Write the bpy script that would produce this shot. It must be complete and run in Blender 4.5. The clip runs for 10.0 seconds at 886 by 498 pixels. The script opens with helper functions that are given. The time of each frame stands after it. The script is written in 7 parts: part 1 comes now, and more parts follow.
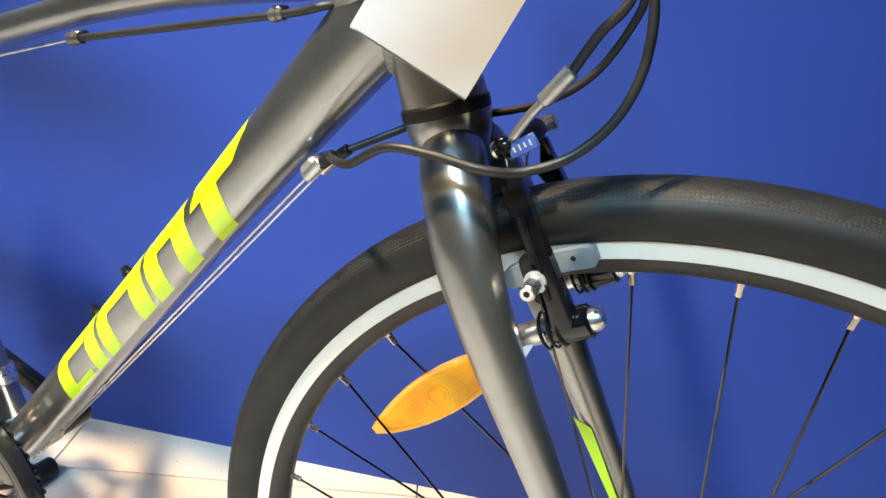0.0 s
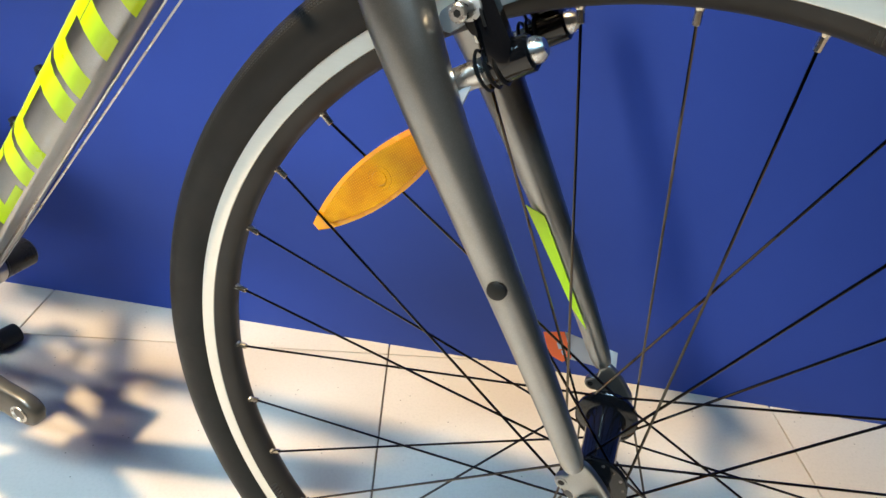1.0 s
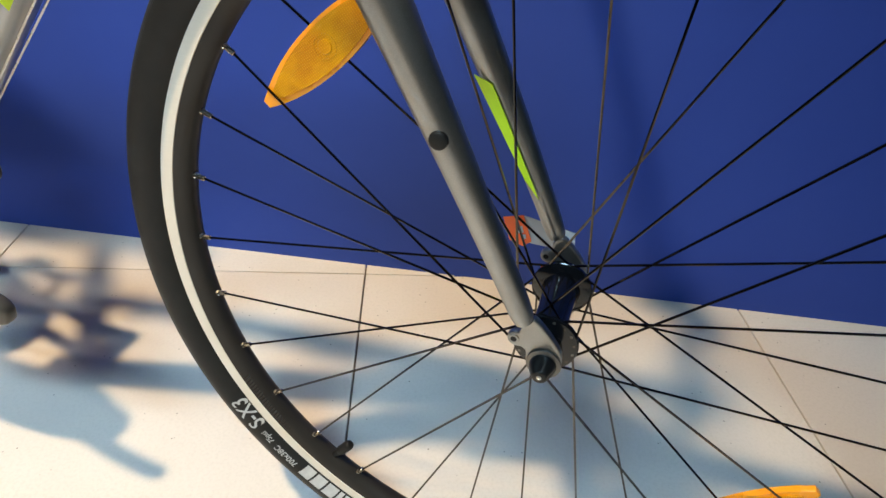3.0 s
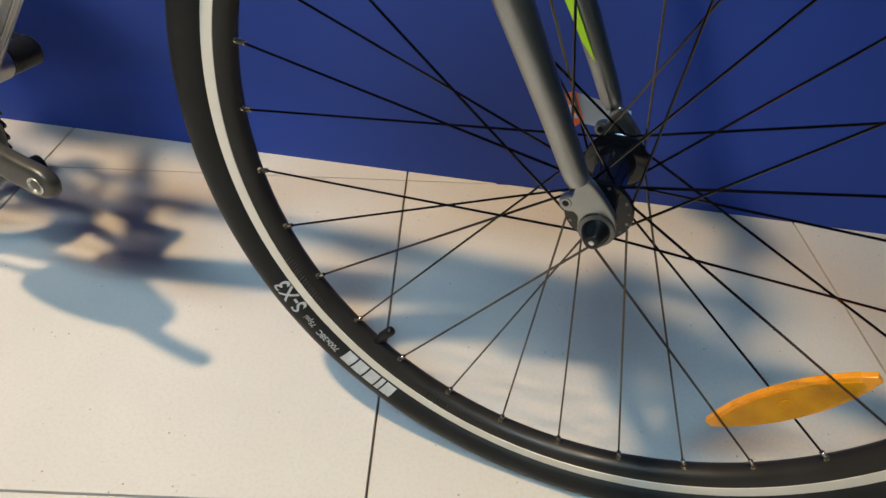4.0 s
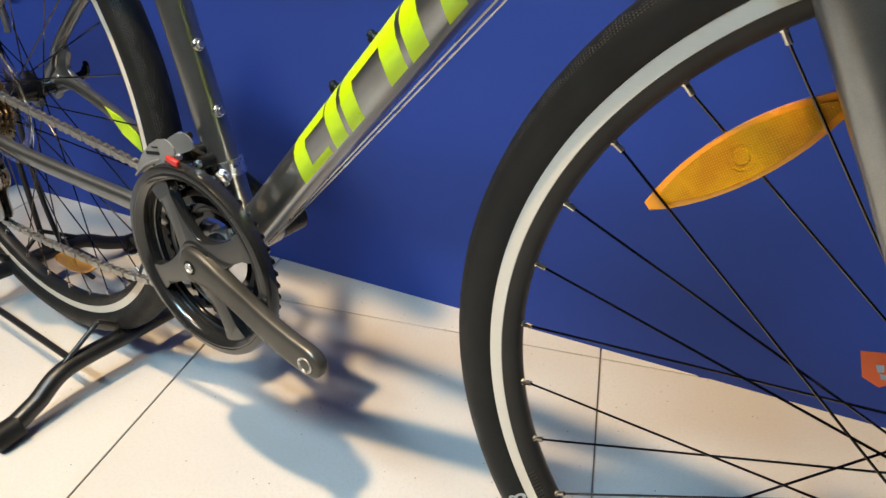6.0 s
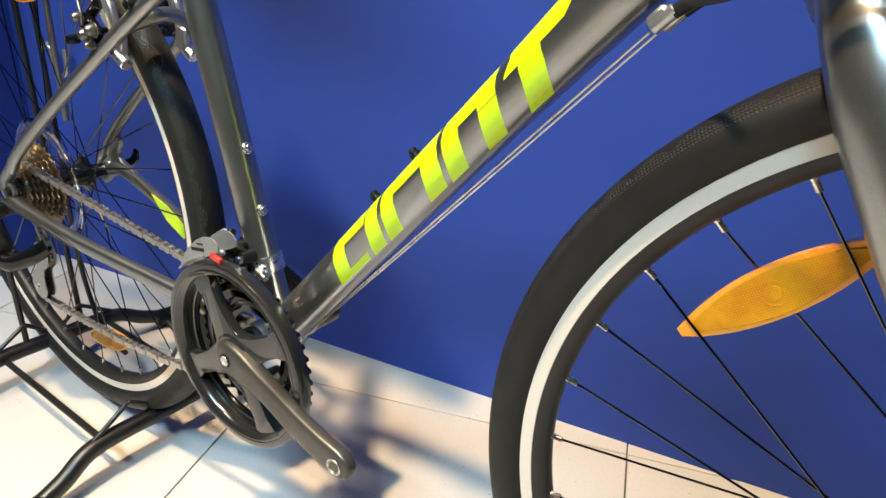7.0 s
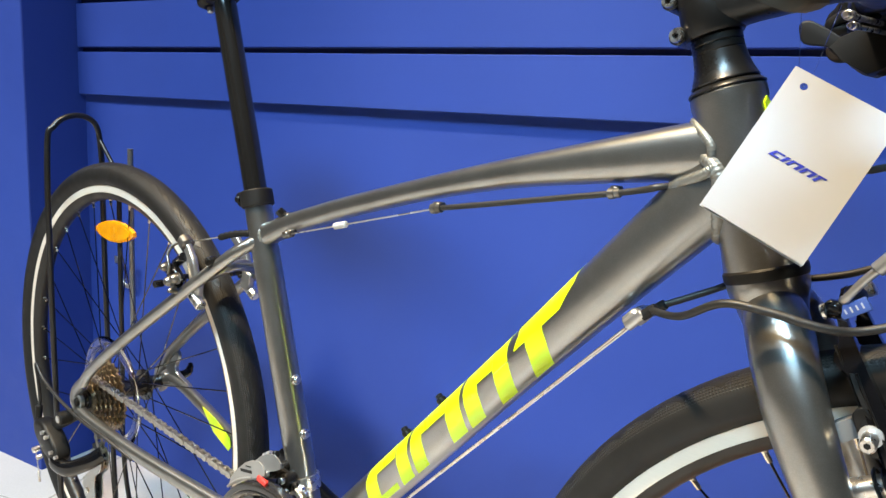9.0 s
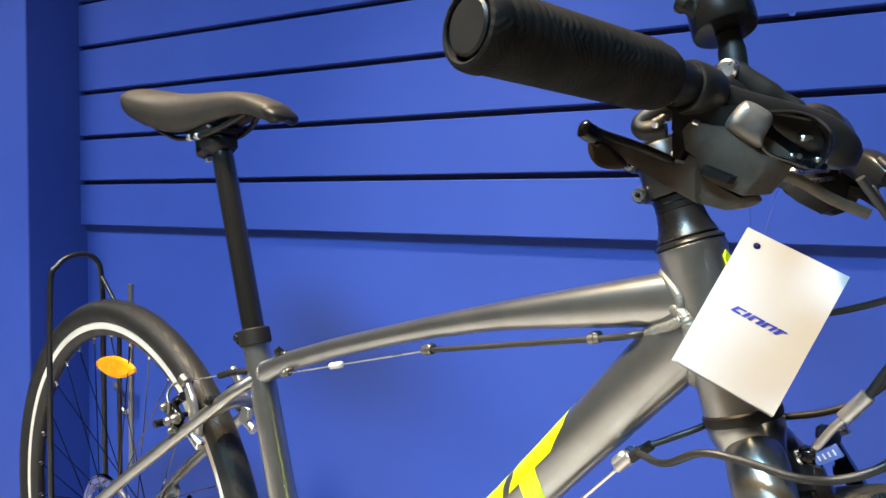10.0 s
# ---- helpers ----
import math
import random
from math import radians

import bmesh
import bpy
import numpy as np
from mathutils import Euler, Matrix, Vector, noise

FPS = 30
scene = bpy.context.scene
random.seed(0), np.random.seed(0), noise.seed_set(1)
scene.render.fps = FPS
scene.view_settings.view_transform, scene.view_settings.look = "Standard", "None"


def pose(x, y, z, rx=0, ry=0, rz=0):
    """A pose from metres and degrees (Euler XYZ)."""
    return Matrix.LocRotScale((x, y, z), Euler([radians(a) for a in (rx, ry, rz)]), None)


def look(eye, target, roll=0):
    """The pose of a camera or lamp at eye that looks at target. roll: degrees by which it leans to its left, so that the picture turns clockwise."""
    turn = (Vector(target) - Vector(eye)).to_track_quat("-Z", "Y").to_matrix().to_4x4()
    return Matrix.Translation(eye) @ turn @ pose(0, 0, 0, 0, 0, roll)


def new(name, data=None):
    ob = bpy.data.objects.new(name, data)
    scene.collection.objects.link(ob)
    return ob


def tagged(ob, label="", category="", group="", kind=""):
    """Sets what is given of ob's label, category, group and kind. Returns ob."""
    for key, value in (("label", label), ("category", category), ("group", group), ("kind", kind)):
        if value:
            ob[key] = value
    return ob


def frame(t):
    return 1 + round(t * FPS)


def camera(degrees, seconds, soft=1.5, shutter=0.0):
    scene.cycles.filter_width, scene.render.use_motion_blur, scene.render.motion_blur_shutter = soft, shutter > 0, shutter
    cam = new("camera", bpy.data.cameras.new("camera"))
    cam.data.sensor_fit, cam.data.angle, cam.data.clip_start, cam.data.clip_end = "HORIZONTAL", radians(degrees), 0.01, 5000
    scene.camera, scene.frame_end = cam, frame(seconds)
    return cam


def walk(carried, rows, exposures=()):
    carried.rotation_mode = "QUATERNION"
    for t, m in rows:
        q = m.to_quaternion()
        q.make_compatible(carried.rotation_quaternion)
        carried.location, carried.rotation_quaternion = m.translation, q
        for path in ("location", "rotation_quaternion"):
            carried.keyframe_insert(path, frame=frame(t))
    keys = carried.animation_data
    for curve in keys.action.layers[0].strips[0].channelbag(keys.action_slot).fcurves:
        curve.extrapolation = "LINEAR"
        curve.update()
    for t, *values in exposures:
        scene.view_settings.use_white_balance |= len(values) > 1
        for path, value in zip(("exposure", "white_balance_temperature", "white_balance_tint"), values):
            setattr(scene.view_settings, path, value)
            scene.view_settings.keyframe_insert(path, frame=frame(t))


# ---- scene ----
# ---------------------------------------------------------------- camera
cam = camera(66.3, 10.0)
ROWS = [
    (0.0, 0.1566, -0.8682, 0.7984, 67.52, -4.44, 11.44),
    (0.5, 0.1793, -0.8689, 0.7503, 64.47, -4.06, 11.80),
    (1.0, 0.1931, -0.8681, 0.7064, 60.06, -3.86, 9.82),
    (1.5, 0.2099, -0.8683, 0.6670, 55.42, -3.46, 8.12),
    (2.0, 0.2219, -0.8690, 0.6516, 54.92, -3.02, 7.93),
    (2.2, 0.2250, -0.8656, 0.6532, 54.54, -2.76, 8.05),
    (3.3, 0.2274, -0.9085, 0.6656, 56.52, -2.50, 8.01),
    (3.5, 0.2392, -0.9040, 0.6467, 55.46, -1.70, 9.70),
    (4.0, 0.2242, -0.9147, 0.6123, 50.77, -1.57, 11.16),
    (4.5, 0.2135, -0.9143, 0.6067, 50.81, -1.68, 12.11),
    (5.0, 0.1729, -0.8982, 0.6417, 56.22, -1.69, 16.48),
    (5.5, 0.1105, -0.8979, 0.6593, 58.88, -2.06, 20.39),
    (5.7, 0.0921, -0.8953, 0.6649, 59.28, -2.20, 21.56),
    (6.8, 0.0595, -0.8903, 0.6931, 63.56, -3.42, 25.45),
    (7.0, 0.0610, -0.8931, 0.7088, 65.29, -3.28, 25.56),
    (7.5, 0.0683, -0.9137, 0.7525, 71.52, -3.42, 26.34),
    (8.0, 0.0721, -0.9374, 0.7763, 75.31, -3.65, 26.89),
    (8.5, 0.0816, -0.9587, 0.7924, 77.86, -3.99, 27.09),
    (9.0, 0.0933, -0.9719, 0.8050, 79.87, -3.48, 27.63),
    (9.5, 0.0980, -0.9803, 0.8347, 84.04, -1.75, 28.22),
    (10.0, 0.1086, -0.9902, 0.8597, 87.25, -0.82, 27.08),
]
EXPOSURES = [(0.0, 0.70), (0.5, 0.60), (1.0, 0.30), (2.0, 0.02), (3.5, -0.16), (4.0, -0.52), (4.5, -0.53), (5.0, -0.47), (5.5, -0.30), (7.0, 0.20), (7.5, 0.55), (8.5, 0.66), (9.0, 0.70), (9.5, 0.82), (10.0, 0.95)]
walk(cam, [(t, pose(x, y, z, rx, ry, rz)) for t, x, y, z, rx, ry, rz in ROWS], EXPOSURES)

# ---------------------------------------------------------------- light
world = bpy.data.worlds.new("shop_air")
world.use_nodes = True
world.node_tree.nodes["Background"].inputs[0].default_value = (0.75, 0.85, 1.0, 1)
world.node_tree.nodes["Background"].inputs[1].default_value = 0.015
scene.world = world


def area_lamp(name, place, target, watts, colour, size, size_y=None):
    data = bpy.data.lights.new(name, "AREA")
    data.energy, data.color, data.size = watts, colour, size
    data.shape = "RECTANGLE" if size_y else "DISK"
    if size_y:
        data.size_y = size_y
    ob = new(name, data)
    ob.matrix_world = look(place, target)
    return ob


def spot_lamp(name, place, target, watts, colour, cone, blend, radius):
    data = bpy.data.lights.new(name, "SPOT")
    data.energy, data.color, data.spot_size, data.spot_blend, data.shadow_soft_size = watts, colour, radians(cone), blend, radius
    ob = new(name, data)
    ob.matrix_world = look(place, target)
    return ob


spot_lamp("warm_spot", (-0.68, -1.05, 2.85), (-0.16, -0.46, 0.2), 460, (1.0, 0.755, 0.45), 46, 0.9, 0.06)
area_lamp("cool_panel", (-0.35, -2.10, 2.88), (-0.20, -0.50, 0.10), 18, (0.48, 0.78, 1.0), 1.0, 0.45).data.spread = radians(74)
spot_lamp("warm_spot", (-0.25, -1.30, 2.88), (0.50, 0.0, 1.58), 150, (1.0, 0.82, 0.62), 35, 0.9, 0.07)
# added, unseen spots that brighten the aisle floor mirrored in the tubes
for x in (-1.3, 0.1, 1.5):
    spot_lamp("aisle_fill", (x, -2.00, 2.95), (x, -1.95, 0.0), 420, (1.0, 0.88, 0.72), 46, 0.8, 0.06)
# added, unseen fill lamp that lifts the pillar face
area_lamp("pillar_fill", (-2.0, -1.8, 2.92), (-1.9, -0.4, 0.4), 13, (1.0, 0.93, 0.84), 1.2, 0.10).data.spread = radians(64)

# ---------------------------------------------------------------- materials
class Nodes:
    """A small writer for node materials."""

    def __init__(self, name):
        self.mat = bpy.data.materials.new(name)
        self.mat.use_nodes = True
        self.tree = self.mat.node_tree
        self.bsdf = self.tree.nodes["Principled BSDF"]

    def add(self, kind, **values):
        node = self.tree.nodes.new(kind)
        for key, value in values.items():
            node.inputs[key].default_value = value
        return node

    def link(self, a, b):
        self.tree.links.new(a, b)

    def coords(self, scale=1.0, uv=False):
        tex = self.add("ShaderNodeTexCoord")
        mapping = self.add("ShaderNodeMapping")
        mapping.inputs["Scale"].default_value = (scale, scale, scale) if not isinstance(scale, tuple) else scale
        self.link(tex.outputs["UV" if uv else "Object"], mapping.inputs["Vector"])
        return mapping.outputs["Vector"]

    def noise(self, scale, detail=4.0, rough=0.55, vec=None):
        node = self.add("ShaderNodeTexNoise", Scale=scale, Detail=detail, Roughness=rough)
        self.link(vec if vec is not None else self.coords(), node.inputs["Vector"])
        return node.outputs["Fac"]

    def ramp(self, fac, a, b, lo=0.0, hi=1.0):
        node = self.add("ShaderNodeMapRange")
        for key, value in zip(("From Min", "From Max", "To Min", "To Max"), (lo, hi, a, b)):
            node.inputs[key].default_value = value
        self.link(fac, node.inputs["Value"])
        return node.outputs["Result"]

    def mix(self, fac, a, b):
        node = self.tree.nodes.new("ShaderNodeMix")
        node.data_type = "RGBA"
        for key, value in ((0, fac), (6, a), (7, b)):
            if isinstance(value, (int, float)):
                node.inputs[key].default_value = value
            elif isinstance(value, tuple):
                node.inputs[key].default_value = (*value, 1)
            else:
                self.link(value, node.inputs[key])
        return node.outputs[2]

    def bump(self, height, strength, distance=0.001, normal=None):
        node = self.add("ShaderNodeBump", Strength=strength, Distance=distance)
        self.link(height, node.inputs["Height"])
        if normal is not None:
            self.link(normal, node.inputs["Normal"])
        self.link(node.outputs["Normal"], self.bsdf.inputs["Normal"])
        return node.outputs["Normal"]

    def set(self, **values):
        for key, value in values.items():
            socket = self.bsdf.inputs[key.replace("_", " ")]
            if isinstance(value, tuple):
                socket.default_value = (*value, 1) if len(value) == 3 else value
            elif isinstance(value, (int, float)):
                socket.default_value = value
            else:
                self.link(value, socket)
        return self


def plain(name, colour, rough, metal=0.0, vary=0.25, grain=300.0, relief=0.1, coat=0.0, patch=18.0, gloss=0.5):
    """A material with wear at two scales: patches and fine grain."""
    n = Nodes(name)
    big, fine = n.noise(patch), n.noise(grain, 3.0)
    dark = tuple(c * (1 - vary) for c in colour)
    light = tuple(min(1.0, c * (1 + vary * 0.6)) for c in colour)
    n.set(Base_Color=n.mix(n.ramp(big, 0, 1, 0.3, 0.7), dark, light), Metallic=metal,
          Roughness=n.ramp(n.noise(patch * 2.3, 5.0), max(0.02, rough * 0.75), min(1, rough * 1.25), 0.3, 0.7))
    n.set(Coat_Weight=coat, Coat_Roughness=0.08, Specular_IOR_Level=gloss)
    if relief:
        n.bump(fine, relief, 0.0006)
    return n.mat


def wall_paint(name):
    n = Nodes(name)
    base = n.mix(n.ramp(n.noise(1.6, 5.0), 0, 1, 0.3, 0.7), (0.0240, 0.0515, 0.265), (0.0305, 0.0640, 0.310))
    scuffs = n.noise(9.0, 8.0, 0.75)
    base = n.mix(n.ramp(scuffs, 0, 0.35, 0.66, 0.8), base, (0.038, 0.075, 0.305))
    n.set(Base_Color=base, Roughness=n.ramp(n.noise(14.0, 6.0), 0.52, 0.66, 0.3, 0.7), Specular_IOR_Level=0.18)
    first = n.bump(n.noise(420.0, 2.0), 0.10, 0.0006)
    n.bump(n.noise(2.2, 3.0), 0.25, 0.01, first)
    return n.mat


def tile_glaze(name):
    n = Nodes(name)
    info = n.add("ShaderNodeObjectInfo")
    base = n.mix(n.ramp(n.noise(2.4, 6.0), 0, 1, 0.3, 0.7), (0.555, 0.505, 0.447), (0.640, 0.587, 0.525))
    base = n.mix(n.ramp(info.outputs["Random"], 0.0, 0.12), base, (0.60, 0.585, 0.56))
    base = n.mix(n.ramp(n.noise(240.0, 4.0, 0.6), 0, 0.5, 0.45, 0.75), base, (0.50, 0.455, 0.40))
    grime = n.noise(38.0, 8.0, 0.7)
    base = n.mix(n.ramp(grime, 0, 0.22, 0.58, 0.8), base, (0.42, 0.40, 0.37))
    dots = n.add("ShaderNodeTexVoronoi", Scale=95.0)
    n.link(n.coords(), dots.inputs["Vector"])
    spots = n.ramp(dots.outputs["Distance"], 1, 0, 0.06, 0.14)
    gate = n.ramp(n.noise(31.0, 2.0), 0, 1, 0.57, 0.62)
    both = n.add("ShaderNodeMath")
    both.operation = "MULTIPLY"
    n.link(spots, both.inputs[0])
    n.link(gate, both.inputs[1])
    base = n.mix(both.outputs[0], base, (0.20, 0.18, 0.15))
    n.set(Base_Color=base, Roughness=n.ramp(n.noise(11.0, 7.0, 0.7), 0.26, 0.48, 0.3, 0.75))
    n.bump(n.noise(160.0, 3.0), 0.06, 0.0006)
    return n.mat


def metal_paint(name, colour=(0.265, 0.268, 0.262), metal=0.92, rough=0.305, coat=0.5):
    """Charcoal paint with fine metal flakes under a clear coat."""
    n = Nodes(name)
    flakes = n.add("ShaderNodeTexVoronoi", Scale=2800.0)
    n.link(n.coords(), flakes.inputs["Vector"])
    tone = n.mix(n.ramp(n.noise(30.0), 0, 1, 0.3, 0.7), tuple(c * 0.9 for c in colour), tuple(c * 1.1 for c in colour))
    tone = n.mix(n.ramp(flakes.outputs["Color"], 0.0, 0.30, 0.5, 1.0), tone, tuple(min(1, c * 1.6) for c in colour))
    n.set(Base_Color=tone, Metallic=metal, Roughness=n.ramp(n.noise(22.0, 3.0), rough * 0.94, rough * 1.08, 0.3, 0.7),
          Coat_Weight=coat, Coat_Roughness=0.03, Coat_IOR=1.75)
    n.bump(n.noise(900.0, 2.0), 0.015, 0.0004)
    return n.mat


def brushed(name, colour=(0.78, 0.78, 0.77), rough=0.28, metal=1.0):
    n = Nodes(name)
    lines = n.noise(60.0, 4.0, 0.6, n.coords((1.0, 1.0, 14.0)))
    n.set(Base_Color=n.mix(n.ramp(lines, 0, 1, 0.3, 0.7), tuple(c * 0.95 for c in colour), colour), Metallic=metal,
          Roughness=n.ramp(n.noise(120.0), rough * 0.8, rough * 1.3, 0.3, 0.7))
    n.bump(lines, 0.02, 0.0002)
    return n.mat


def tyre_rubber(name):
    """Rubber: smooth side walls, a fine honeycomb on the shoulders and cut lines over the crown."""
    n = Nodes(name)
    uv = n.coords(1.0, uv=True)
    split = n.add("ShaderNodeSeparateXYZ")
    n.link(uv, split.inputs[0])
    cells = n.add("ShaderNodeTexVoronoi", Scale=1.0, Randomness=0.0)
    n.link(n.coords((900.0, 40.0, 1.0), uv=True), cells.inputs["Vector"])

    def calc(op, x, y):
        node = n.add("ShaderNodeMath")
        node.operation = op
        for k, value in enumerate((x, y)):
            if isinstance(value, (int, float)):
                node.inputs[k].default_value = value
            else:
                n.link(value, node.inputs[k])
        return node.outputs[0]

    off = calc("ABSOLUTE", calc("SUBTRACT", split.outputs["Y"], 0.5), 0.0)
    scallop = calc("ABSOLUTE", calc("SINE", calc("MULTIPLY", split.outputs["X"], 72 * math.pi), 0.0), 0.0)
    edge = calc("SUBTRACT", 0.152, calc("MULTIPLY", scallop, 0.072))
    gap = calc("SUBTRACT", off, edge)
    inside = n.ramp(gap, 0, 1, 0.006, 0.012)
    outer = n.ramp(off, 1, 0, 0.180, 0.210)
    groove = n.ramp(calc("ABSOLUTE", gap, 0.0), 0, 1, 0.0015, 0.0045)
    dash = n.ramp(calc("SINE", calc("MULTIPLY", split.outputs["X"], 1400.0), 0.0), 0.3, 1.0, -0.2, 0.2)
    line = calc("MULTIPLY", n.ramp(calc("ABSOLUTE", calc("SUBTRACT", off, 0.060), 0.0), 1, 0, 0.0012, 0.0032), dash)
    skew = calc("FRACT", calc("ADD", calc("MULTIPLY", split.outputs["X"], 72.0), calc("MULTIPLY", off, 9.0)), 0.0)
    band = calc("MULTIPLY", n.ramp(off, 0, 1, 0.028, 0.034), n.ramp(off, 1, 0, 0.100, 0.110))
    cut = calc("MULTIPLY", n.ramp(calc("ABSOLUTE", calc("SUBTRACT", skew, 0.5), 0.0), 1, 0, 0.02, 0.05), band)
    dots = calc("MULTIPLY", calc("MULTIPLY", n.ramp(cells.outputs["Distance"], 1, 0, 0.22, 0.42), inside), outer)
    relief = calc("SUBTRACT", calc("SUBTRACT", calc("ADD", groove, calc("MULTIPLY", dots, 0.7)), line), cut)
    dust = n.noise(26.0, 7.0, 0.7)
    tone = n.mix(n.ramp(dust, 0, 0.6, 0.45, 0.8), (0.0075, 0.0075, 0.0073), (0.016, 0.0157, 0.015))
    n.set(Base_Color=n.mix(calc("MULTIPLY", dots, 0.7), tone, (0.027, 0.0265, 0.025)),
          Roughness=n.ramp(n.noise(40.0, 5.0), 0.46, 0.62, 0.3, 0.7), Specular_IOR_Level=0.32)
    first = n.bump(relief, 0.9, 0.0008)
    n.bump(n.noise(350.0, 3.0), 0.12, 0.0004, first)
    return n.mat


def grip_rubber(name):
    """Soft rubber with fields of chevron ribs between plainer bands."""
    n = Nodes(name)
    split = n.add("ShaderNodeSeparateXYZ")
    n.link(n.coords(), split.inputs[0])

    def calc(op, x, y=0.0):
        node = n.add("ShaderNodeMath")
        node.operation = op
        for k, value in enumerate((x, y)):
            if isinstance(value, (int, float)):
                node.inputs[k].default_value = value
            else:
                n.link(value, node.inputs[k])
        return node.outputs[0]

    fold = calc("ABSOLUTE", calc("SUBTRACT", calc("FRACT", calc("MULTIPLY", calc("ADD", split.outputs["Z"], split.outputs["X"]), 55.0)), 0.5))
    ribs = calc("SINE", calc("ADD", calc("MULTIPLY", split.outputs["Y"], 2100.0), calc("MULTIPLY", fold, 26.0)))
    zones = n.ramp(calc("SINE", calc("ADD", calc("MULTIPLY", split.outputs["Y"], 190.0), calc("MULTIPLY", split.outputs["Z"], 90.0))), 0.15, 1.0, -0.4, 0.1)
    n.set(Base_Color=n.mix(n.ramp(n.noise(60.0, 6.0, 0.7), 0, 1, 0.4, 0.75), (0.004, 0.004, 0.004), (0.014, 0.0135, 0.013)), Roughness=0.86, Specular_IOR_Level=0.12)
    n.bump(calc("MULTIPLY", ribs, zones), 0.22, 0.0006)
    return n.mat


def amber_plastic(name):
    """Amber plastic moulded in a fine grid of prisms."""
    n = Nodes(name)
    grid = None
    for turn in (38, -52):
        wave = n.add("ShaderNodeTexWave", Scale=190.0)
        tex, mapping = n.add("ShaderNodeTexCoord"), n.add("ShaderNodeMapping")
        mapping.inputs["Rotation"].default_value = (0, radians(turn), 0)
        n.link(tex.outputs["Object"], mapping.inputs["Vector"])
        n.link(mapping.outputs["Vector"], wave.inputs["Vector"])
        if grid is None:
            grid = wave.outputs["Fac"]
        else:
            node = n.add("ShaderNodeMath")
            node.operation = "MULTIPLY"
            n.link(grid, node.inputs[0]), n.link(wave.outputs["Fac"], node.inputs[1])
            grid = node.outputs[0]
    base = n.mix(n.ramp(n.noise(50.0, 3.0), 0, 1, 0.35, 0.65), (0.50, 0.185, 0.0), (0.63, 0.275, 0.0))
    # paler grid crests: the sparkle of the prisms put into the base colour
    n.set(Base_Color=n.mix(n.ramp(grid, 0.0, 0.55, 0.55, 0.95), base, (0.95, 0.52, 0.010)), Roughness=0.30, Coat_Weight=0.12, Coat_Roughness=0.04, Specular_IOR_Level=0.25)
    n.bump(grid, 0.5, 0.0006)
    return n.mat


def clear_plastic(name):
    n = Nodes(name)
    n.set(Base_Color=(0.98, 0.98, 0.98), Roughness=0.03, Transmission_Weight=1.0, IOR=1.25)
    return n.mat


BLUE = wall_paint("blue_wall_paint")
SHOP_WALL = plain("pale_room_wall", (0.20, 0.185, 0.165), 0.7, vary=0.06, patch=3.0)
ROOM_WALL = plain("plain_room_wall", (0.10, 0.097, 0.092), 0.7, vary=0.06, patch=3.0)
TILE = tile_glaze("cream_floor_tile")
GROUT = plain("dark_grout", (0.16, 0.13, 0.10), 0.9)
PAINT = metal_paint("charcoal_frame_paint")
WELD = metal_paint("charcoal_weld", colour=(0.165, 0.167, 0.155), metal=0.6, rough=0.46, coat=0.5)
LIME = plain("lime_decal", (0.60, 0.84, 0.004), 0.33, vary=0.05, relief=0.02, coat=0.3)
RUBBER = tyre_rubber("tyre_rubber")
GREY_PRINT = plain("grey_print", (0.42, 0.42, 0.42), 0.5, vary=0.15, patch=120.0)
RIM_BLACK = plain("black_anodised_rim", (0.030, 0.027, 0.024), 0.42, metal=0.35, vary=0.2, relief=0.03, gloss=0.35)
TRACK = brushed("machined_brake_track", (0.73, 0.655, 0.55), 0.42, 0.1)
STEEL = plain("bright_steel", (0.74, 0.74, 0.73), 0.3, metal=1.0, vary=0.12, relief=0.03, patch=90)
SPOKE = plain("black_spoke", (0.105, 0.095, 0.080), 0.10, metal=1.0, vary=0.2, relief=0.0)
BRASS = plain("nipple_metal", (0.70, 0.64, 0.54), 0.28, metal=1.0, vary=0.2, relief=0.0)
GLOSS_BLACK = plain("gloss_black_alloy", (0.005, 0.005, 0.006), 0.13, metal=0.0, vary=0.2, relief=0.03, coat=0.2, gloss=0.4)
SATIN_BLACK = plain("satin_black_alloy", (0.011, 0.011, 0.011), 0.33, metal=0.3, vary=0.25, relief=0.05, gloss=0.36)
HEADSET_BLACK = plain("headset_black", (0.008, 0.008, 0.008), 0.30, metal=0.2, vary=0.2, relief=0.04)
SKEWER_BLACK = plain("skewer_black", (0.008, 0.008, 0.008), 0.36, vary=0.25, relief=0.06, gloss=0.35)
MATT_BLACK = plain("matt_black_plastic", (0.008, 0.008, 0.008), 0.48, vary=0.25, relief=0.12, gloss=0.24)
HOUSING = plain("black_cable_housing", (0.009, 0.009, 0.009), 0.5, vary=0.2, relief=0.05)
WIRE = plain("steel_cable", (0.62, 0.61, 0.58), 0.3, metal=1.0, vary=0.15, relief=0.15, grain=1500)
ALLOY = plain("grey_alloy", (0.46, 0.46, 0.45), 0.36, metal=0.9, vary=0.15, relief=0.08)
DARK_ALLOY = plain("dark_alloy", (0.17, 0.165, 0.155), 0.36, metal=0.85, vary=0.2, relief=0.06)
PAD_GREY = plain("grey_brake_pad", (0.17, 0.18, 0.19), 0.5, vary=0.15)
CHAIN = plain("chain_steel", (0.50, 0.475, 0.43), 0.36, metal=1.0, vary=0.3, relief=0.06, patch=160)
SPROCKET = plain("brown_sprocket_steel", (0.30, 0.225, 0.14), 0.30, metal=0.9, vary=0.4, relief=0.06, patch=160)
AMBER = amber_plastic("amber_reflector")
AMBER_EDGE = plain("amber_rim_plastic", (0.85, 0.31, 0.004), 0.25, vary=0.1, relief=0.0, coat=0.4)
CLEAR = clear_plastic("clear_plastic")
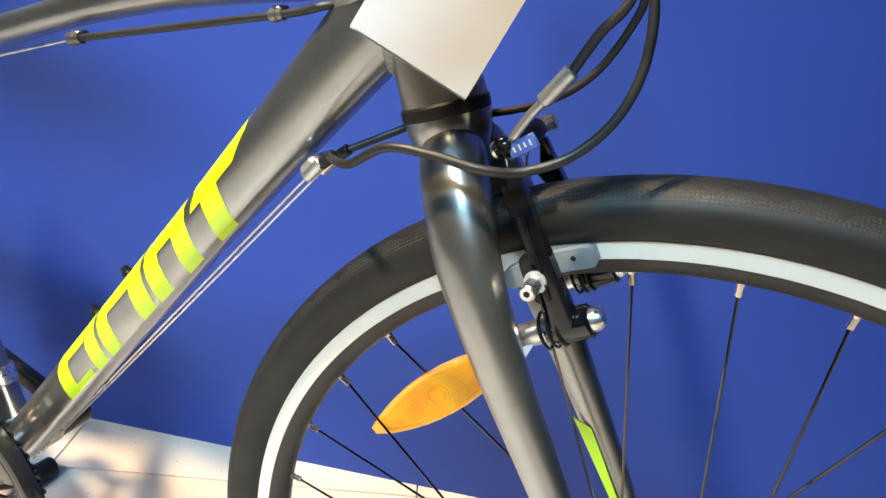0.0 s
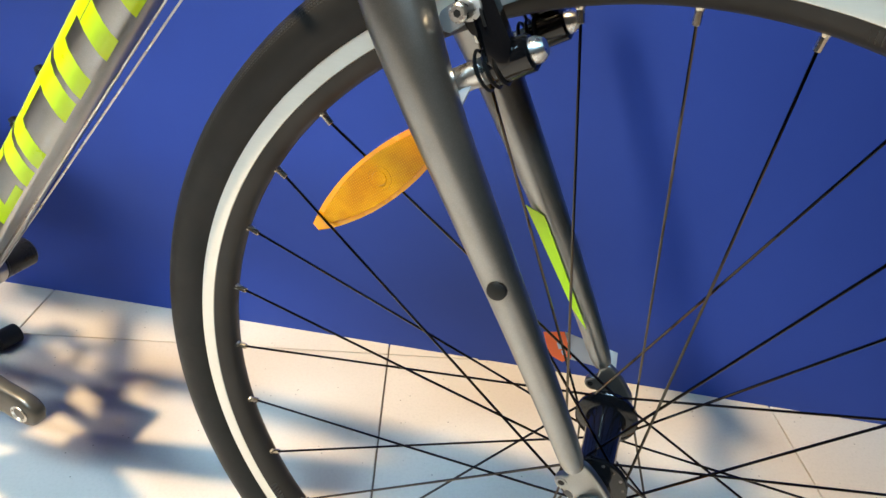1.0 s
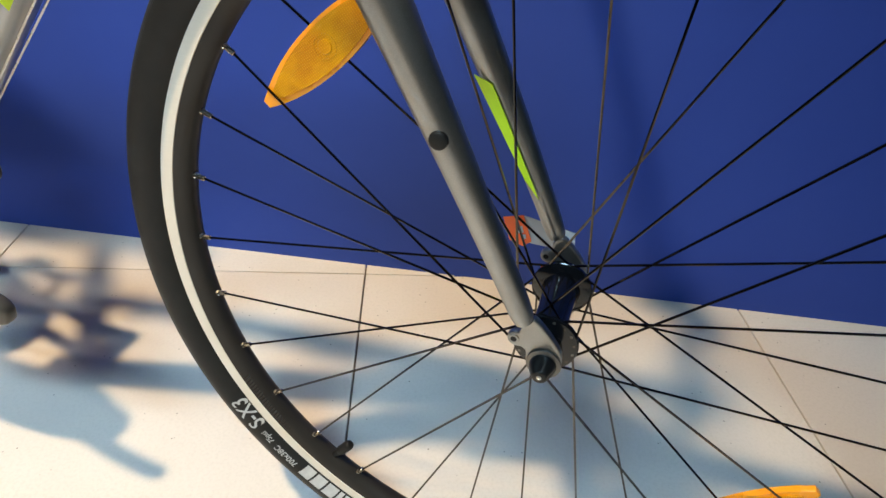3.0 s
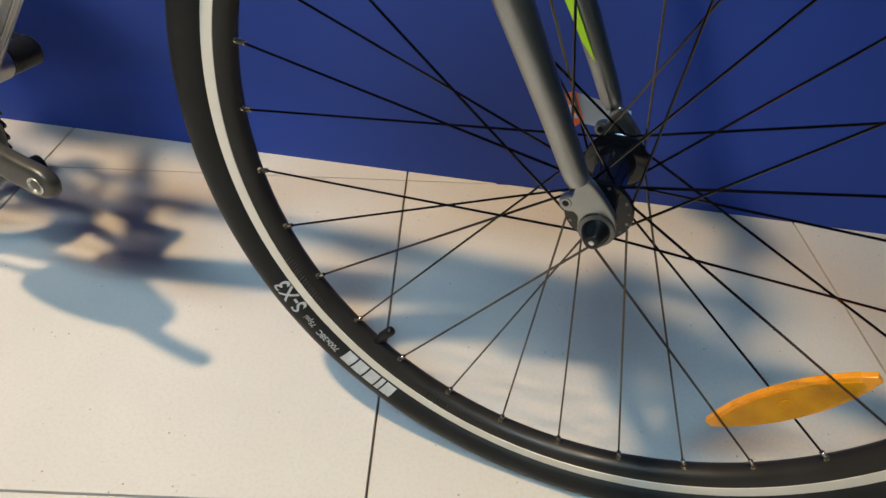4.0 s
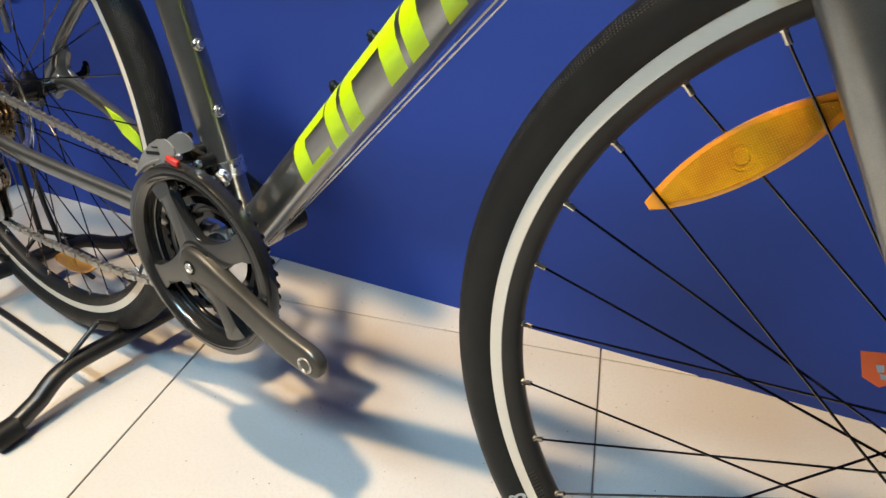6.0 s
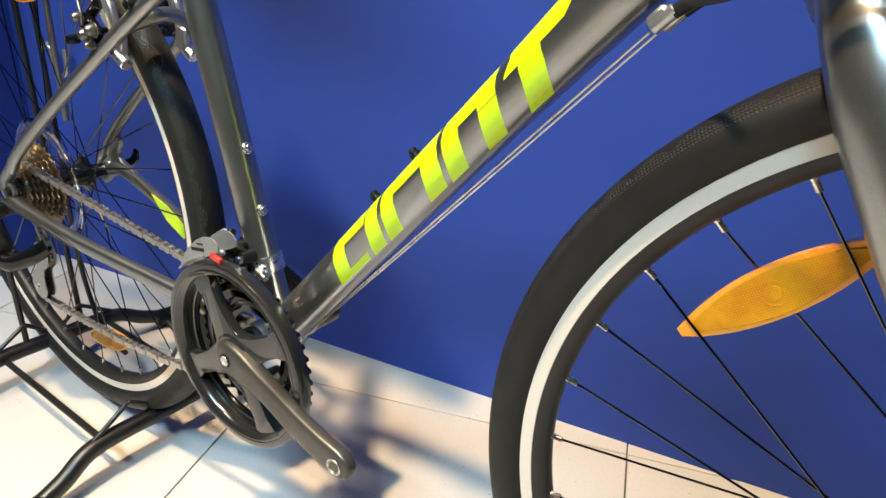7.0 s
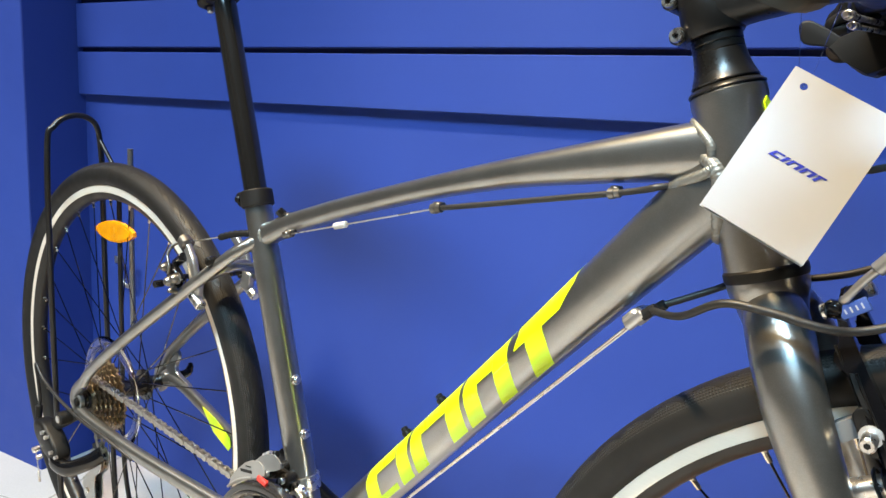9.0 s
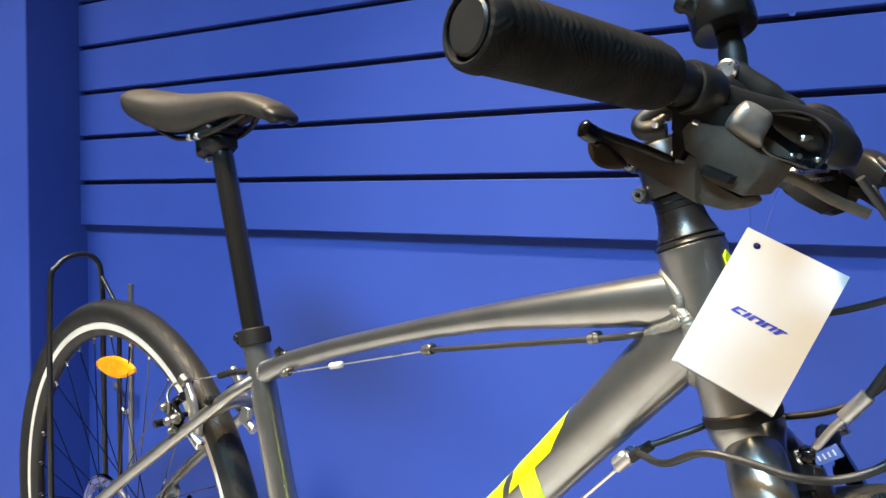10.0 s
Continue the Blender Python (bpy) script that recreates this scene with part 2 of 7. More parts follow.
CARD = plain("white_card", (0.42, 0.455, 0.505), 0.55, vary=0.03, relief=0.03)
INK = plain("blue_ink", (0.02, 0.035, 0.42), 0.5, vary=0.05, relief=0.0)
BLUE_LABEL = plain("blue_label", (0.05, 0.10, 0.34), 0.35, vary=0.15)
ORANGE_CARD = plain("orange_card", (0.85, 0.12, 0.02), 0.5, vary=0.06)
SADDLE_SKIN = plain("saddle_vinyl", (0.025, 0.022, 0.019), 0.55, vary=0.2, grain=900, relief=0.25, gloss=0.35)
GRIP_RUBBER = grip_rubber("grip_rubber")
STAND_PAINT = plain("black_stand_paint", (0.009, 0.009, 0.009), 0.36, vary=0.3, relief=0.08)
CRANK = plain("dark_crank_alloy", (0.085, 0.078, 0.068), 0.36, metal=0.6, vary=0.2, relief=0.05)
GUARD = plain("gloss_black_plastic", (0.018, 0.0175, 0.017), 0.22, metal=0.1, vary=0.15, relief=0.02, coat=0.5, gloss=0.5)
RED_PLASTIC = plain("red_plastic", (0.55, 0.03, 0.02), 0.35, vary=0.1)


# ---------------------------------------------------------------- shapes
def sweep(bm, pts, radii, n=16, power=2.0, caps=True, up=(0, 1, 0), phase=0.0):
    """A tube along pts. radii: one number, or a number or (side, height) for each point. up: the direction of the section's side."""
    pts = [Vector(p) for p in pts]
    if isinstance(radii, (int, float)):
        radii = [radii] * len(pts)
    rings = []
    side = Vector(up).normalized()
    for i, p in enumerate(pts):
        t = (pts[min(i + 1, len(pts) - 1)] - pts[max(i - 1, 0)]).normalized()
        side = side - t * side.dot(t)
        if side.length < 1e-5:
            side = t.orthogonal()
        side.normalize()
        high = t.cross(side)
        a, b = radii[i] if isinstance(radii[i], tuple) else (radii[i], radii[i])
        ring = []
        for k in range(n):
            th = 2 * math.pi * k / n + phase
            c, s = math.cos(th), math.sin(th)
            x = math.copysign(abs(c) ** (2 / power), c) * a
            y = math.copysign(abs(s) ** (2 / power), s) * b
            ring.append(bm.verts.new(p + side * x + high * y))
        rings.append(ring)
    for r0, r1 in zip(rings, rings[1:]):
        for k in range(n):
            bm.faces.new((r0[k], r0[(k + 1) % n], r1[(k + 1) % n], r1[k]))
    if caps:
        bm.faces.new(rings[0][::-1])
        bm.faces.new(rings[-1])
    return bm


def smooth_path(pts, steps=8):
    """A rounded path through pts (Catmull-Rom)."""
    pts = [Vector(p) for p in pts]
    pts = [pts[0] * 2 - pts[1]] + pts + [pts[-1] * 2 - pts[-2]]
    out = []
    for a, b, c, d in zip(pts, pts[1:], pts[2:], pts[3:]):
        for k in range(steps):
            t = k / steps
            out.append(0.5 * ((2 * b) + (c - a) * t + (2 * a - 5 * b + 4 * c - d) * t * t + (3 * b - a - 3 * c + d) * t ** 3))
    out.append(pts[-2])
    return out


def lathe(bm, profile, centre=(0, 0, 0), axis=(0, 1, 0), n=48, closed=False):
    """Turn a profile of (radius, along) round the axis."""
    axis, centre = Vector(axis).normalized(), Vector(centre)
    x = axis.orthogonal().normalized()
    y = axis.cross(x)
    rings = []
    for r, a in profile:
        if r < 1e-6:
            rings.append([bm.verts.new(centre + axis * a)] * n)
        else:
            rings.append([bm.verts.new(centre + axis * a + (x * math.cos(2 * math.pi * k / n) + y * math.sin(2 * math.pi * k / n)) * r) for k in range(n)])
    pairs = list(zip(rings, rings[1:])) + ([(rings[-1], rings[0])] if closed else [])
    for r0, r1 in pairs:
        for k in range(n):
            vs = []
            for v in (r0[k], r0[(k + 1) % n], r1[(k + 1) % n], r1[k]):
                if v not in vs:
                    vs.append(v)
            if len(vs) > 2:
                bm.faces.new(vs)
    return bm


def rod(bm, a, b, r, n=12, bevel=0.15):
    """A round bar from a to b with broken edges."""
    a, b = Vector(a), Vector(b)
    length, d = (b - a).length, min(r * bevel, (b - a).length * 0.3)
    return lathe(bm, [(0, 0), (r - d, 0), (r, d), (r, length - d), (r - d, length), (0, length)], a, b - a, n)


def block(bm, centre, size, turn=None, bevel=0.1):
    """A box with bevelled edges; bevel as a share of its smallest side."""
    sx, sy, sz = (c / 2 for c in size)
    b = min(sx, sy, sz) * 2 * bevel
    vs = {}
    for i in (-1, 1):
        for j in (-1, 1):
            for k in (-1, 1):
                vs[i, j, k] = [Vector((i * (sx - b), j * (sy - b), k * sz)), Vector((i * (sx - b), j * sy, k * (sz - b))), Vector((i * sx, j * (sy - b), k * (sz - b)))]
    m = Matrix.Translation(centre) @ (turn.to_4x4() if turn is not None else Matrix())
    made = bmesh.ops.convex_hull(bm, input=[bm.verts.new(m @ v) for g in vs.values() for v in g])
    junk = [g for g in made["geom_interior"] if isinstance(g, bmesh.types.BMVert)]
    bmesh.ops.delete(bm, geom=junk, context="VERTS")
    return bm


def slab(bm, outline, depth, m=None, bevel=0.0):
    """A flat plate: an outline (x, z) given depth along y, from -depth/2 to depth/2."""
    m = m if m is not None else Matrix()
    front = [bm.verts.new(m @ Vector((x, -depth / 2, z))) for x, z in outline]
    back = [bm.verts.new(m @ Vector((x, depth / 2, z))) for x, z in outline]
    fa = bm.faces.new(front)
    fb = bm.faces.new(back[::-1])
    for k in range(len(outline)):
        q = (k + 1) % len(outline)
        bm.faces.new((front[q], front[k], back[k], back[q]))
    if bevel:
        edges = list({e for f in (fa, fb) for e in f.edges})
        bmesh.ops.bevel(bm, geom=edges, offset=bevel, segments=2, affect="EDGES", profile=0.6)
    return bm


def pebble(bm, outline, depth, m=None, rnd=0.003, steps=5):
    """A moulded lump: a rounded outline (x, z) with depth along y and full, rounded rims."""
    m = m if m is not None else Matrix()
    k = len(outline)
    soft = []
    for i in range(k):
        p0, p1, p2, p3 = (Vector(outline[(i + j) % k]) for j in (-1, 0, 1, 2))
        for q in range(steps):
            t = q / steps
            soft.append(0.5 * ((2 * p1) + (p2 - p0) * t + (2 * p0 - 5 * p1 + 4 * p2 - p3) * t * t + (3 * p1 - p0 - 3 * p2 + p3) * t ** 3))
    c = sum(soft, Vector((0, 0))) / len(soft)
    reach = min((p - c).length for p in soft)
    rows = []
    for side in (-1, 1):
        for j in range(5):
            a = radians(90 * (j if side < 0 else 4 - j) / 4)
            inset, y = rnd * (1 - math.sin(a)), side * (depth / 2 - rnd * (1 - math.cos(a)))
            rows.append([bm.verts.new(m @ Vector((c.x + (p.x - c.x) * (1 - inset / reach), y, c.y + (p.y - c.y) * (1 - inset / reach)))) for p in soft])
    for a, b in zip(rows, rows[1:]):
        for i in range(len(soft)):
            q = (i + 1) % len(soft)
            bm.faces.new((a[i], a[q], b[q], b[i]))
    for row in (rows[0], rows[-1]):
        bm.faces.new(row)
    return bm


def ball(bm, centre, r, n=12):
    bmesh.ops.create_uvsphere(bm, u_segments=n, v_segments=max(6, n // 2), radius=r, matrix=Matrix.Translation(centre))
    return bm


def mesh_of(name, bm, material, sharp=38):
    bmesh.ops.recalc_face_normals(bm, faces=bm.faces)
    data = bpy.data.meshes.new(name)
    bm.to_mesh(data)
    bm.free()
    data.materials.append(material)
    data.polygons.foreach_set("use_smooth", [True] * len(data.polygons))
    data.set_sharp_from_angle(angle=radians(sharp))
    return data


def part(name, bm, material, parent=None, label="", sharp=38):
    """Link a bmesh as ONE mesh object under a thing or a part."""
    ob = new(name, mesh_of(name, bm, material, sharp) if isinstance(bm, bmesh.types.BMesh) else bm)
    ob.parent = parent
    if label:
        ob["label"] = label
    return ob


def fresh():
    return bmesh.new()


def thing(name, label, category, m=None, group=""):
    ob = new(name)
    ob.empty_display_size = 0.05
    if m is not None:
        ob.matrix_world = m
    return tagged(ob, label, category, group)


# ---------------------------------------------------------------- room
def wall_box(name, x0, x1, y0, y1, z0, z1, material, label):
    ob = part(name, block(fresh(), ((x0 + x1) / 2, (y0 + y1) / 2, (z0 + z1) / 2), (x1 - x0, y1 - y0, z1 - z0), bevel=0.01), material)
    return tagged(ob, label, "wall", kind="structure")


FLOOR_Z, WALL_Y, CORNER = -0.008, 0.022, -1.3226
wall_north = wall_box("wall_north", CORNER - 0.2, 4.0, WALL_Y, 0.14, -0.03, 3.0, BLUE, "royal blue painted shop wall behind the bicycle")
wall_box("wall_return", -4.0, CORNER, -0.113, 0.14, -0.03, 3.0, BLUE, "royal blue painted pillar face beside the alcove")
wall_box("wall_west", -4.12, -4.0, -5.0, 0.14, -0.03, 3.0, SHOP_WALL, "plain pale wall closing the shop")
wall_box("wall_east", 4.0, 4.12, -5.0, 0.14, -0.03, 3.0, ROOM_WALL, "plain grey wall closing the shop")
wall_box("wall_south", -4.0, 4.0, -5.12, -5.0, -0.03, 3.0, SHOP_WALL, "plain pale wall closing the shop")
tagged(part("ceiling", block(fresh(), (0, -2.5, 3.06), (8.2, 5.3, 0.1), bevel=0.01), ROOM_WALL), "plain grey shop ceiling", "ceiling", kind="structure")

# slatted display panel: boards with open grooves between them
SLAT_Z, SLAT_STEP, GROOVE = 0.8295, 0.0996, 0.0098
board_len = 4.0 - CORNER - 0.002
prof = [(-0.016, 0.0012), (-0.0148, 0.0), (0.0, 0.0), (0.0, SLAT_STEP - GROOVE), (-0.0148, SLAT_STEP - GROOVE), (-0.016, SLAT_STEP - GROOVE - 0.0012)]
bm = fresh()
slab(bm, [(y, z) for y, z in prof], board_len, Matrix.Rotation(radians(90), 4, "Z"))
board_mesh = mesh_of("slat", bm, BLUE)
for k in range(20):
    ob = part("slat", board_mesh, None, wall_north)
    ob.matrix_local = pose(CORNER + 0.001 + board_len / 2, WALL_Y - 0.0005, SLAT_Z + k * SLAT_STEP)
# dark navy sheet that paints the shade inside the open grooves
slot = part("slot_shade", block(fresh(), (CORNER + board_len / 2, WALL_Y - 0.0015, SLAT_Z + 10 * SLAT_STEP), (board_len, 0.002, 20 * SLAT_STEP - 0.02), bevel=0.01),
            plain("slot_shade_blue", (0.012, 0.016, 0.06), 0.6), wall_north)

bm = fresh()
lathe(bm, [(0.0, 0.0004), (0.0022, 0.0002), (0.0034, -0.0004), (0.0046, -0.0002), (0.0050, 0.0012)], (0.102, WALL_Y - 0.0168, 1.1290), (0, 1, 0), 20)
part("slat_screw", bm, BLUE, wall_north, "painted-over screw head")

# floor: tiles laid at a slight angle to the wall
LAY = radians(9.5)
TILE_U, TILE_V, ROW0, JOINT = 0.6077, 0.579, -0.004, 0.0026
floor = part("floor", block(fresh(), (0, -2.45, FLOOR_Z - 0.031), (8.2, 5.2, 0.05), bevel=0.01), GROUT)
tagged(floor, "cream glazed tile floor with thin dark joints", "floor", kind="structure")
bm = fresh()
block(bm, (0, 0, -0.004), (TILE_U - JOINT, TILE_V - JOINT, 0.008), bevel=0.08)
tile_mesh = mesh_of("tile", bm, TILE)
e1, e2 = Vector((math.cos(LAY), math.sin(LAY), 0)), Vector((-math.sin(LAY), math.cos(LAY), 0))
EDGES = [((-4.0, 0, 0), (-1, 0, 0)), ((4.0, 0, 0), (1, 0, 0)), ((0, -5.0, 0), (0, -1, 0)), ((0, 0.05, 0), (0, 1, 0))]
for i in range(-9, 10):
    for j in range(-12, 4):
        c = e1 * ((i + 0.5) * TILE_U) + e2 * (ROW0 + (j + 0.5) * TILE_V)
        m = Matrix.Translation(c) @ Matrix.Rotation(LAY, 4, "Z")
        corners = [m @ Vector((sx * TILE_U / 2, sy * TILE_V / 2, 0)) for sx in (-1, 1) for sy in (-1, 1)]
        out = [all((q - Vector(p)).dot(Vector(d)) > 0 for q in corners) for p, d in EDGES]
        cut = [k for k, (p, d) in enumerate(EDGES) if any((q - Vector(p)).dot(Vector(d)) > 0 for q in corners)]
        if any(out):
            continue
        data = tile_mesh
        if cut:
            bm = fresh()
            bm.from_mesh(tile_mesh)
            inv = m.inverted()
            for k in cut:
                bmesh.ops.bisect_plane(bm, geom=bm.verts[:] + bm.edges[:] + bm.faces[:], plane_co=inv @ Vector(EDGES[k][0]), plane_no=inv.to_3x3() @ Vector(EDGES[k][1]), clear_outer=True)
            if not bm.faces:
                bm.free()
                continue
            data = mesh_of("tile", bm, TILE)
        ob = part("tile", data, None, floor)
        ob.matrix_local = Matrix.Translation((0, 0, FLOOR_Z)) @ m
# ---------------------------------------------------------------- bicycle
# its own space: x forward from the rear hub, y to its left, z up from the floor
YAW = -11.1
BIKE = Matrix.Translation((-0.8054, -0.2918, 0)) @ Matrix.Rotation(radians(YAW), 4, "Z")
bike = thing("bicycle", "charcoal grey hybrid bicycle with lime decals held in a wheel stand", "bicycle", BIKE)
HUB_R, HUB_F, BB = Vector((0, 0, 0.366)), Vector((1.0935, 0.001, 0.350)), Vector((0.458, 0, 0.307))
HEAD_TOP, HEAD_LOW = Vector((0.8645, 0, 0.842)), Vector((0.9055, 0, 0.7215))
STEER = (HEAD_TOP - HEAD_LOW).normalized()
SEAT_TOP = Vector((0.3415, 0, 0.700))
SEAT_DIR = (SEAT_TOP - BB).normalized()


def V(x, y, z):
    return Vector((x, y, z))


def arc(c, r, a0, a1, n):
    return [c + V(r * math.cos(radians(a0 + (a1 - a0) * k / n)), 0, r * math.sin(radians(a0 + (a1 - a0) * k / n))) for k in range(n + 1)]


def bead(parent, centre, normal, radii, r=0.0034, lumps=30, arc=(0, 360), side=(0, 1, 0)):
    """A weld bead: a ring of overlapping lumps."""
    normal, side = Vector(normal).normalized(), Vector(side)
    side = (side - normal * side.dot(normal)).normalized()
    high = normal.cross(side)
    bm = fresh()
    pts, rad = [], []
    steps = lumps * 4
    for k in range(steps + 1):
        th = radians(arc[0] + (arc[1] - arc[0]) * k / steps)
        pts.append(Vector(centre) + side * math.cos(th) * radii[0] + high * math.sin(th) * radii[1])
        rad.append((r * 1.25, r * (0.42 + 0.26 * abs(math.sin(math.pi * k / 4)))))
    sweep(bm, pts, rad, 8, caps=True, up=normal)
    return part("weld_bead", bm, WELD, parent, "rippled weld bead", sharp=60)


def saddle_bead(parent, start, along, radii, r, lumps=34, barrel=0.0244):
    """A weld bead where a tube running along meets the round head tube."""
    start, along = Vector(start), Vector(along).normalized()
    high = along.cross(Vector((0, 1, 0))).normalized()
    pts, rad = [], []
    for k in range(lumps * 4 + 1):
        th = 2 * math.pi * k / (lumps * 4)
        p = start + Vector((0, 1, 0)) * math.cos(th) * radii[0] + high * math.sin(th) * radii[1]
        # distance along the tube to the head tube's surface
        w = p - HEAD_LOW
        w = w - STEER * w.dot(STEER)
        d = along - STEER * along.dot(STEER)
        qa, qb, qc = d.dot(d), 2 * w.dot(d), w.dot(w) - barrel ** 2
        disc = max(0.0, qb * qb - 4 * qa * qc)
        pts.append(p + along * ((-qb - math.sqrt(disc)) / (2 * qa)))
        rad.append(r * (0.93 + 0.07 * abs(math.sin(math.pi * k / 4))))
    bm = fresh()
    sweep(bm, pts, rad, 8, up=along)
    return part("weld_bead", bm, WELD, parent, "rippled weld bead", sharp=60)


# -- down tube, with the section kept for the decal
DT_D, DT_N = Vector((0.656, 0, 0.755)).normalized(), Vector((-0.755, 0, 0.656)).normalized()
DT_S0, DT_S1 = 0.545, 1.166


def dt_section(s):
    t = (s - DT_S0) / (DT_S1 - DT_S0)
    return (0.0205 + 0.004 * t, 0.0205 + 0.0010 * t + 0.0060 * (max(0, t - 0.6) / 0.4) ** 1.5)


def dt_point(s, th, lift=0.0):
    a, b = dt_section(s)
    c, q = math.cos(th), math.sin(th)
    p = 2.5
    x = math.copysign(abs(c) ** (2 / p), c) * a
    y = math.copysign(abs(q) ** (2 / p), q) * b
    v = Vector((0, x, 0)) + DT_N * y
    return DT_D * s + DT_N * -0.1462 + v + v.normalized() * lift


bm = fresh()
rings = []
for i in range(41):
    s = DT_S0 + (DT_S1 - DT_S0) * i / 40
    rings.append([bm.verts.new(dt_point(s, 2 * math.pi * k / 40)) for k in range(40)])
for r0, r1 in zip(rings, rings[1:]):
    for k in range(40):
        bm.faces.new((r0[k], r0[(k + 1) % 40], r1[(k + 1) % 40], r1[k]))
bm.faces.new(rings[0]), bm.faces.new(rings[-1][::-1])
down_tube = part("down_tube", bm, PAINT, bike, "shaped charcoal alloy down tube")


def dt_decal(quads, name="decal_shape"):
    """Plain lime shapes lying on the tube: each quad is four corners (along, round), round in degrees below the crown of the near side."""
    bm = fresh()
    for q in quads:
        nu, nv = 8, 8
        grid = []
        for i in range(nu + 1):
            row = []
            for j in range(nv + 1):
                a, b = i / nu, j / nv
                s = (q[0][0] * (1 - a) + q[1][0] * a) * (1 - b) + (q[3][0] * (1 - a) + q[2][0] * a) * b
                h = (q[0][1] * (1 - a) + q[1][1] * a) * (1 - b) + (q[3][1] * (1 - a) + q[2][1] * a) * b
                row.append(bm.verts.new(dt_point(s, radians(180 - h), 0.00035)))
            grid.append(row)
        for i in range(nu):
            for j in range(nv):
                bm.faces.new((grid[i][j], grid[i + 1][j], grid[i + 1][j + 1], grid[i][j + 1]))
    return part(name, bm, LIME, down_tube, "flat lime decal shape")


def leaning(s0, s1, h0, h1):
    """A slanted block between heights h0 (low) and h1 (high), in degrees up from the middle of the near side; s0 and s1 hold at the height of the feet."""
    at = lambda s, h: s + 0.00023 * (h + 50)
    return [(at(s0, h0), h0), (at(s1, h0), h0), (at(s1, h1), h1), (at(s0, h1), h1)]


HIGH = 98
dt_decal([leaning(0.678, 0.700, -44, HIGH), leaning(0.700, 0.731, -45, -24), leaning(0.700, 0.736, 22, HIGH)])
dt_decal([leaning(0.738, 0.7585, -47, HIGH)])
dt_decal([leaning(0.7645, 0.7845, -49, HIGH), leaning(0.7845, 0.826, 20, HIGH), leaning(0.826, 0.849, -50, HIGH)])
dt_decal([leaning(0.8553, 0.8765, -53, HIGH), leaning(0.8765, 0.900, 18, HIGH), leaning(0.900, 0.9212, -60, HIGH)])
dt_decal([leaning(0.9460, 0.9685, -66, 15), [(0.9455, 15), (1.0060, 15), (1.0290, 40), (0.9570, 40)], [(0.9570, 40), (1.0290, 40), (1.0480, HIGH), (0.9600, HIGH)]])

for s in (0.764, 0.828):
    bm = fresh()
    p = DT_D * s + DT_N * (-0.1462 + 0.0205)
    rod(bm, p, p + DT_N * 0.0065, 0.0052, 12)
    rod(bm, p + DT_N * 0.0065, p + DT_N * 0.0105, 0.0036, 6)
    part("bottle_bolt", bm, SATIN_BLACK, down_tube, "small black bottle cage bolt")

# -- head tube, seat tube, top tube
bm = fresh()
L = (HEAD_TOP - HEAD_LOW).length
lathe(bm, [(0.0, 0), (0.0245, 0), (0.0262, 0.002), (0.0262, 0.008), (0.0253, 0.02), (0.0243, 0.06), (0.0243, L - 0.014), (0.0252, L - 0.008), (0.0252, L - 0.002), (0.0235, L), (0, L)],
      HEAD_LOW, STEER, 48)
head_tube = part("head_tube", bm, PAINT, bike, "charcoal head tube")
bm = fresh()
slab(bm, [(-0.004, -0.011), (0.004, -0.012), (0.0045, 0.005), (0.0, 0.010), (-0.0045, 0.005)], 0.0010,
     Matrix.Translation(HEAD_LOW + STEER * 0.106) @ Matrix.Rotation(radians(78), 4, "Z") @ Matrix.Rotation(radians(-18.8), 4, "X") @ Matrix.Translation((0, -0.0246, 0)))
part("head_badge", bm, LIME, head_tube, "lime head badge")

bm = fresh()
sweep(bm, [BB + SEAT_DIR * 0.012, BB + SEAT_DIR * 0.2, BB + SEAT_DIR * 0.36, SEAT_TOP], [0.0172, 0.0166, 0.0162, 0.0160], 32, caps=True)
seat_tube = part("seat_tube", bm, PAINT, bike, "charcoal seat tube")
for z in (0.4985, 0.4365):
    p = BB + SEAT_DIR * ((z - BB.z) / SEAT_DIR.z)
    d = Vector((SEAT_DIR.z, 0, -SEAT_DIR.x))
    bm = fresh()
    rod(bm, p + d * 0.012, p + d * 0.0185, 0.0062, 14)
    rod(bm, p + d * 0.0185, p + d * 0.0225, 0.0042, 8)
    part("bottle_bolt", bm, STEEL, seat_tube, "small steel bottle cage bolt")

TT = [(0.347, 0, 0.664, 0.0130, 0.0150), (0.372, 0, 0.673, 0.0125, 0.0128), (0.400, 0, 0.6855, 0.0125, 0.0118), (0.450, 0, 0.7025, 0.0130, 0.0112), (0.500, 0, 0.7185, 0.014, 0.0108), (0.604, 0, 0.7478, 0.017, 0.0108),
      (0.688, 0, 0.7685, 0.019, 0.0126), (0.738, 0, 0.7788, 0.0205, 0.0148), (0.782, 0, 0.7872, 0.0215, 0.0172), (0.833, 0, 0.7965, 0.022, 0.0200), (0.856, 0, 0.8005, 0.022, 0.0212), (0.880, 0, 0.8045, 0.0222, 0.0215)]
bm = fresh()
path = smooth_path([t[:3] for t in TT], 4)
rad = smooth_path([(t[3], t[4], 0) for t in TT], 4)
sweep(bm, path, [(r.x, r.y) for r in rad], 36, power=2.8)
top_tube = part("top_tube", bm, PAINT, bike, "curved charcoal top tube widening towards the head")

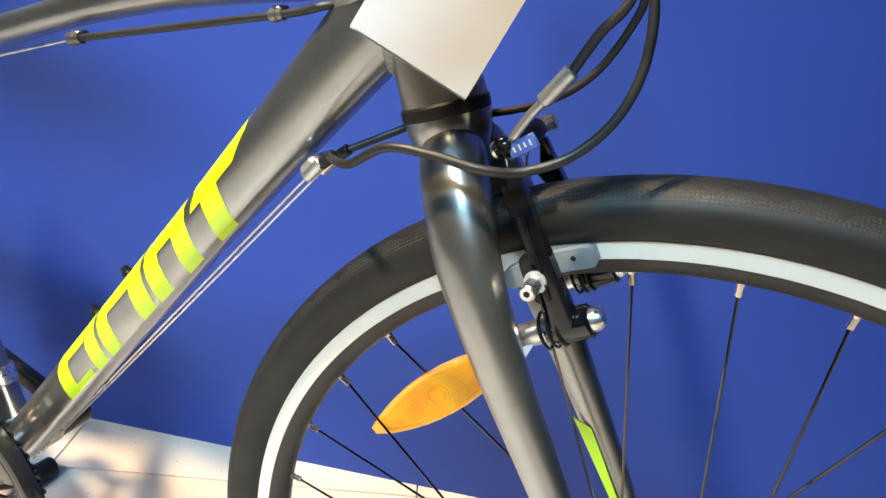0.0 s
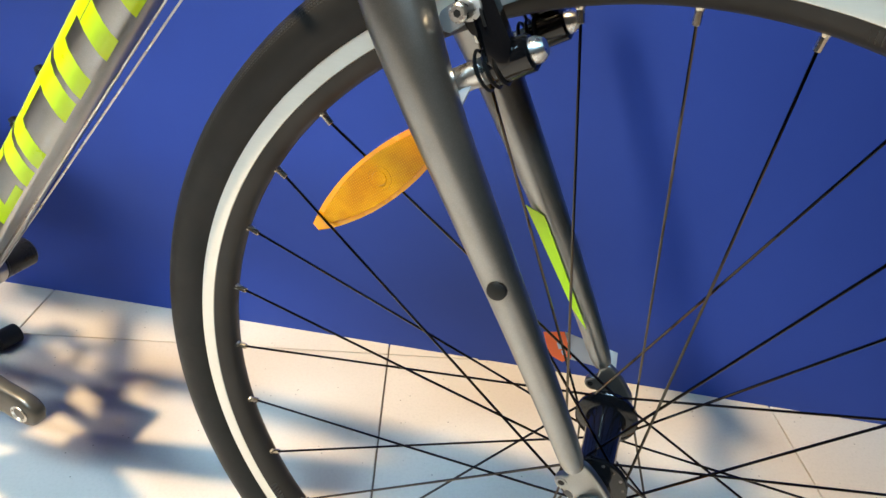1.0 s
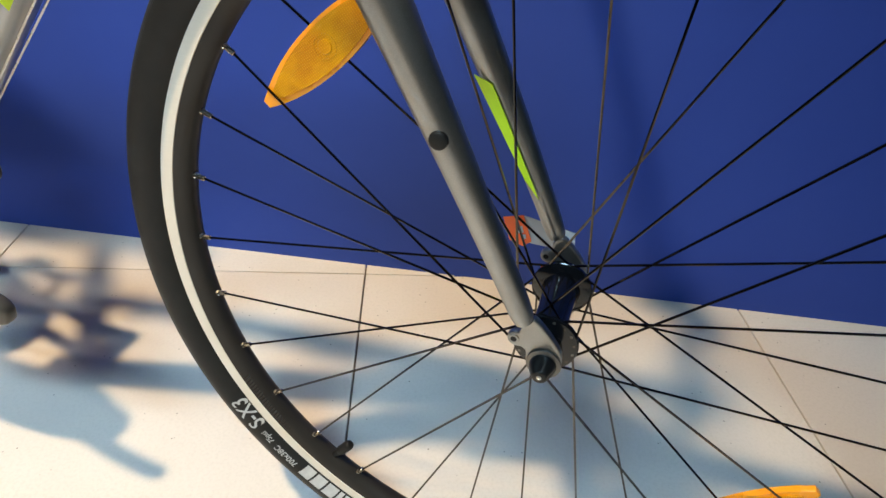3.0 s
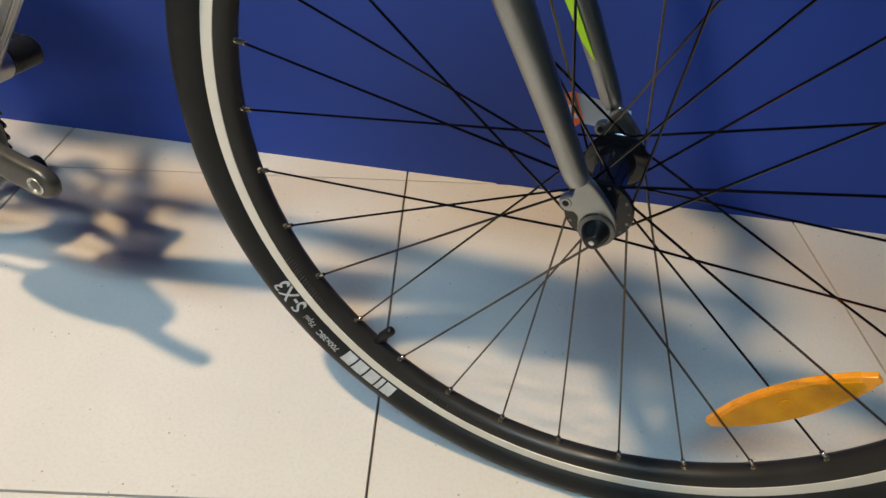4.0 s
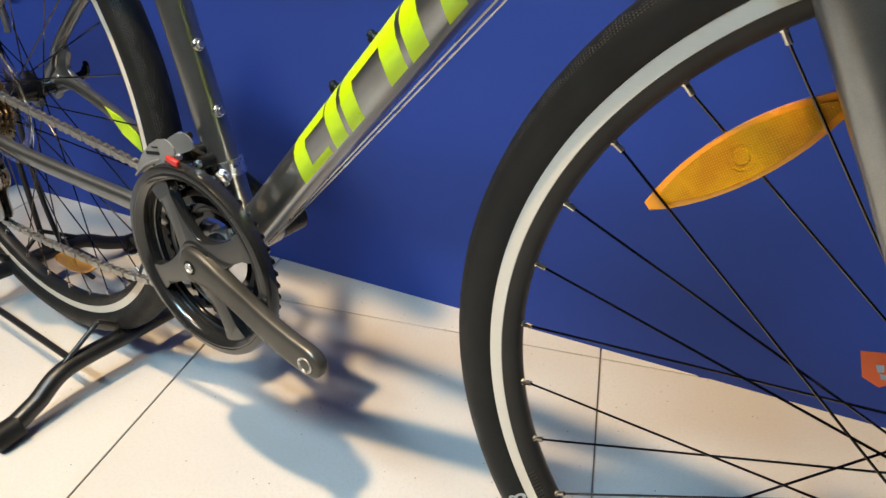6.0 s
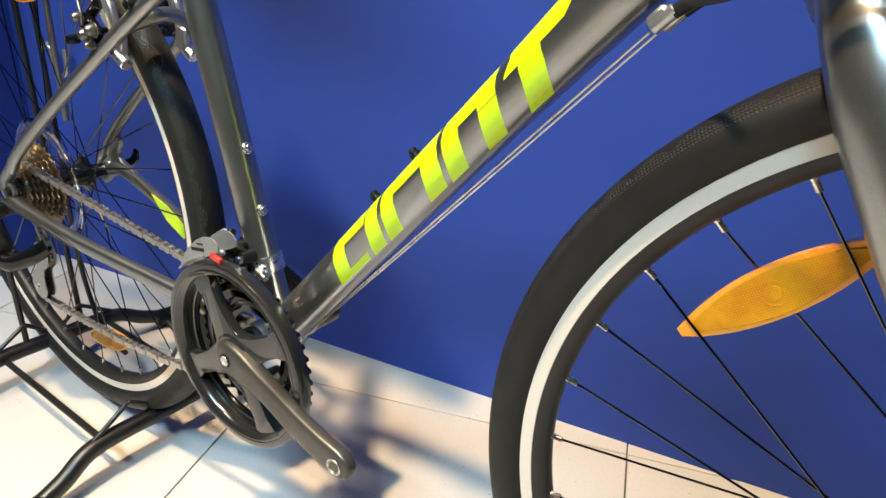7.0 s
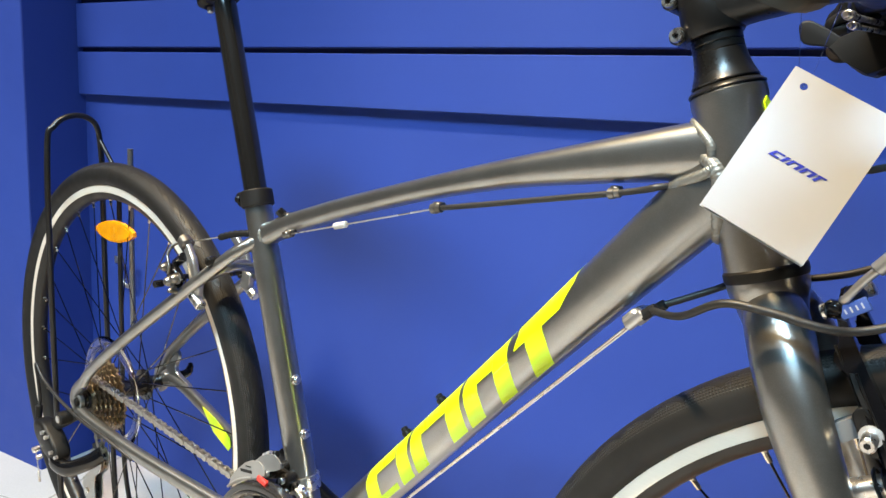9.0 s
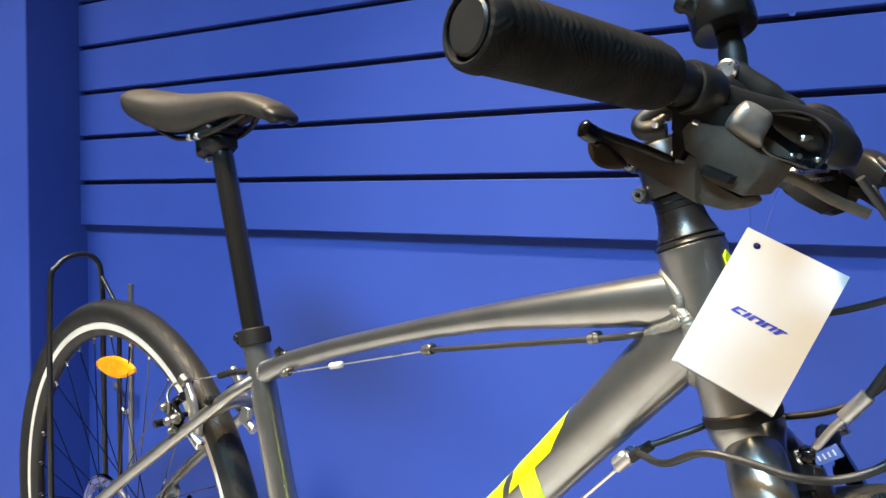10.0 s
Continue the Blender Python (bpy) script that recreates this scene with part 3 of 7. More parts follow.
TT_END = V(TT[-1][0] - TT[-2][0], 0, TT[-1][2] - TT[-2][2])
saddle_bead(head_tube, V(*TT[-1][:3]) - TT_END.normalized() * 0.05, TT_END, (0.0215, TT[-1][4] * 0.97), 0.0038, 60)
saddle_bead(head_tube, DT_D * 1.10 + DT_N * -0.1462, DT_D, (0.0222, 0.0262), 0.0064, 60)
bm = fresh()
seam = smooth_path([V(0.870, -0.0238, 0.7900), V(0.862, -0.0230, 0.7840), V(0.849, -0.0195, 0.7780), V(0.838, -0.0130, 0.7725), V(0.834, 0.0, 0.7705), V(0.838, 0.0130, 0.7725), V(0.849, 0.0195, 0.7780), V(0.862, 0.0230, 0.7840), V(0.870, 0.0238, 0.7900)], 12)
sweep(bm, seam, [0.0042 * (0.88 + 0.14 * abs(math.sin(math.pi * k / 3))) for k in range(len(seam))], 8, up=(0, 0, 1))
part("weld_bead", bm, WELD, head_tube, "rippled weld bead between the tubes", sharp=60)
bead(seat_tube, (0.3610, 0, 0.668), (1, 0, 0.33), (0.0128, 0.0140), 0.0026, 24)
bead(seat_tube, BB + SEAT_DIR * 0.03, SEAT_DIR, (0.0168, 0.0168), 0.0030, 26)

bm = fresh()
lathe(bm, [(0.0, -0.036), (0.0195, -0.036), (0.0205, -0.034), (0.0205, 0.034), (0.0195, 0.036), (0.0, 0.036)], BB, (0, 1, 0), 40)
bb_shell = part("bottom_bracket", bm, PAINT, bike, "charcoal bottom bracket shell")
for sgn in (-1, 1):
    bm = fresh()
    lathe(bm, [(0.0, 0.0), (0.018, 0.0), (0.0185, 0.003), (0.0165, 0.005), (0, 0.005)], BB + V(0, sgn * 0.036, 0), (0, sgn, 0), 24)
    part("cup", bm, SATIN_BLACK, bb_shell)

# -- stays and drop-outs
for sgn in (-1, 1):
    bm = fresh()
    path = smooth_path([V(0.430, sgn * 0.020, 0.309), V(0.375, sgn * 0.031, 0.314), V(0.30, sgn * 0.040, 0.320 + 0.008 * (sgn > 0)), V(0.15, sgn * 0.058, 0.333 + 0.025 * (sgn > 0)), V(0.040, sgn * 0.066, 0.345 + 0.032 * (sgn > 0)), V(0.0, sgn * 0.067, 0.352 + 0.014 * (sgn > 0))], 5)
    m = len(path) - 1
    sweep(bm, path, [(0.0085 - 0.001 * i / m, 0.0125 - 0.0045 * i / m) for i in range(m + 1)], 20, power=2.3)
    stay = part("chain_stay", bm, PAINT, bike, "charcoal chain stay")
    if sgn > 0:
        bm = fresh()
        slab(bm, [(-0.046, 0.0110), (-0.006, -0.0100), (0.040, -0.0150), (0.046, -0.0060), (0.040, 0.0060), (-0.004, 0.0130)], 0.0012, Matrix.Translation((0.190, 0.0425, 0.3520)) @ Matrix.Rotation(radians(-6.5), 4, "Z") @ Matrix.Rotation(radians(9.0), 4, "Y"))
        part("decal_shape", bm, LIME, stay, "lime decal shape")
    bm = fresh()
    path = smooth_path([V(0.352, sgn * 0.010, 0.660), V(0.335, sgn * 0.026, 0.645), V(0.309, sgn * 0.037, 0.623), V(0.243, sgn * 0.046, 0.576), V(0.114, sgn * 0.056, 0.486), V(0.035, sgn * 0.063, 0.425), V(0.010, sgn * 0.066, 0.396)], 6)
    sweep(bm, path, [(0.0072, 0.0080)] * len(path), 18)
    part("seat_stay", bm, PAINT, bike, "charcoal seat stay")
    bm = fresh()
    sweep(bm, smooth_path([V(0.012, sgn * 0.066, 0.398), V(-0.009, sgn * 0.0665, 0.381), V(-0.014, sgn * 0.067, 0.364), V(0.0, sgn * 0.067, 0.350)], 5), [(0.0068, 0.0100)] * 16, 16)
    lathe(bm, [(0.0, -0.0035), (0.0105, -0.0035), (0.0115, -0.0025), (0.0115, 0.0025), (0.0105, 0.0035), (0, 0.0035)], HUB_R + V(-0.002, sgn * 0.066, 0), (0, 1, 0), 28)
    part("drop_out", bm, PAINT, bike, "charcoal rear drop-out")
    bm = fresh()
    lathe(bm, [(0, 0), (0.0060, 0), (0.0064, 0.0015), (0.0060, 0.004), (0.004, 0.005), (0, 0.005)], HUB_R + V(0, sgn * 0.069, 0), (0, sgn, 0), 24)
    part("axle_nut", bm, SATIN_BLACK, bike)
# far side: flat plate joining the stays, and the rear quick release lever behind it
bm = fresh()
pebble(bm, [(0.0330, 0.4270), (0.0480, 0.4300), (0.0540, 0.4200), (0.0440, 0.4020), (0.0520, 0.3900), (0.0860, 0.3780), (0.0700, 0.3640), (0.0380, 0.3660), (0.0060, 0.3540), (-0.0080, 0.3600), (-0.0060, 0.3760), (0.0080, 0.3900), (0.0180, 0.4060)], 0.0070, Matrix.Translation((0, 0.0660, 0)), 0.0014, 4)
far_plate = part("drop_out", bm, PAINT, bike, "charcoal rear drop-out plate with bolts")
for x, z in ((0.0150, 0.3800), (0.0300, 0.3740), (0.0420, 0.3800), (0.0560, 0.3720)):
    bm = fresh()
    lathe(bm, [(0.0, -0.0030), (0.0026, -0.0026), (0.0030, 0.0), (0.0, 0.0)], V(x, 0.0622, z), (0, 1, 0), 12)
    part("bolt", bm, STEEL, far_plate)
bm = fresh()
rod(bm, V(0.0, 0.069, 0.366), V(0.0, 0.083, 0.366), 0.0090, 20)
sweep(bm, smooth_path([V(0.0020, 0.084, 0.368), V(0.0240, 0.088, 0.376), V(0.0380, 0.089, 0.384), V(0.0460, 0.089, 0.396), V(0.0440, 0.088, 0.402)], 5), [(0.0035, 0.0070)] * 14 + [(0.0030, 0.0060)] * 5 + [(0.0020, 0.0036)] * 2, 12, power=2.6)
part("skewer_lever", bm, GLOSS_BLACK, bike, "black quick release lever of the rear axle")
bm = fresh()
sweep(bm, smooth_path([V(0.287, -0.040, 0.608), V(0.298, 0, 0.620), V(0.287, 0.040, 0.608)], 8), (0.0075), 14, up=(1, 0, 0))
part("stay_bridge", bm, PAINT, bike, "charcoal brake bridge between the seat stays")
bm = fresh()
rod(bm, V(0.308, -0.036, 0.632), V(0.308, -0.047, 0.632), 0.0055, 12)
rod(bm, V(0.308, -0.047, 0.632), V(0.308, -0.049, 0.632), 0.0030, 6)
part("rack_bolt", bm, SATIN_BLACK, bike, "small black rack bolt on the seat stay")

# -- fork
bm = fresh()
lathe(bm, [(0.0, -0.040), (0.0195, -0.038), (0.0215, -0.030), (0.0232, -0.020), (0.0258, -0.012), (0.0266, -0.006), (0.0262, 0.0)], HEAD_LOW - STEER * 0.001, STEER, 48)
for sgn in (-1, 1):
    pts = [(0.914, 0.006, 0.703, 0.0165, 0.0175), (0.922, 0.022, 0.692, 0.0195, 0.0205), (0.936, 0.040, 0.664, 0.0172, 0.0205), (0.949, 0.049, 0.637, 0.0150, 0.0195), (0.972, 0.0545, 0.592, 0.0130, 0.0160), (1.001, 0.0560, 0.538, 0.0115, 0.0132),
           (1.032, 0.0565, 0.480, 0.0100, 0.0108), (1.062, 0.0560, 0.421, 0.0086, 0.0088), (1.0770, 0.0555, 0.390, 0.0078, 0.0078), (1.0810, 0.0555, 0.3815, 0.0062, 0.0062)]
    path = smooth_path([(p[0], sgn * p[1], p[2]) for p in pts], 4)
    rad = smooth_path([(p[3], p[4], 0) for p in pts], 4)
    sweep(bm, path, [(r.x, r.y) for r in rad], 28, power=2.1)
fork = part("fork", bm, PAINT, bike, "charcoal rigid fork with bulging crown", sharp=50)
bm = fresh()
lathe(bm, [(0.0, -0.004), (0.0268, -0.004), (0.0275, -0.002), (0.0275, 0.003), (0.0262, 0.0045), (0, 0.0045)], HEAD_LOW, STEER, 48)
part("lower_headset", bm, MATT_BLACK, bike, "black headset ring")
for sgn in (-1, 1):
    out = [(-0.0135, 0.0300), (-0.0080, 0.0340), (-0.0035, 0.0320), (0.0030, 0.0255), (0.0095, 0.0175), (0.0140, 0.0100), (0.0155, 0.0015), (0.0140, -0.0070), (0.0075, -0.0115), (0.0005, -0.0115), (-0.0055, -0.0080), (-0.0085, -0.0010), (-0.0095, 0.0060), (-0.0135, 0.0090),
           (-0.0190, 0.0088), (-0.0225, 0.0120), (-0.0226, 0.0165), (-0.0195, 0.0198), (-0.0150, 0.0215)]
    bm = fresh()
    pebble(bm, out, 0.0060, Matrix.Translation(HUB_F + V(0, sgn * 0.0525, 0)), 0.0011, 4)
    drop = part("drop_out", bm, PAINT, fork, "flat charcoal fork drop-out with an eyelet")
    bm = fresh()
    lathe(bm, [(0.0021, 0.0), (0.0023, -0.0006), (0.0036, -0.0006), (0.0039, 0.0)], HUB_F + V(-0.0183, sgn * 0.0525 - 0.0030, 0.0143), (0, 1, 0), 18)
    part("eyelet", bm, PAINT, drop)
    # flat black disc stands in for the shade inside the eyelet
    bm = fresh()
    lathe(bm, [(0, -0.0002), (0.0022, -0.0002)], HUB_F + V(-0.0183, sgn * 0.0525 - 0.0030, 0.0143), (0, 1, 0), 18)
    part("eyelet_shade", bm, MATT_BLACK, drop, "flat black disc painted as the shade in the eyelet")
bm = fresh()
lathe(bm, [(0, 0), (0.0056, 0), (0.0060, 0.0012), (0.0056, 0.0034), (0.0042, 0.0044), (0, 0.0044)], V(1.0200, -0.0650, 0.5030), (0, -1, 0), 20)
part("fork_plug", bm, MATT_BLACK, fork, "black rubber plug on the fork blade")
# the lime flash lies on the inner rear face of the far blade
bm = fresh()
slab(bm, [(1.0070, 0.5035), (1.0210, 0.4985), (1.0640, 0.4165), (1.0520, 0.4300)], 0.0012, Matrix.Translation((0, 0.0448, 0)))
part("decal_shape", bm, LIME, fork, "lime decal shape on the fork blade")

# -- wheels
TYRE_R, TYRE_A, TYRE_B = 0.3388, 0.0192, 0.0202


def tyre_mesh(name):
    bm = fresh()
    uv = bm.loops.layers.uv.new("uv")
    nu, nv = 160, 24
    ring = []
    for i in range(nu):
        a = 2 * math.pi * i / nu
        row = []
        for j in range(nv + 1):
            th = radians(-146 + 292 * j / nv)
            r = TYRE_R + TYRE_A * math.cos(th)
            y = TYRE_B * math.sin(th)
            row.append(bm.verts.new((r * math.cos(a), y, r * math.sin(a))))
        ring.append(row)
    for i in range(nu):
        for j in range(nv):
            q = (i + 1) % nu
            f = bm.faces.new((ring[i][j], ring[q][j], ring[q][j + 1], ring[i][j + 1]))
            for loop, (p, s) in zip(f.loops, ((i, j), (i + 1, j), (i + 1, j + 1), (i, j + 1))):
                loop[uv].uv = (p / nu, s / nv)
    return mesh_of(name, bm, RUBBER)


TYRE = tyre_mesh("tyre")
bm = fresh()
lathe(bm, [(0.3016, -0.0035), (0.3034, -0.0078), (0.3090, -0.0112), (0.3128, -0.0122), (0.3128, -0.0116), (0.3240, -0.0116), (0.3240, 0.0116), (0.3128, 0.0116), (0.3128, 0.0122), (0.3090, 0.0112), (0.3034, 0.0078), (0.3016, 0.0035), (0.3010, 0.0)],
      n=160, closed=True)
RIM = mesh_of("rim", bm, RIM_BLACK)
bm = fresh()
for sgn in (-1, 1):
    lathe(bm, [(0.3128, sgn * 0.0118), (0.3132, sgn * 0.0126), (0.3234, sgn * 0.0126), (0.3240, sgn * 0.0118)], n=160)
TRACK_MESH = mesh_of("brake_track", bm, TRACK)
bm = fresh()
rod(bm, (0.3025, 0, 0), (0.2925, 0, 0), 0.0022, 8)
lathe(bm, [(0.0, 0), (0.0027, 0), (0.0029, 0.0015), (0.0023, 0.003)], (0.3028, 0, 0), (-1, 0, 0), 8)
NIPPLE = mesh_of("nipple", bm, BRASS)


def spoke_mesh(side, swing, flange_r, flange_y):
    """From the rim at angle 0 to the flange hole, crossing three others."""
    a = Vector((0.2940, 0, 0))
    hub_angle = radians(swing)
    b = Vector((flange_r * math.cos(hub_angle), flange_y * side, flange_r * math.sin(hub_angle)))
    b = b + (a - b).normalized() * 0.001
    bm = fresh()
    sweep(bm, [a, a.lerp(b, 0.5), b], 0.00095, 6)
    ball(bm, b, 0.0022, 6)
    return mesh_of("spoke", bm, SPOKE)


def arc_text(body, size, r0, start, name, parent, y0=-0.0005, material=None):
    """Lettering laid on the near side wall of a tyre, its feet towards the hub, running clockwise from start degrees."""
    data = bpy.data.curves.new("lettering", "FONT")
    data.body, data.size, data.shear, data.offset = body, size, 0.12, size * 0.012
    tmp = bpy.data.objects.new("lettering", data)
    scene.collection.objects.link(tmp)
    mesh = bpy.data.meshes.new_from_object(tmp.evaluated_get(bpy.context.evaluated_depsgraph_get()))
    bpy.data.objects.remove(tmp)
    bm = fresh()
    bm.from_mesh(mesh)
    bpy.data.meshes.remove(mesh)
    lay_on_tyre(bm, r0, start)
    ob = part(name, bm, material or GREY_PRINT, parent)
    return ob


def lay_on_tyre(bm, r0, start, lift=0.0007):
    bmesh.ops.subdivide_edges(bm, edges=[e for e in bm.edges if e.calc_length() > 0.004], cuts=3, use_grid_fill=True)
    bmesh.ops.triangulate(bm, faces=bm.faces)
    for v in bm.verts:
        r = r0 + v.co.y
        a = radians(start) - v.co.x / 0.335
        c = max(-1, min(1, (r - TYRE_R) / TYRE_A))
        y = -TYRE_B * math.sin(math.acos(c)) - lift
        v.co = Vector((r * math.cos(a), y, r * math.sin(a)))


def reflector(parent, angle, r, length=0.137, width=0.033, y=0.0):
    """A lens-shaped amber spoke reflector across the spokes at an angle of the wheel."""
    m = Matrix.Rotation(radians(-angle), 4, "Y") @ Matrix.Translation((r, y, 0))
    def outline(k):
        out = []
        for sgn in (1, -1):
            for i in range(13):
                t = -1 + 2 * i / 12
                z = t * sgn * length / 2 * k
                x = sgn * width / 2 * k * (1 - 0.80 * abs(t) ** 2.1)
                out.append((x, z))
        return out
    bm = fresh()
    slab(bm, outline(1.0), 0.0060, m, bevel=0.0012)
    ob = part("reflector", bm, AMBER_EDGE, parent, "amber plastic spoke reflector")
    return ob, m, outline


def wheel(name, hub, phase, rear, label):
    rim = part(name, RIM, None, bike, label)
    rim.location = hub
    rim.rotation_euler = Euler((0, 0, radians(0 if rear else 1.1)))
    part("tyre", TYRE, None, rim, "black tyre with patterned shoulders")
    part("brake_track", TRACK_MESH, None, rim, "bright machined rim wall")
    fr, yn, yf = (0.0225, 0.021, 0.034) if rear else (0.0202, 0.0335, 0.0335)
    kinds = {}
    for side in (-1, 1):
        for sw in (-1, 1):
            kinds[side, sw] = spoke_mesh(side, sw * 66, fr, yn if side < 0 else yf)
    for i in range(32):
        side = -1 if i % 2 == 1 else 1
        sw = 1 if ((i - 1) // 2) % 2 == 0 else -1
        turn = Euler((0, -radians(phase + i * 11.25), 0))
        for nm, data in (("spoke", kinds[side, sw]), ("nipple", NIPPLE)):
            ob = part(nm, data, None, rim)
            ob.rotation_euler = turn
    return rim


front_wheel = wheel("front_wheel", HUB_F, 1.0, False, "black spoked front wheel with bright rim wall")
rear_wheel = wheel("rear_wheel", HUB_R, 5.0, True, "black spoked rear wheel with bright rim wall")

bm = fresh()
lathe(bm, [(0.0, -0.046), (0.0085, -0.046), (0.0105, -0.042), (0.0125, -0.0405), (0.0125, -0.038), (0.0226, -0.0362), (0.0233, -0.0350), (0.0233, -0.0322), (0.0222, -0.0310), (0.0150, -0.0290), (0.0132, -0.0230), (0.0126, 0.0), (0.0132, 0.0230), (0.0150, 0.0290), (0.0222, 0.0310),
           (0.0233, 0.0322), (0.0233, 0.0350), (0.0226, 0.0362), (0.0125, 0.0380), (0.0125, 0.0405), (0.0105, 0.042), (0.0085, 0.046), (0.0, 0.046)], n=48)
part("hub", bm, GLOSS_BLACK, front_wheel, "glossy black hub")
for side in (-1, 1):
    for k in range(16):
        th = 2 * math.pi * (k + 0.5) / 16
        bm = fresh()
        lathe(bm, [(0.0, 0.0016), (0.0012, 0.0012), (0.0017, 0.0), (0.0, 0.0)], V(0.0202 * math.cos(th), side * 0.0355, 0.0202 * math.sin(th)), (0, side, 0), 8)
        part("spoke_head", bm, DARK_ALLOY if k % 2 else SPOKE, front_wheel)
bm = fresh()
lathe(bm, [(0.0, -0.062), (0.010, -0.062), (0.012, -0.045), (0.0245, -0.0235), (0.0255, -0.0225), (0.0255, -0.0195), (0.0170, -0.0170), (0.0140, 0.0), (0.0170, 0.0310), (0.0255, 0.0325), (0.0255, 0.0355), (0.0130, 0.0400), (0.010, 0.062), (0.0, 0.062)], n=48)
part("hub", bm, GLOSS_BLACK, rear_wheel, "glossy black hub")

# quick release
QR = HUB_F + V(0.0040, 0, 0.0)
bm = fresh()
lathe(bm, [(0.0, 0.0), (0.0118, 0.0), (0.0122, 0.0006), (0.0118, 0.0016), (0.0098, 0.0022), (0.0, 0.0022)], QR + V(0, -0.0558, 0), (0, -1, 0), 36)
part("skewer_washer", bm, DARK_ALLOY, bike, "grey pressed washer under the skewer nut")
bm = fresh()
rows = []
for r, y, cut in ((0.0088, 0.0, 0.0), (0.0092, 0.0008, 0.0), (0.0092, 0.0030, 0.04), (0.0086, 0.0062, 0.16), (0.0076, 0.0095, 0.26), (0.0064, 0.0125, 0.22), (0.0054, 0.0148, 0.10), (0.0046, 0.0160, 0.0), (0.0030, 0.0162, 0.0)):
    ring = []
    for k in range(42):
        th = 2 * math.pi * k / 42
        rr = r * (1 - cut * max(0.0, math.cos(3 * (th - radians(110)))))
        ring.append(bm.verts.new(QR + V(rr * math.cos(th), -0.0578 - 0.80 * y, rr * math.sin(th))))
    rows.append(ring)
for p, q in zip(rows, rows[1:]):
    for k in range(42):
        bm.faces.new((p[k], p[(k + 1) % 42], q[(k + 1) % 42], q[k]))
bm.faces.new(rows[-1])
nut = part("skewer_nut", bm, SKEWER_BLACK, bike, "black fluted skewer nut", sharp=60)
bm = fresh()
lathe(bm, [(0.0, 0.0006), (0.0014, 0.0004), (0.0018, 0.0)], QR + V(0, -0.07085, 0), (0, -1, 0), 12)
part("skewer_end", bm, STEEL, nut, "steel end of the skewer")
bm = fresh()
lathe(bm, [(0, 0.055), (0.012, 0.055), (0.012, 0.066), (0.008, 0.072), (0, 0.072)], HUB_F, (0, 1, 0), 28)
part("skewer_lever", bm, SATIN_BLACK, bike, "black quick release lever")

# valve
ang = math.atan2(0.133 - HUB_F.z, 0.921 - HUB_F.x)
d = V(math.cos(ang), 0, math.sin(ang))
bm = fresh()
rod(bm, d * 0.3020, d * 0.2800, 0.0036, 12)
lathe(bm, [(0.0, 0), (0.0044, 0.0), (0.0050, 0.002), (0.0050, 0.015), (0.0046, 0.0175), (0.0030, 0.0190), (0.0, 0.0192)], d * 0.2930, -d, 18)
part("valve", bm, MATT_BLACK, front_wheel, "black capped valve stem")
bm = fresh()
rod(bm, V(0.25, 0, -0.155).normalized() * 0.302, V(0.25, 0, -0.155).normalized() * 0.268, 0.0032, 12)
part("valve", bm, MATT_BLACK, rear_wheel, "black capped valve stem")

for whl, angle, r, ln in ((front_wheel, 135.0, 0.2465, 0.137), (front_wheel, -43.0, 0.2320, 0.137), (rear_wheel, 93.0, 0.2530, 0.118), (rear_wheel, -75.0, 0.2480, 0.118)):
    ob, m, outline = reflector(whl, angle, r, ln)
    for y in (-0.0034, 0.0034):
        bm = fresh()
        slab(bm, [(x * 0.84, z * 0.84) for x, z in outline(1.0)], 0.0012, m @ Matrix.Translation((0, y, 0)), bevel=0.0004)
        lathe(bm, [(0.0, -0.0012), (0.0048, -0.0012), (0.0052, -0.0006), (0.0052, 0.0006), (0.0078, 0.0006), (0.0078, -0.0010), (0.0086, -0.0010), (0.0086, 0.0006)], m @ V(0, y, 0), (0, 1 if y < 0 else -1, 0), 24)
        lens = part("lens", bm, AMBER, whl, "prismatic amber reflector lens")

# slanted hatching on the rim wall
for start, count, step in ((208.5, 22, 0.62), (245.0, 20, 0.62), (28.5, 22, 0.62), (65.0, 20, 0.62)):
    bm = fresh()
    for k in range(count):
        wide = min(1.0, (count - k) / 8)
        a0 = radians(start + k * step)
        pts = [(0.3050, a0), (0.3115, a0 + 0.0075), (0.3115, a0 + 0.0075 + 0.0058 * wide), (0.3050, a0 + 0.0058 * wide)]
        bm.faces.new([bm.verts.new((r * math.cos(a), -0.0095 - 0.42 * (r - 0.3050) - 0.0004, r * math.sin(a))) for r, a in pts])
    part("rim_hatching", bm, GLOSS_BLACK, front_wheel, "glossy black slanted hatching")

# side wall print
bm = fresh()
for x0, wdt in ((0.0, 0.0120), (0.0140, 0.0050), (0.0210, 0.0130), (0.0362, 0.0130), (0.0514, 0.0125)):
    vs = [bm.verts.new((x0 + p, q, 0)) for p, q in ((0, 0), (wdt, 0), (wdt + 0.002, 0.0110), (0.002, 0.0110))]
    bm.faces.new(vs)
lay_on_tyre(bm, 0.3244, 240.4)
part("side_print", bm, GREY_PRINT, front_wheel, "grey printed maker's mark")
arc_text("700x38C", 0.0078, 0.3288, 228.0, "size_print", front_wheel)
arc_text("75psi", 0.0070, 0.3284, 222.1, "pressure_print", front_wheel)
arc_text("S-X3", 0.0185, 0.3241, 218.5, "model_print", front_wheel)
bm = fresh()
for k, wdt in enumerate((0.006, 0.004, 0.007, 0.005, 0.006, 0.004)):
    x0 = k * 0.0078
    bm.faces.new([bm.verts.new((x0 + p, q, 0)) for p, q in ((0, 0), (wdt, 0), (wdt + 0.001, 0.0055), (0.001, 0.0055))])
lay_on_tyre(bm, 0.3285, 11.0)
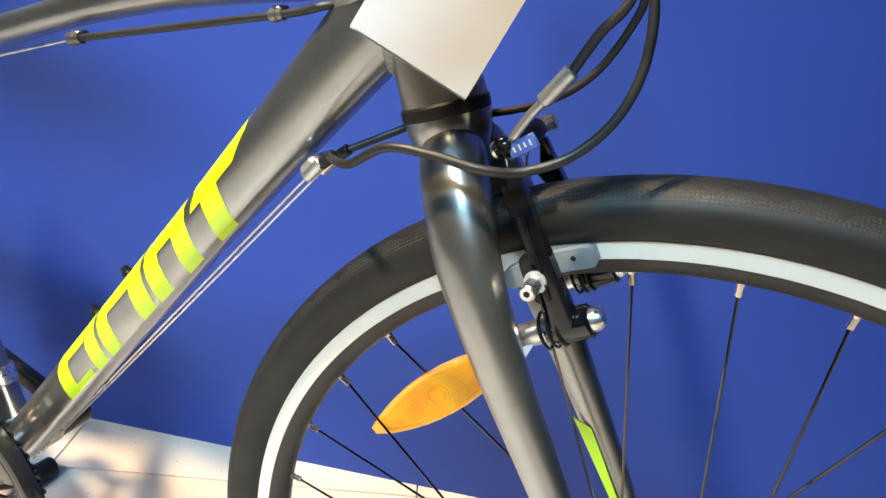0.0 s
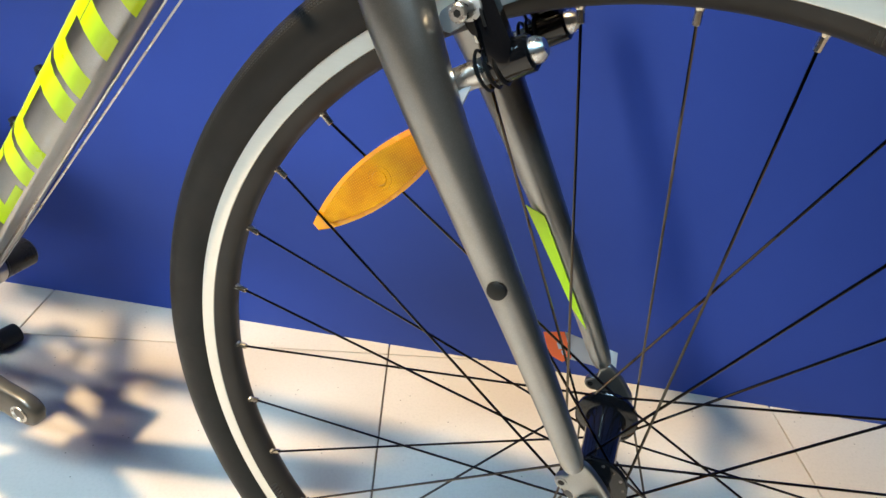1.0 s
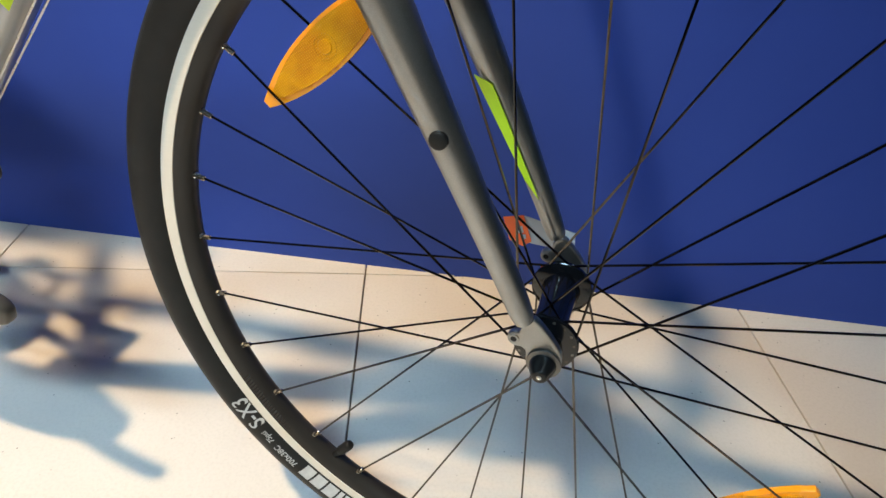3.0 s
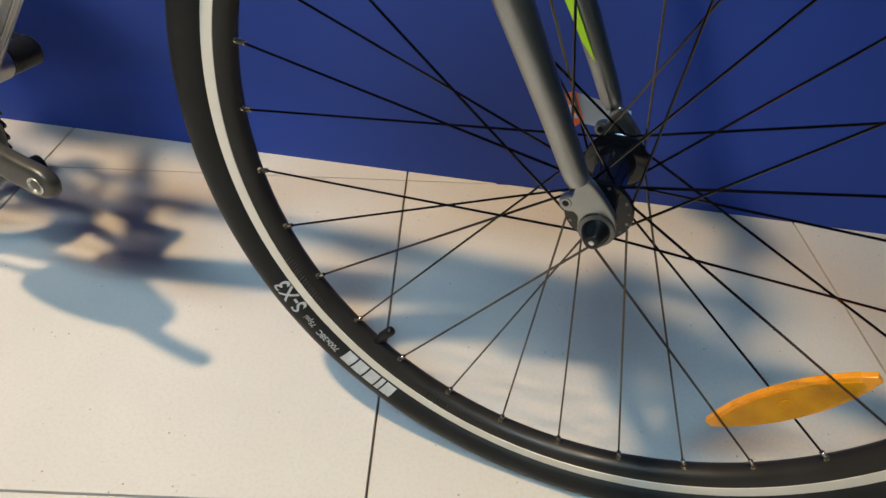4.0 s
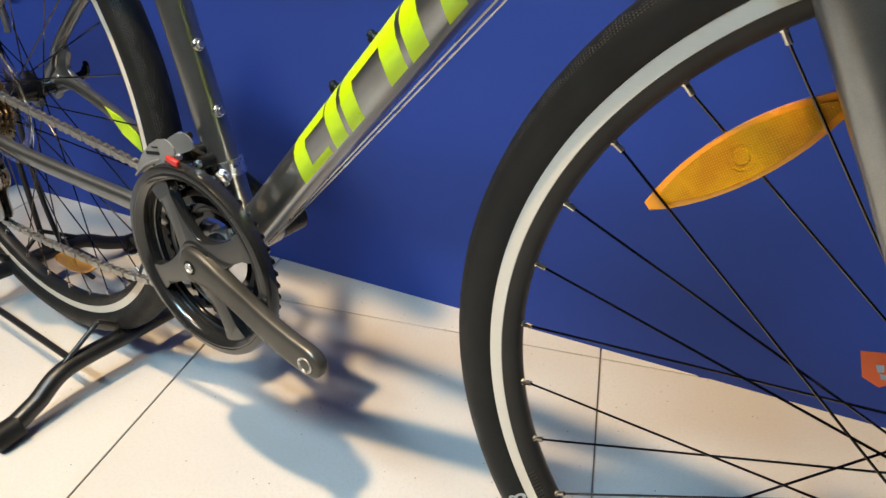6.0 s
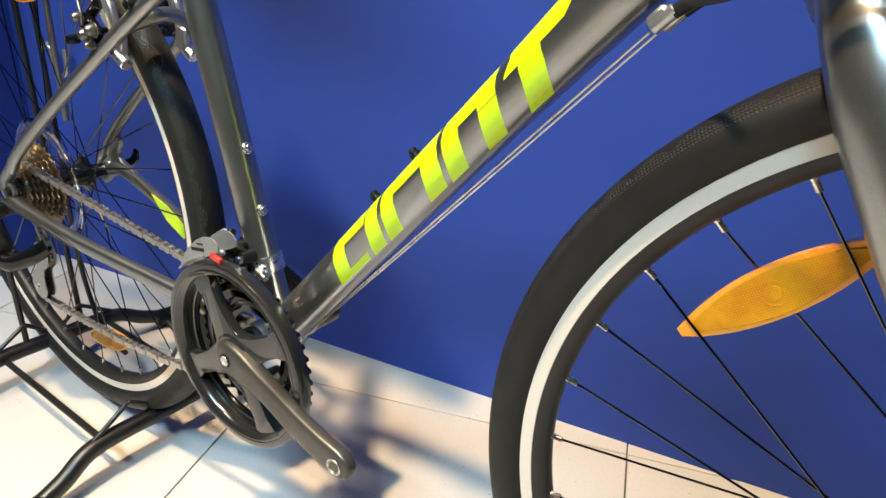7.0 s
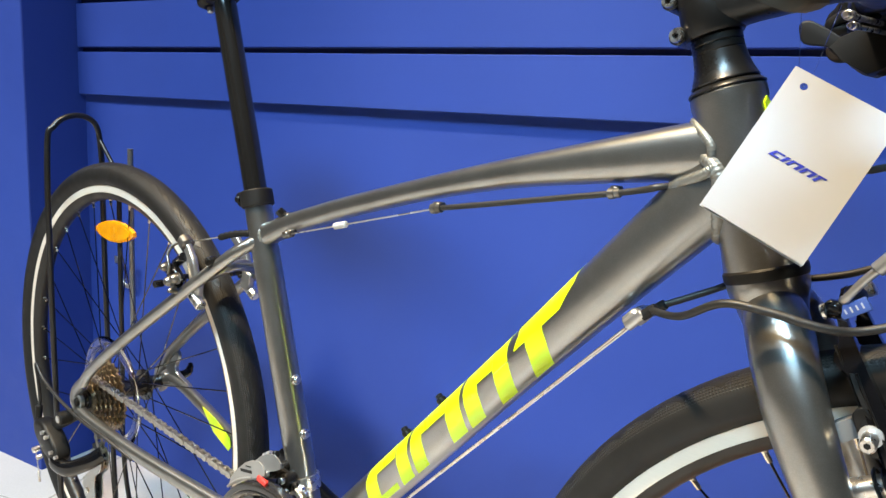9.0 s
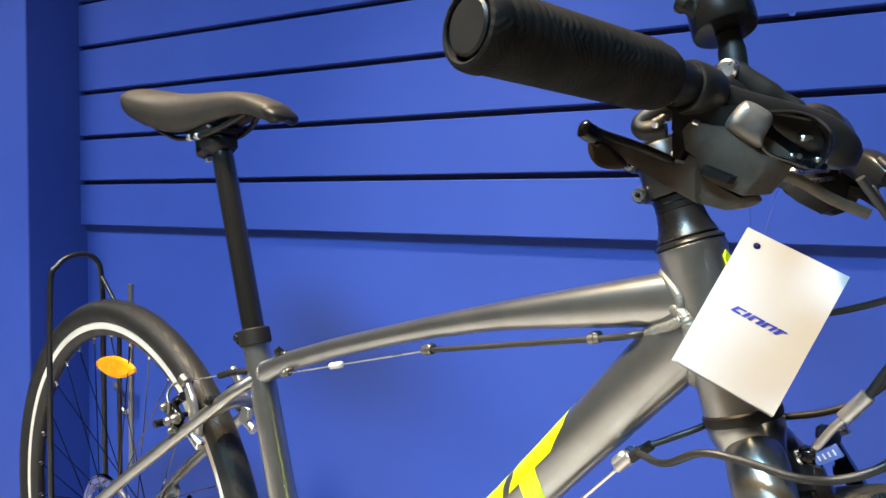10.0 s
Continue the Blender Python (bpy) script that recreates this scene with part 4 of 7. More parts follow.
part("side_print", bm, CARD, rear_wheel, "white printed bars on the tyre wall")
# -- crankset
CR = V(0.459, 0, 0.304)
ARM = V(0.985, 0, -0.172).normalized()


def gear(bm, centre, teeth, r, depth, y, thick, hole):
    """A toothed ring round the y axis."""
    n = teeth * 4
    outer, inner = [], []
    for s in (-1, 1):
        o, q = [], []
        for k in range(n):
            a = 2 * math.pi * k / n
            rr = r + (depth if k % 4 in (1, 2) else 0)
            o.append(bm.verts.new(centre + V(rr * math.cos(a), y + s * thick / 2, rr * math.sin(a))))
            q.append(bm.verts.new(centre + V(hole * math.cos(a), y + s * thick / 2, hole * math.sin(a))))
        outer.append(o), inner.append(q)
    for k in range(n):
        q = (k + 1) % n
        bm.faces.new((outer[0][k], outer[0][q], outer[1][q], outer[1][k]))
        bm.faces.new((inner[0][q], inner[0][k], inner[1][k], inner[1][q]))
        bm.faces.new((outer[0][q], outer[0][k], inner[0][k], inner[0][q]))
        bm.faces.new((outer[1][k], outer[1][q], inner[1][q], inner[1][k]))
    return bm


bm = fresh()
CRANK_ROWS = [(-0.0190, -0.0660, 0.0030, 0.0060), (-0.0165, -0.0660, 0.0080, 0.0120), (-0.0080, -0.0660, 0.0098, 0.0178), (0.0060, -0.0662, 0.0102, 0.0196), (0.0220, -0.0668, 0.0100, 0.0176), (0.0420, -0.0690, 0.0092, 0.0152), (0.0750, -0.0735, 0.0084, 0.0148),
              (0.1100, -0.0790, 0.0080, 0.0152), (0.1450, -0.0825, 0.0078, 0.0154), (0.1700, -0.0833, 0.0077, 0.0154), (0.1800, -0.0834, 0.0074, 0.0128), (0.1860, -0.0834, 0.0060, 0.0082), (0.1878, -0.0834, 0.0030, 0.0040)]
line = smooth_path([CR + ARM * q[0] + V(0, q[1], 0) for q in CRANK_ROWS], 3)
wide = smooth_path([(q[2], q[3], 0) for q in CRANK_ROWS], 3)
sweep(bm, line, [(max(0.001, q.x), max(0.001, q.y)) for q in wide], 28, power=3.6)
crankset = part("crankset", bm, CRANK, bike, "black crank arm without pedal", sharp=50)
PEDAL = CR + ARM * 0.1716
bm = fresh()
lathe(bm, [(0.0084, -0.0913), (0.0082, -0.0920), (0.0074, -0.0921), (0.0072, -0.0912), (0.0066, -0.0916), (0.0064, -0.0908), (0.0058, -0.0912), (0.0056, -0.0904), (0.0048, -0.0904), (0.0, -0.0903)], PEDAL, (0, 1, 0), 28)
part("pedal_thread", bm, STEEL, crankset, "bright threaded pedal hole")
bm = fresh()
lathe(bm, [(0.0078, -0.0768), (0.0070, -0.0776), (0.0064, -0.0766), (0.0, -0.0764)], CR, (0, 1, 0), 28)
part("bolt_recess", bm, MATT_BLACK, crankset, "dark recess round the crank bolt")
bm = fresh()
lathe(bm, [(0.0058, -0.0768), (0.0054, -0.0780), (0.0036, -0.0782), (0.0030, -0.0772), (0.0, -0.0770)], CR, (0, 1, 0), 20)
part("crank_bolt", bm, STEEL, crankset, "steel crank bolt")
# four broad arms joined by curved webs
bm = fresh()
web = []
for k in range(4):
    for r, a in ((0.0300, -45), (0.0345, -30), (0.0520, -14), (0.0780, -9), (0.0915, -9), (0.0915, 9), (0.0780, 9), (0.0520, 14), (0.0345, 30)):
        q = radians(31 + 90 * k + a)
        web.append((CR.x + r * math.cos(q), CR.z + r * math.sin(q)))
pebble(bm, web, 0.0110, Matrix.Translation((0, -0.0605, 0)), 0.0026, 4)
lathe(bm, [(0.0, -0.0680), (0.0230, -0.0680), (0.0262, -0.0655), (0.0265, -0.0520), (0.0, -0.0520)], CR, (0, 1, 0), 36)
part("spider", bm, GUARD, crankset, "glossy black four-armed spider")
bm = fresh()
lathe(bm, [(0.1010, -0.0540), (0.1036, -0.0556), (0.1046, -0.0590), (0.1044, -0.0660), (0.1030, -0.0692), (0.1004, -0.0702), (0.0968, -0.0702), (0.0958, -0.0694), (0.0950, -0.0702), (0.0938, -0.0704), (0.0905, -0.0684), (0.0882, -0.0655), (0.0874, -0.0630), (0.0871, -0.0560), (0.0876, -0.0540)], CR, (0, 1, 0), 96, closed=True)
part("chain_guard", bm, GUARD, crankset, "glossy black plastic chain guard ring")
for teeth, r, y, hole in ((48, 0.0950, -0.0505, 0.079), (38, 0.0745, -0.0430, 0.057), (28, 0.0545, -0.0350, 0.038)):
    ring = part("chainring", gear(fresh(), CR, teeth, r, 0.0046, y, 0.0026, hole), GLOSS_BLACK, crankset, "black steel chainring")
    bm = fresh()
    lathe(bm, [(r - 0.0035, y - 0.0014), (r - 0.0045, y - 0.0022), (r - 0.0085, y - 0.0022), (r - 0.0095, y - 0.0014)], CR, (0, 1, 0), 64)
    part("ridge", bm, DARK_ALLOY, ring, "worn steel ridge of the ring")
for k in range(4):
    for r, y0, y1, mat in ((0.0700, -0.0400, -0.0565, SATIN_BLACK), (0.0480, -0.0330, -0.0460, STEEL)):
        a = radians(31 + 90 * k + (0 if mat is SATIN_BLACK else 20))
        bm = fresh()
        rod(bm, CR + V(r * math.cos(a), y0, r * math.sin(a)), CR + V(r * math.cos(a), y1, r * math.sin(a)), 0.0042, 10)
        part("ring_bolt", bm, mat, crankset)
bm = fresh()
path = [CR + V(0, 0.064, 0) + ARM * 0.012, CR + V(0, 0.064, 0), CR + V(0, 0.068, 0) - ARM * 0.05, CR + V(0, 0.080, 0) - ARM * 0.13, CR + V(0, 0.082, 0) - ARM * 0.168, CR + V(0, 0.082, 0) - ARM * 0.174]
sweep(bm, path, [(0.009, 0.011), (0.0125, 0.0165), (0.0085, 0.0140), (0.0072, 0.0125), (0.0070, 0.0120), (0.004, 0.006)], 20, power=3.0)
rod(bm, CR + V(0, 0.036, 0), CR + V(0, 0.076, 0), 0.0165, 24)
part("crank_arm", bm, SATIN_BLACK, bike, "black far side crank arm")

# -- cassette and its clear guard disc
bm = fresh()
lathe(bm, [(0.0, -0.058), (0.014, -0.058), (0.016, -0.054), (0.018, -0.024), (0.0, -0.024)], HUB_R, (0, 1, 0), 32)
cassette = part("cassette", bm, SATIN_BLACK, bike, "dark seven-speed freewheel")
for k, teeth in enumerate((14, 16, 18, 20, 22, 24, 28)):
    r = teeth * 0.0127 / (2 * math.pi) - 0.002
    part("sprocket", gear(fresh(), HUB_R, teeth, r, 0.0042, -0.0545 + k * 0.0050, 0.0020, max(0.012, r - 0.014)), SPROCKET, cassette, "brown steel sprocket")
bm = fresh()
lathe(bm, [(0.070, -0.0192), (0.0715, -0.0200), (0.0880, -0.0206), (0.0900, -0.0195), (0.0880, -0.0184), (0.0715, -0.0182)], HUB_R, (0, 1, 0), 56, closed=True)
ob = part("spoke_guard", bm, CLEAR, bike, "clear plastic spoke guard ring")
ob.visible_shadow = False

# -- rear derailleur
bm = fresh()
rod(bm, V(-0.016, -0.066, 0.340), V(-0.016, -0.092, 0.340), 0.0105, 20)
sweep(bm, smooth_path([V(0.0, -0.068, 0.352), V(-0.010, -0.070, 0.344), V(-0.022, -0.078, 0.334), V(-0.050, -0.083, 0.318)], 5), [(0.0050, 0.0105)] * 16, 14)
pebble(bm, [(-0.088, 0.318), (-0.060, 0.322), (-0.040, 0.312), (-0.018, 0.296), (-0.010, 0.280), (-0.022, 0.268), (-0.050, 0.272), (-0.078, 0.288), (-0.092, 0.304)], 0.0260, Matrix.Translation((0, -0.088, 0)), 0.0060)
rear_mech = part("rear_derailleur", bm, MATT_BLACK, bike, "black rear derailleur")
bm = fresh()
elbow = smooth_path([V(-0.040, -0.092, 0.276), V(-0.020, -0.094, 0.268), V(0.004, -0.088, 0.266), V(0.026, -0.070, 0.277), V(0.037, -0.052, 0.289)], 6)
sweep(bm, elbow, [(0.0075, 0.0100)] * 4 + [(0.0092, 0.0118)] * (len(elbow) - 4), 18, power=2.4)
part("knuckle", bm, GLOSS_BLACK, rear_mech, "glossy black curved lower knuckle")
bm = fresh()
sweep(bm, arc(V(-0.084, -0.090, 0.298), 0.0165, 70, 250, 14), [(0.0020, 0.0035)] * 15, 10)
part("pulley_rim", bm, STEEL, rear_mech, "bright crescent edge of the cable pulley")
CAGE = [(-0.012, 0.040), (0.006, 0.050), (0.020, 0.040), (0.022, 0.022), (0.012, 0.004), (0.016, -0.016), (0.022, -0.032), (0.014, -0.048), (-0.004, -0.052), (-0.016, -0.040), (-0.014, -0.022), (-0.004, -0.004), (-0.012, 0.016)]
PUL_A, PUL_B = V(0.020, -0.0500, 0.280), V(-0.006, -0.0500, 0.2145)
lean = Matrix.Translation((0.007, -0.0560, 0.247)) @ Matrix.Rotation(radians(21), 4, "Y")
bm = fresh()
pebble(bm, CAGE, 0.0022, lean, 0.0005, 3)
pebble(bm, CAGE, 0.0020, Matrix.Translation((0, 0.0120, 0)) @ lean, 0.0005, 3)
part("cage", bm, ALLOY, rear_mech, "grey metal derailleur cage")
for p in (PUL_A, PUL_B):
    bm = fresh()
    gear(bm, p, 11, 0.0185, 0.0036, 0, 0.0024, 0.006)
    lathe(bm, [(0.0, -0.004), (0.006, -0.004), (0.007, -0.003), (0.007, 0.003), (0.006, 0.004), (0, 0.004)], p, (0, 1, 0), 16)
    part("jockey_wheel", bm, MATT_BLACK, rear_mech, "black jockey wheel")
    bm = fresh()
    rod(bm, p + V(0, -0.0065, 0), p + V(0, -0.0098, 0), 0.0046, 12)
    part("screw", bm, STEEL, rear_mech)
for p, q, r in ((V(-0.016, -0.092, 0.340), V(-0.016, -0.0935, 0.340), 0.0060), (V(-0.046, -0.100, 0.312), V(-0.046, -0.106, 0.312), 0.0030), (V(-0.034, -0.100, 0.308), V(-0.034, -0.106, 0.308), 0.0030), (V(-0.020, -0.100, 0.288), V(-0.020, -0.105, 0.288), 0.0030),
                (V(-0.008, -0.098, 0.284), V(-0.008, -0.103, 0.284), 0.0030), (V(-0.068, -0.100, 0.278), V(-0.068, -0.110, 0.277), 0.0048), (V(-0.060, -0.100, 0.268), V(-0.060, -0.108, 0.266), 0.0038)):
    bm = fresh()
    rod(bm, p, q, r, 10)
    part("screw", bm, STEEL, rear_mech)
bm = fresh()
sweep(bm, smooth_path([V(0.150, -0.064, 0.326), V(0.094, -0.074, 0.342), V(0.034, -0.080, 0.351), V(-0.030, -0.083, 0.364), V(-0.086, -0.083, 0.381), V(-0.108, -0.083, 0.397), V(-0.114, -0.083, 0.396), V(-0.108, -0.083, 0.376), V(-0.101, -0.084, 0.345), V(-0.101, -0.086, 0.326)], 8), 0.0025, 10)
part("cable_loop", bm, HOUSING, rear_mech, "black cable housing loop")
bm = fresh()
rod(bm, V(-0.101, -0.0855, 0.334), V(-0.099, -0.088, 0.314), 0.0052, 12)
part("barrel_adjuster", bm, MATT_BLACK, rear_mech, "black barrel adjuster")
bm = fresh()
sweep(bm, smooth_path([V(-0.066, -0.106, 0.274), V(-0.062, -0.106, 0.258), V(-0.058, -0.106, 0.240)], 4), 0.0009, 6)
rod(bm, V(-0.059, -0.106, 0.244), V(-0.057, -0.106, 0.228), 0.0019, 8)
part("cable_tail", bm, WIRE, rear_mech, "crimped end of the bare cable")

# -- chain: the loop round ring, cassette and jockey wheels
ringc = V(CR.x, -0.0350, CR.z)
casc = V(0, -0.0470, HUB_R.z)
loop = arc(ringc, 0.0567, -100, 97, 18) + arc(casc, 0.0340, 92, 262, 14)
loop += arc(V(PUL_A.x, -0.0500, PUL_A.z), 0.0205, 75, -75, 8)
loop += arc(V(PUL_B.x, -0.0500, PUL_B.z), 0.0205, 120, 275, 10) + [V(0.10, -0.0470, 0.1945), V(0.20, -0.0430, 0.1985), V(0.28, -0.0400, 0.2070), V(0.34, -0.0380, 0.2180), V(0.40, -0.0365, 0.2320)]
dense = []
for a, b in zip(loop, loop[1:] + loop[:1]):
    m = max(1, int((b - a).length / 0.001))
    dense += [a.lerp(b, k / m) for k in range(m)]
total = sum((b - a).length for a, b in zip(dense, dense[1:] + dense[:1]))
count = int(round(total / 0.0127 / 2)) * 2
step, want, run, pins = total / count, 0.0, 0.0, []
for a, b in zip(dense, dense[1:] + dense[:1]):
    d = (b - a).length
    while want <= run + d and len(pins) < count:
        pins.append(a.lerp(b, (want - run) / d if d else 0))
        want += step
    run += d
bm = fresh()
for p in pins:
    lathe(bm, [(0.0, -0.0042), (0.0018, -0.0042), (0.0018, -0.0018), (0.0038, -0.0016), (0.0038, 0.0016), (0.0018, 0.0018), (0.0018, 0.0042), (0, 0.0042)], p, (0, 1, 0), 8)
chain = part("chain", bm, CHAIN, bike, "steel roller chain")
plates = []
for gap in (0.0036, 0.0024):
    bm = fresh()
    for s in (-1, 1):
        out = []
        for cx, a0 in ((step / 2, -90), (-step / 2, 90)):
            out += [(cx + 0.0043 * math.cos(radians(a0 + 30 * k)), 0.0043 * math.sin(radians(a0 + 30 * k))) for k in range(7)]
        out = out[:7] + [(0, 0.0031)] + out[7:] + [(0, -0.0031)]
        slab(bm, out, 0.0010, Matrix.Translation((0, s * gap, 0)))
    plates.append(mesh_of("chain_link", bm, CHAIN))
for k, p in enumerate(pins):
    q = pins[(k + 1) % len(pins)]
    d = (q - p).normalized()
    ob = part("chain_link", plates[k % 2], None, chain)
    z = d.cross(Vector((0, 1, 0))).normalized() * -1
    y = z.cross(d)
    ob.matrix_local = Matrix.Translation((p + q) / 2) @ Matrix((d, y, z)).transposed().to_4x4()

# -- front derailleur
p = BB + SEAT_DIR * 0.074
bm = fresh()
lathe(bm, [(0.0168, -0.0085), (0.0194, -0.0085), (0.0198, -0.007), (0.0198, 0.007), (0.0194, 0.0085), (0.0168, 0.0085)], p + SEAT_DIR * 0.003, SEAT_DIR, 36, closed=True)
rod(bm, p + V(0.010, -0.020, 0.004), p + V(0.026, -0.022, 0.000), 0.0042, 12)
block(bm, p + V(0.012, -0.0165, 0.002), (0.014, 0.010, 0.014), bevel=0.2)
front_mech = part("front_derailleur", bm, STEEL, bike, "front derailleur with bright clamp band and grey cage")
bm = fresh()
block(bm, p + V(-0.020, -0.028, 0.020), (0.034, 0.018, 0.014), Matrix.Rotation(radians(-20), 3, "Y"), 0.25)
block(bm, p + V(-0.006, -0.026, 0.006), (0.016, 0.018, 0.020), Matrix.Rotation(radians(12), 3, "Y"), 0.25)
sweep(bm, smooth_path([p + V(0.006, -0.024, 0.018), p + V(-0.010, -0.032, 0.026), p + V(-0.030, -0.036, 0.024)], 5), [(0.0035, 0.0070)] * 11, 12, power=3.0)
rod(bm, p + V(-0.012, -0.016, 0.026), p + V(-0.012, -0.042, 0.026), 0.0062, 14)
rod(bm, p + V(0.004, -0.018, 0.020), p + V(0.004, -0.034, 0.020), 0.0068, 14)
rod(bm, p + V(-0.034, -0.024, 0.034), p + V(-0.020, -0.024, 0.040), 0.0040, 12)
part("linkage", bm, MATT_BLACK, front_mech, "black linkage")
PLATE = [(0.1085, 137), (0.1145, 130), (0.1200, 121), (0.1255, 112), (0.1285, 106), (0.1290, 100), (0.1262, 97), (0.1210, 95), (0.1150, 95), (0.1108, 100), (0.1072, 110), (0.1066, 122), (0.1064, 132)]
cage = [(r * math.cos(radians(a)), r * math.sin(radians(a))) for r, a in PLATE]
bm = fresh()
slab(bm, cage, 0.0018, Matrix.Translation(CR + V(0, -0.0650, 0)), bevel=0.0005)
slab(bm, cage, 0.0016, Matrix.Translation(CR + V(0, -0.0440, 0)))
sweep(bm, [CR + V(0.1085 * math.cos(radians(a)), -0.0664, 0.1085 * math.sin(radians(a))) for a in range(136, 104, -4)], 0.0016, 8)
part("cage", bm, plain("pale_cage_metal", (0.30, 0.295, 0.285), 0.42, metal=0.5, vary=0.12), front_mech, "pale grey metal chain cage")
for r, a, ln, h in ((0.1165, 112, 0.021, 0.0034), (0.1215, 109, 0.010, 0.0014)):
    bm = fresh()
    slab(bm, [(-ln / 2, -h / 2), (ln / 2, -h / 2), (ln / 2, h / 2), (-ln / 2, h / 2)], 0.0005, Matrix.Translation(CR + V(r * math.cos(radians(a)), -0.0662, r * math.sin(radians(a)))) @ Matrix.Rotation(radians(-12), 4, "Y"))
    part("print_bar", bm, MATT_BLACK, front_mech, "dark printed bar")
bm = fresh()
block(bm, CR + V(-0.0140, -0.0660, 0.1075), (0.016, 0.005, 0.0065), Matrix.Rotation(radians(10), 3, "Y"), 0.2)
part("tab", bm, RED_PLASTIC, front_mech, "red plastic tab")
for q, r in ((p + V(0.026, -0.018, 0.006), 0.0042), (p + V(-0.012, -0.043, 0.026), 0.0034), (p + V(0.004, -0.034, 0.020), 0.0042), (p + V(-0.026, -0.028, 0.041), 0.0032), (p + V(-0.034, -0.028, 0.036), 0.0032), (p + V(0.008, -0.022, -0.004), 0.0036), (p + V(0.000, -0.030, -0.008), 0.0030)):
    bm = fresh()
    rod(bm, q, q + V(0, -0.005, 0), r, 10)
    part("screw", bm, STEEL, front_mech)

# -- rim brakes
ARM = [(0.9660, 0.7100), (0.9745, 0.6925), (0.9830, 0.6760), (0.9990, 0.6480), (1.0080, 0.6330), (1.0085, 0.6220), (1.0030, 0.6170), (0.9965, 0.6205), (0.9925, 0.6340), (0.9800, 0.6590), (0.9718, 0.6790), (0.9660, 0.6790), (0.9612, 0.6840), (0.9612, 0.6895), (0.9650, 0.6925), (0.9628, 0.7020), (0.9600, 0.7110)]
SLOT = [(0.9706, 0.6795), (0.9730, 0.6800), (0.9765, 0.6720), (0.9825, 0.6610), (0.9795, 0.6605), (0.9738, 0.6715)]
SLOT_LIP = [(0.9742, 0.6805), (0.9778, 0.6722), (0.9838, 0.6600), (0.9900, 0.6480), (0.9945, 0.6380)]
HOLDER = [(0.9738, 0.6510), (0.9742, 0.6570), (0.9780, 0.6602), (0.9820, 0.6575), (0.9862, 0.6480), (0.9928, 0.6372), (0.9922, 0.6332), (0.9880, 0.6315), (0.9830, 0.6352)]
PALE_METAL = plain("pale_metal", (0.52, 0.53, 0.54), 0.40, metal=0.6, vary=0.15)


def lean_in(bm, sgn):
    """Set a flat arm at its side of the wheel, leaning towards the middle at the top."""
    for v in bm.verts:
        t = max(0.0, (v.co.z - 0.632) / 0.078) * 0.0145
        v.co = V(v.co.x - 0.30 * t, v.co.y + sgn * (0.0470 - t), v.co.z - 0.24 * t)


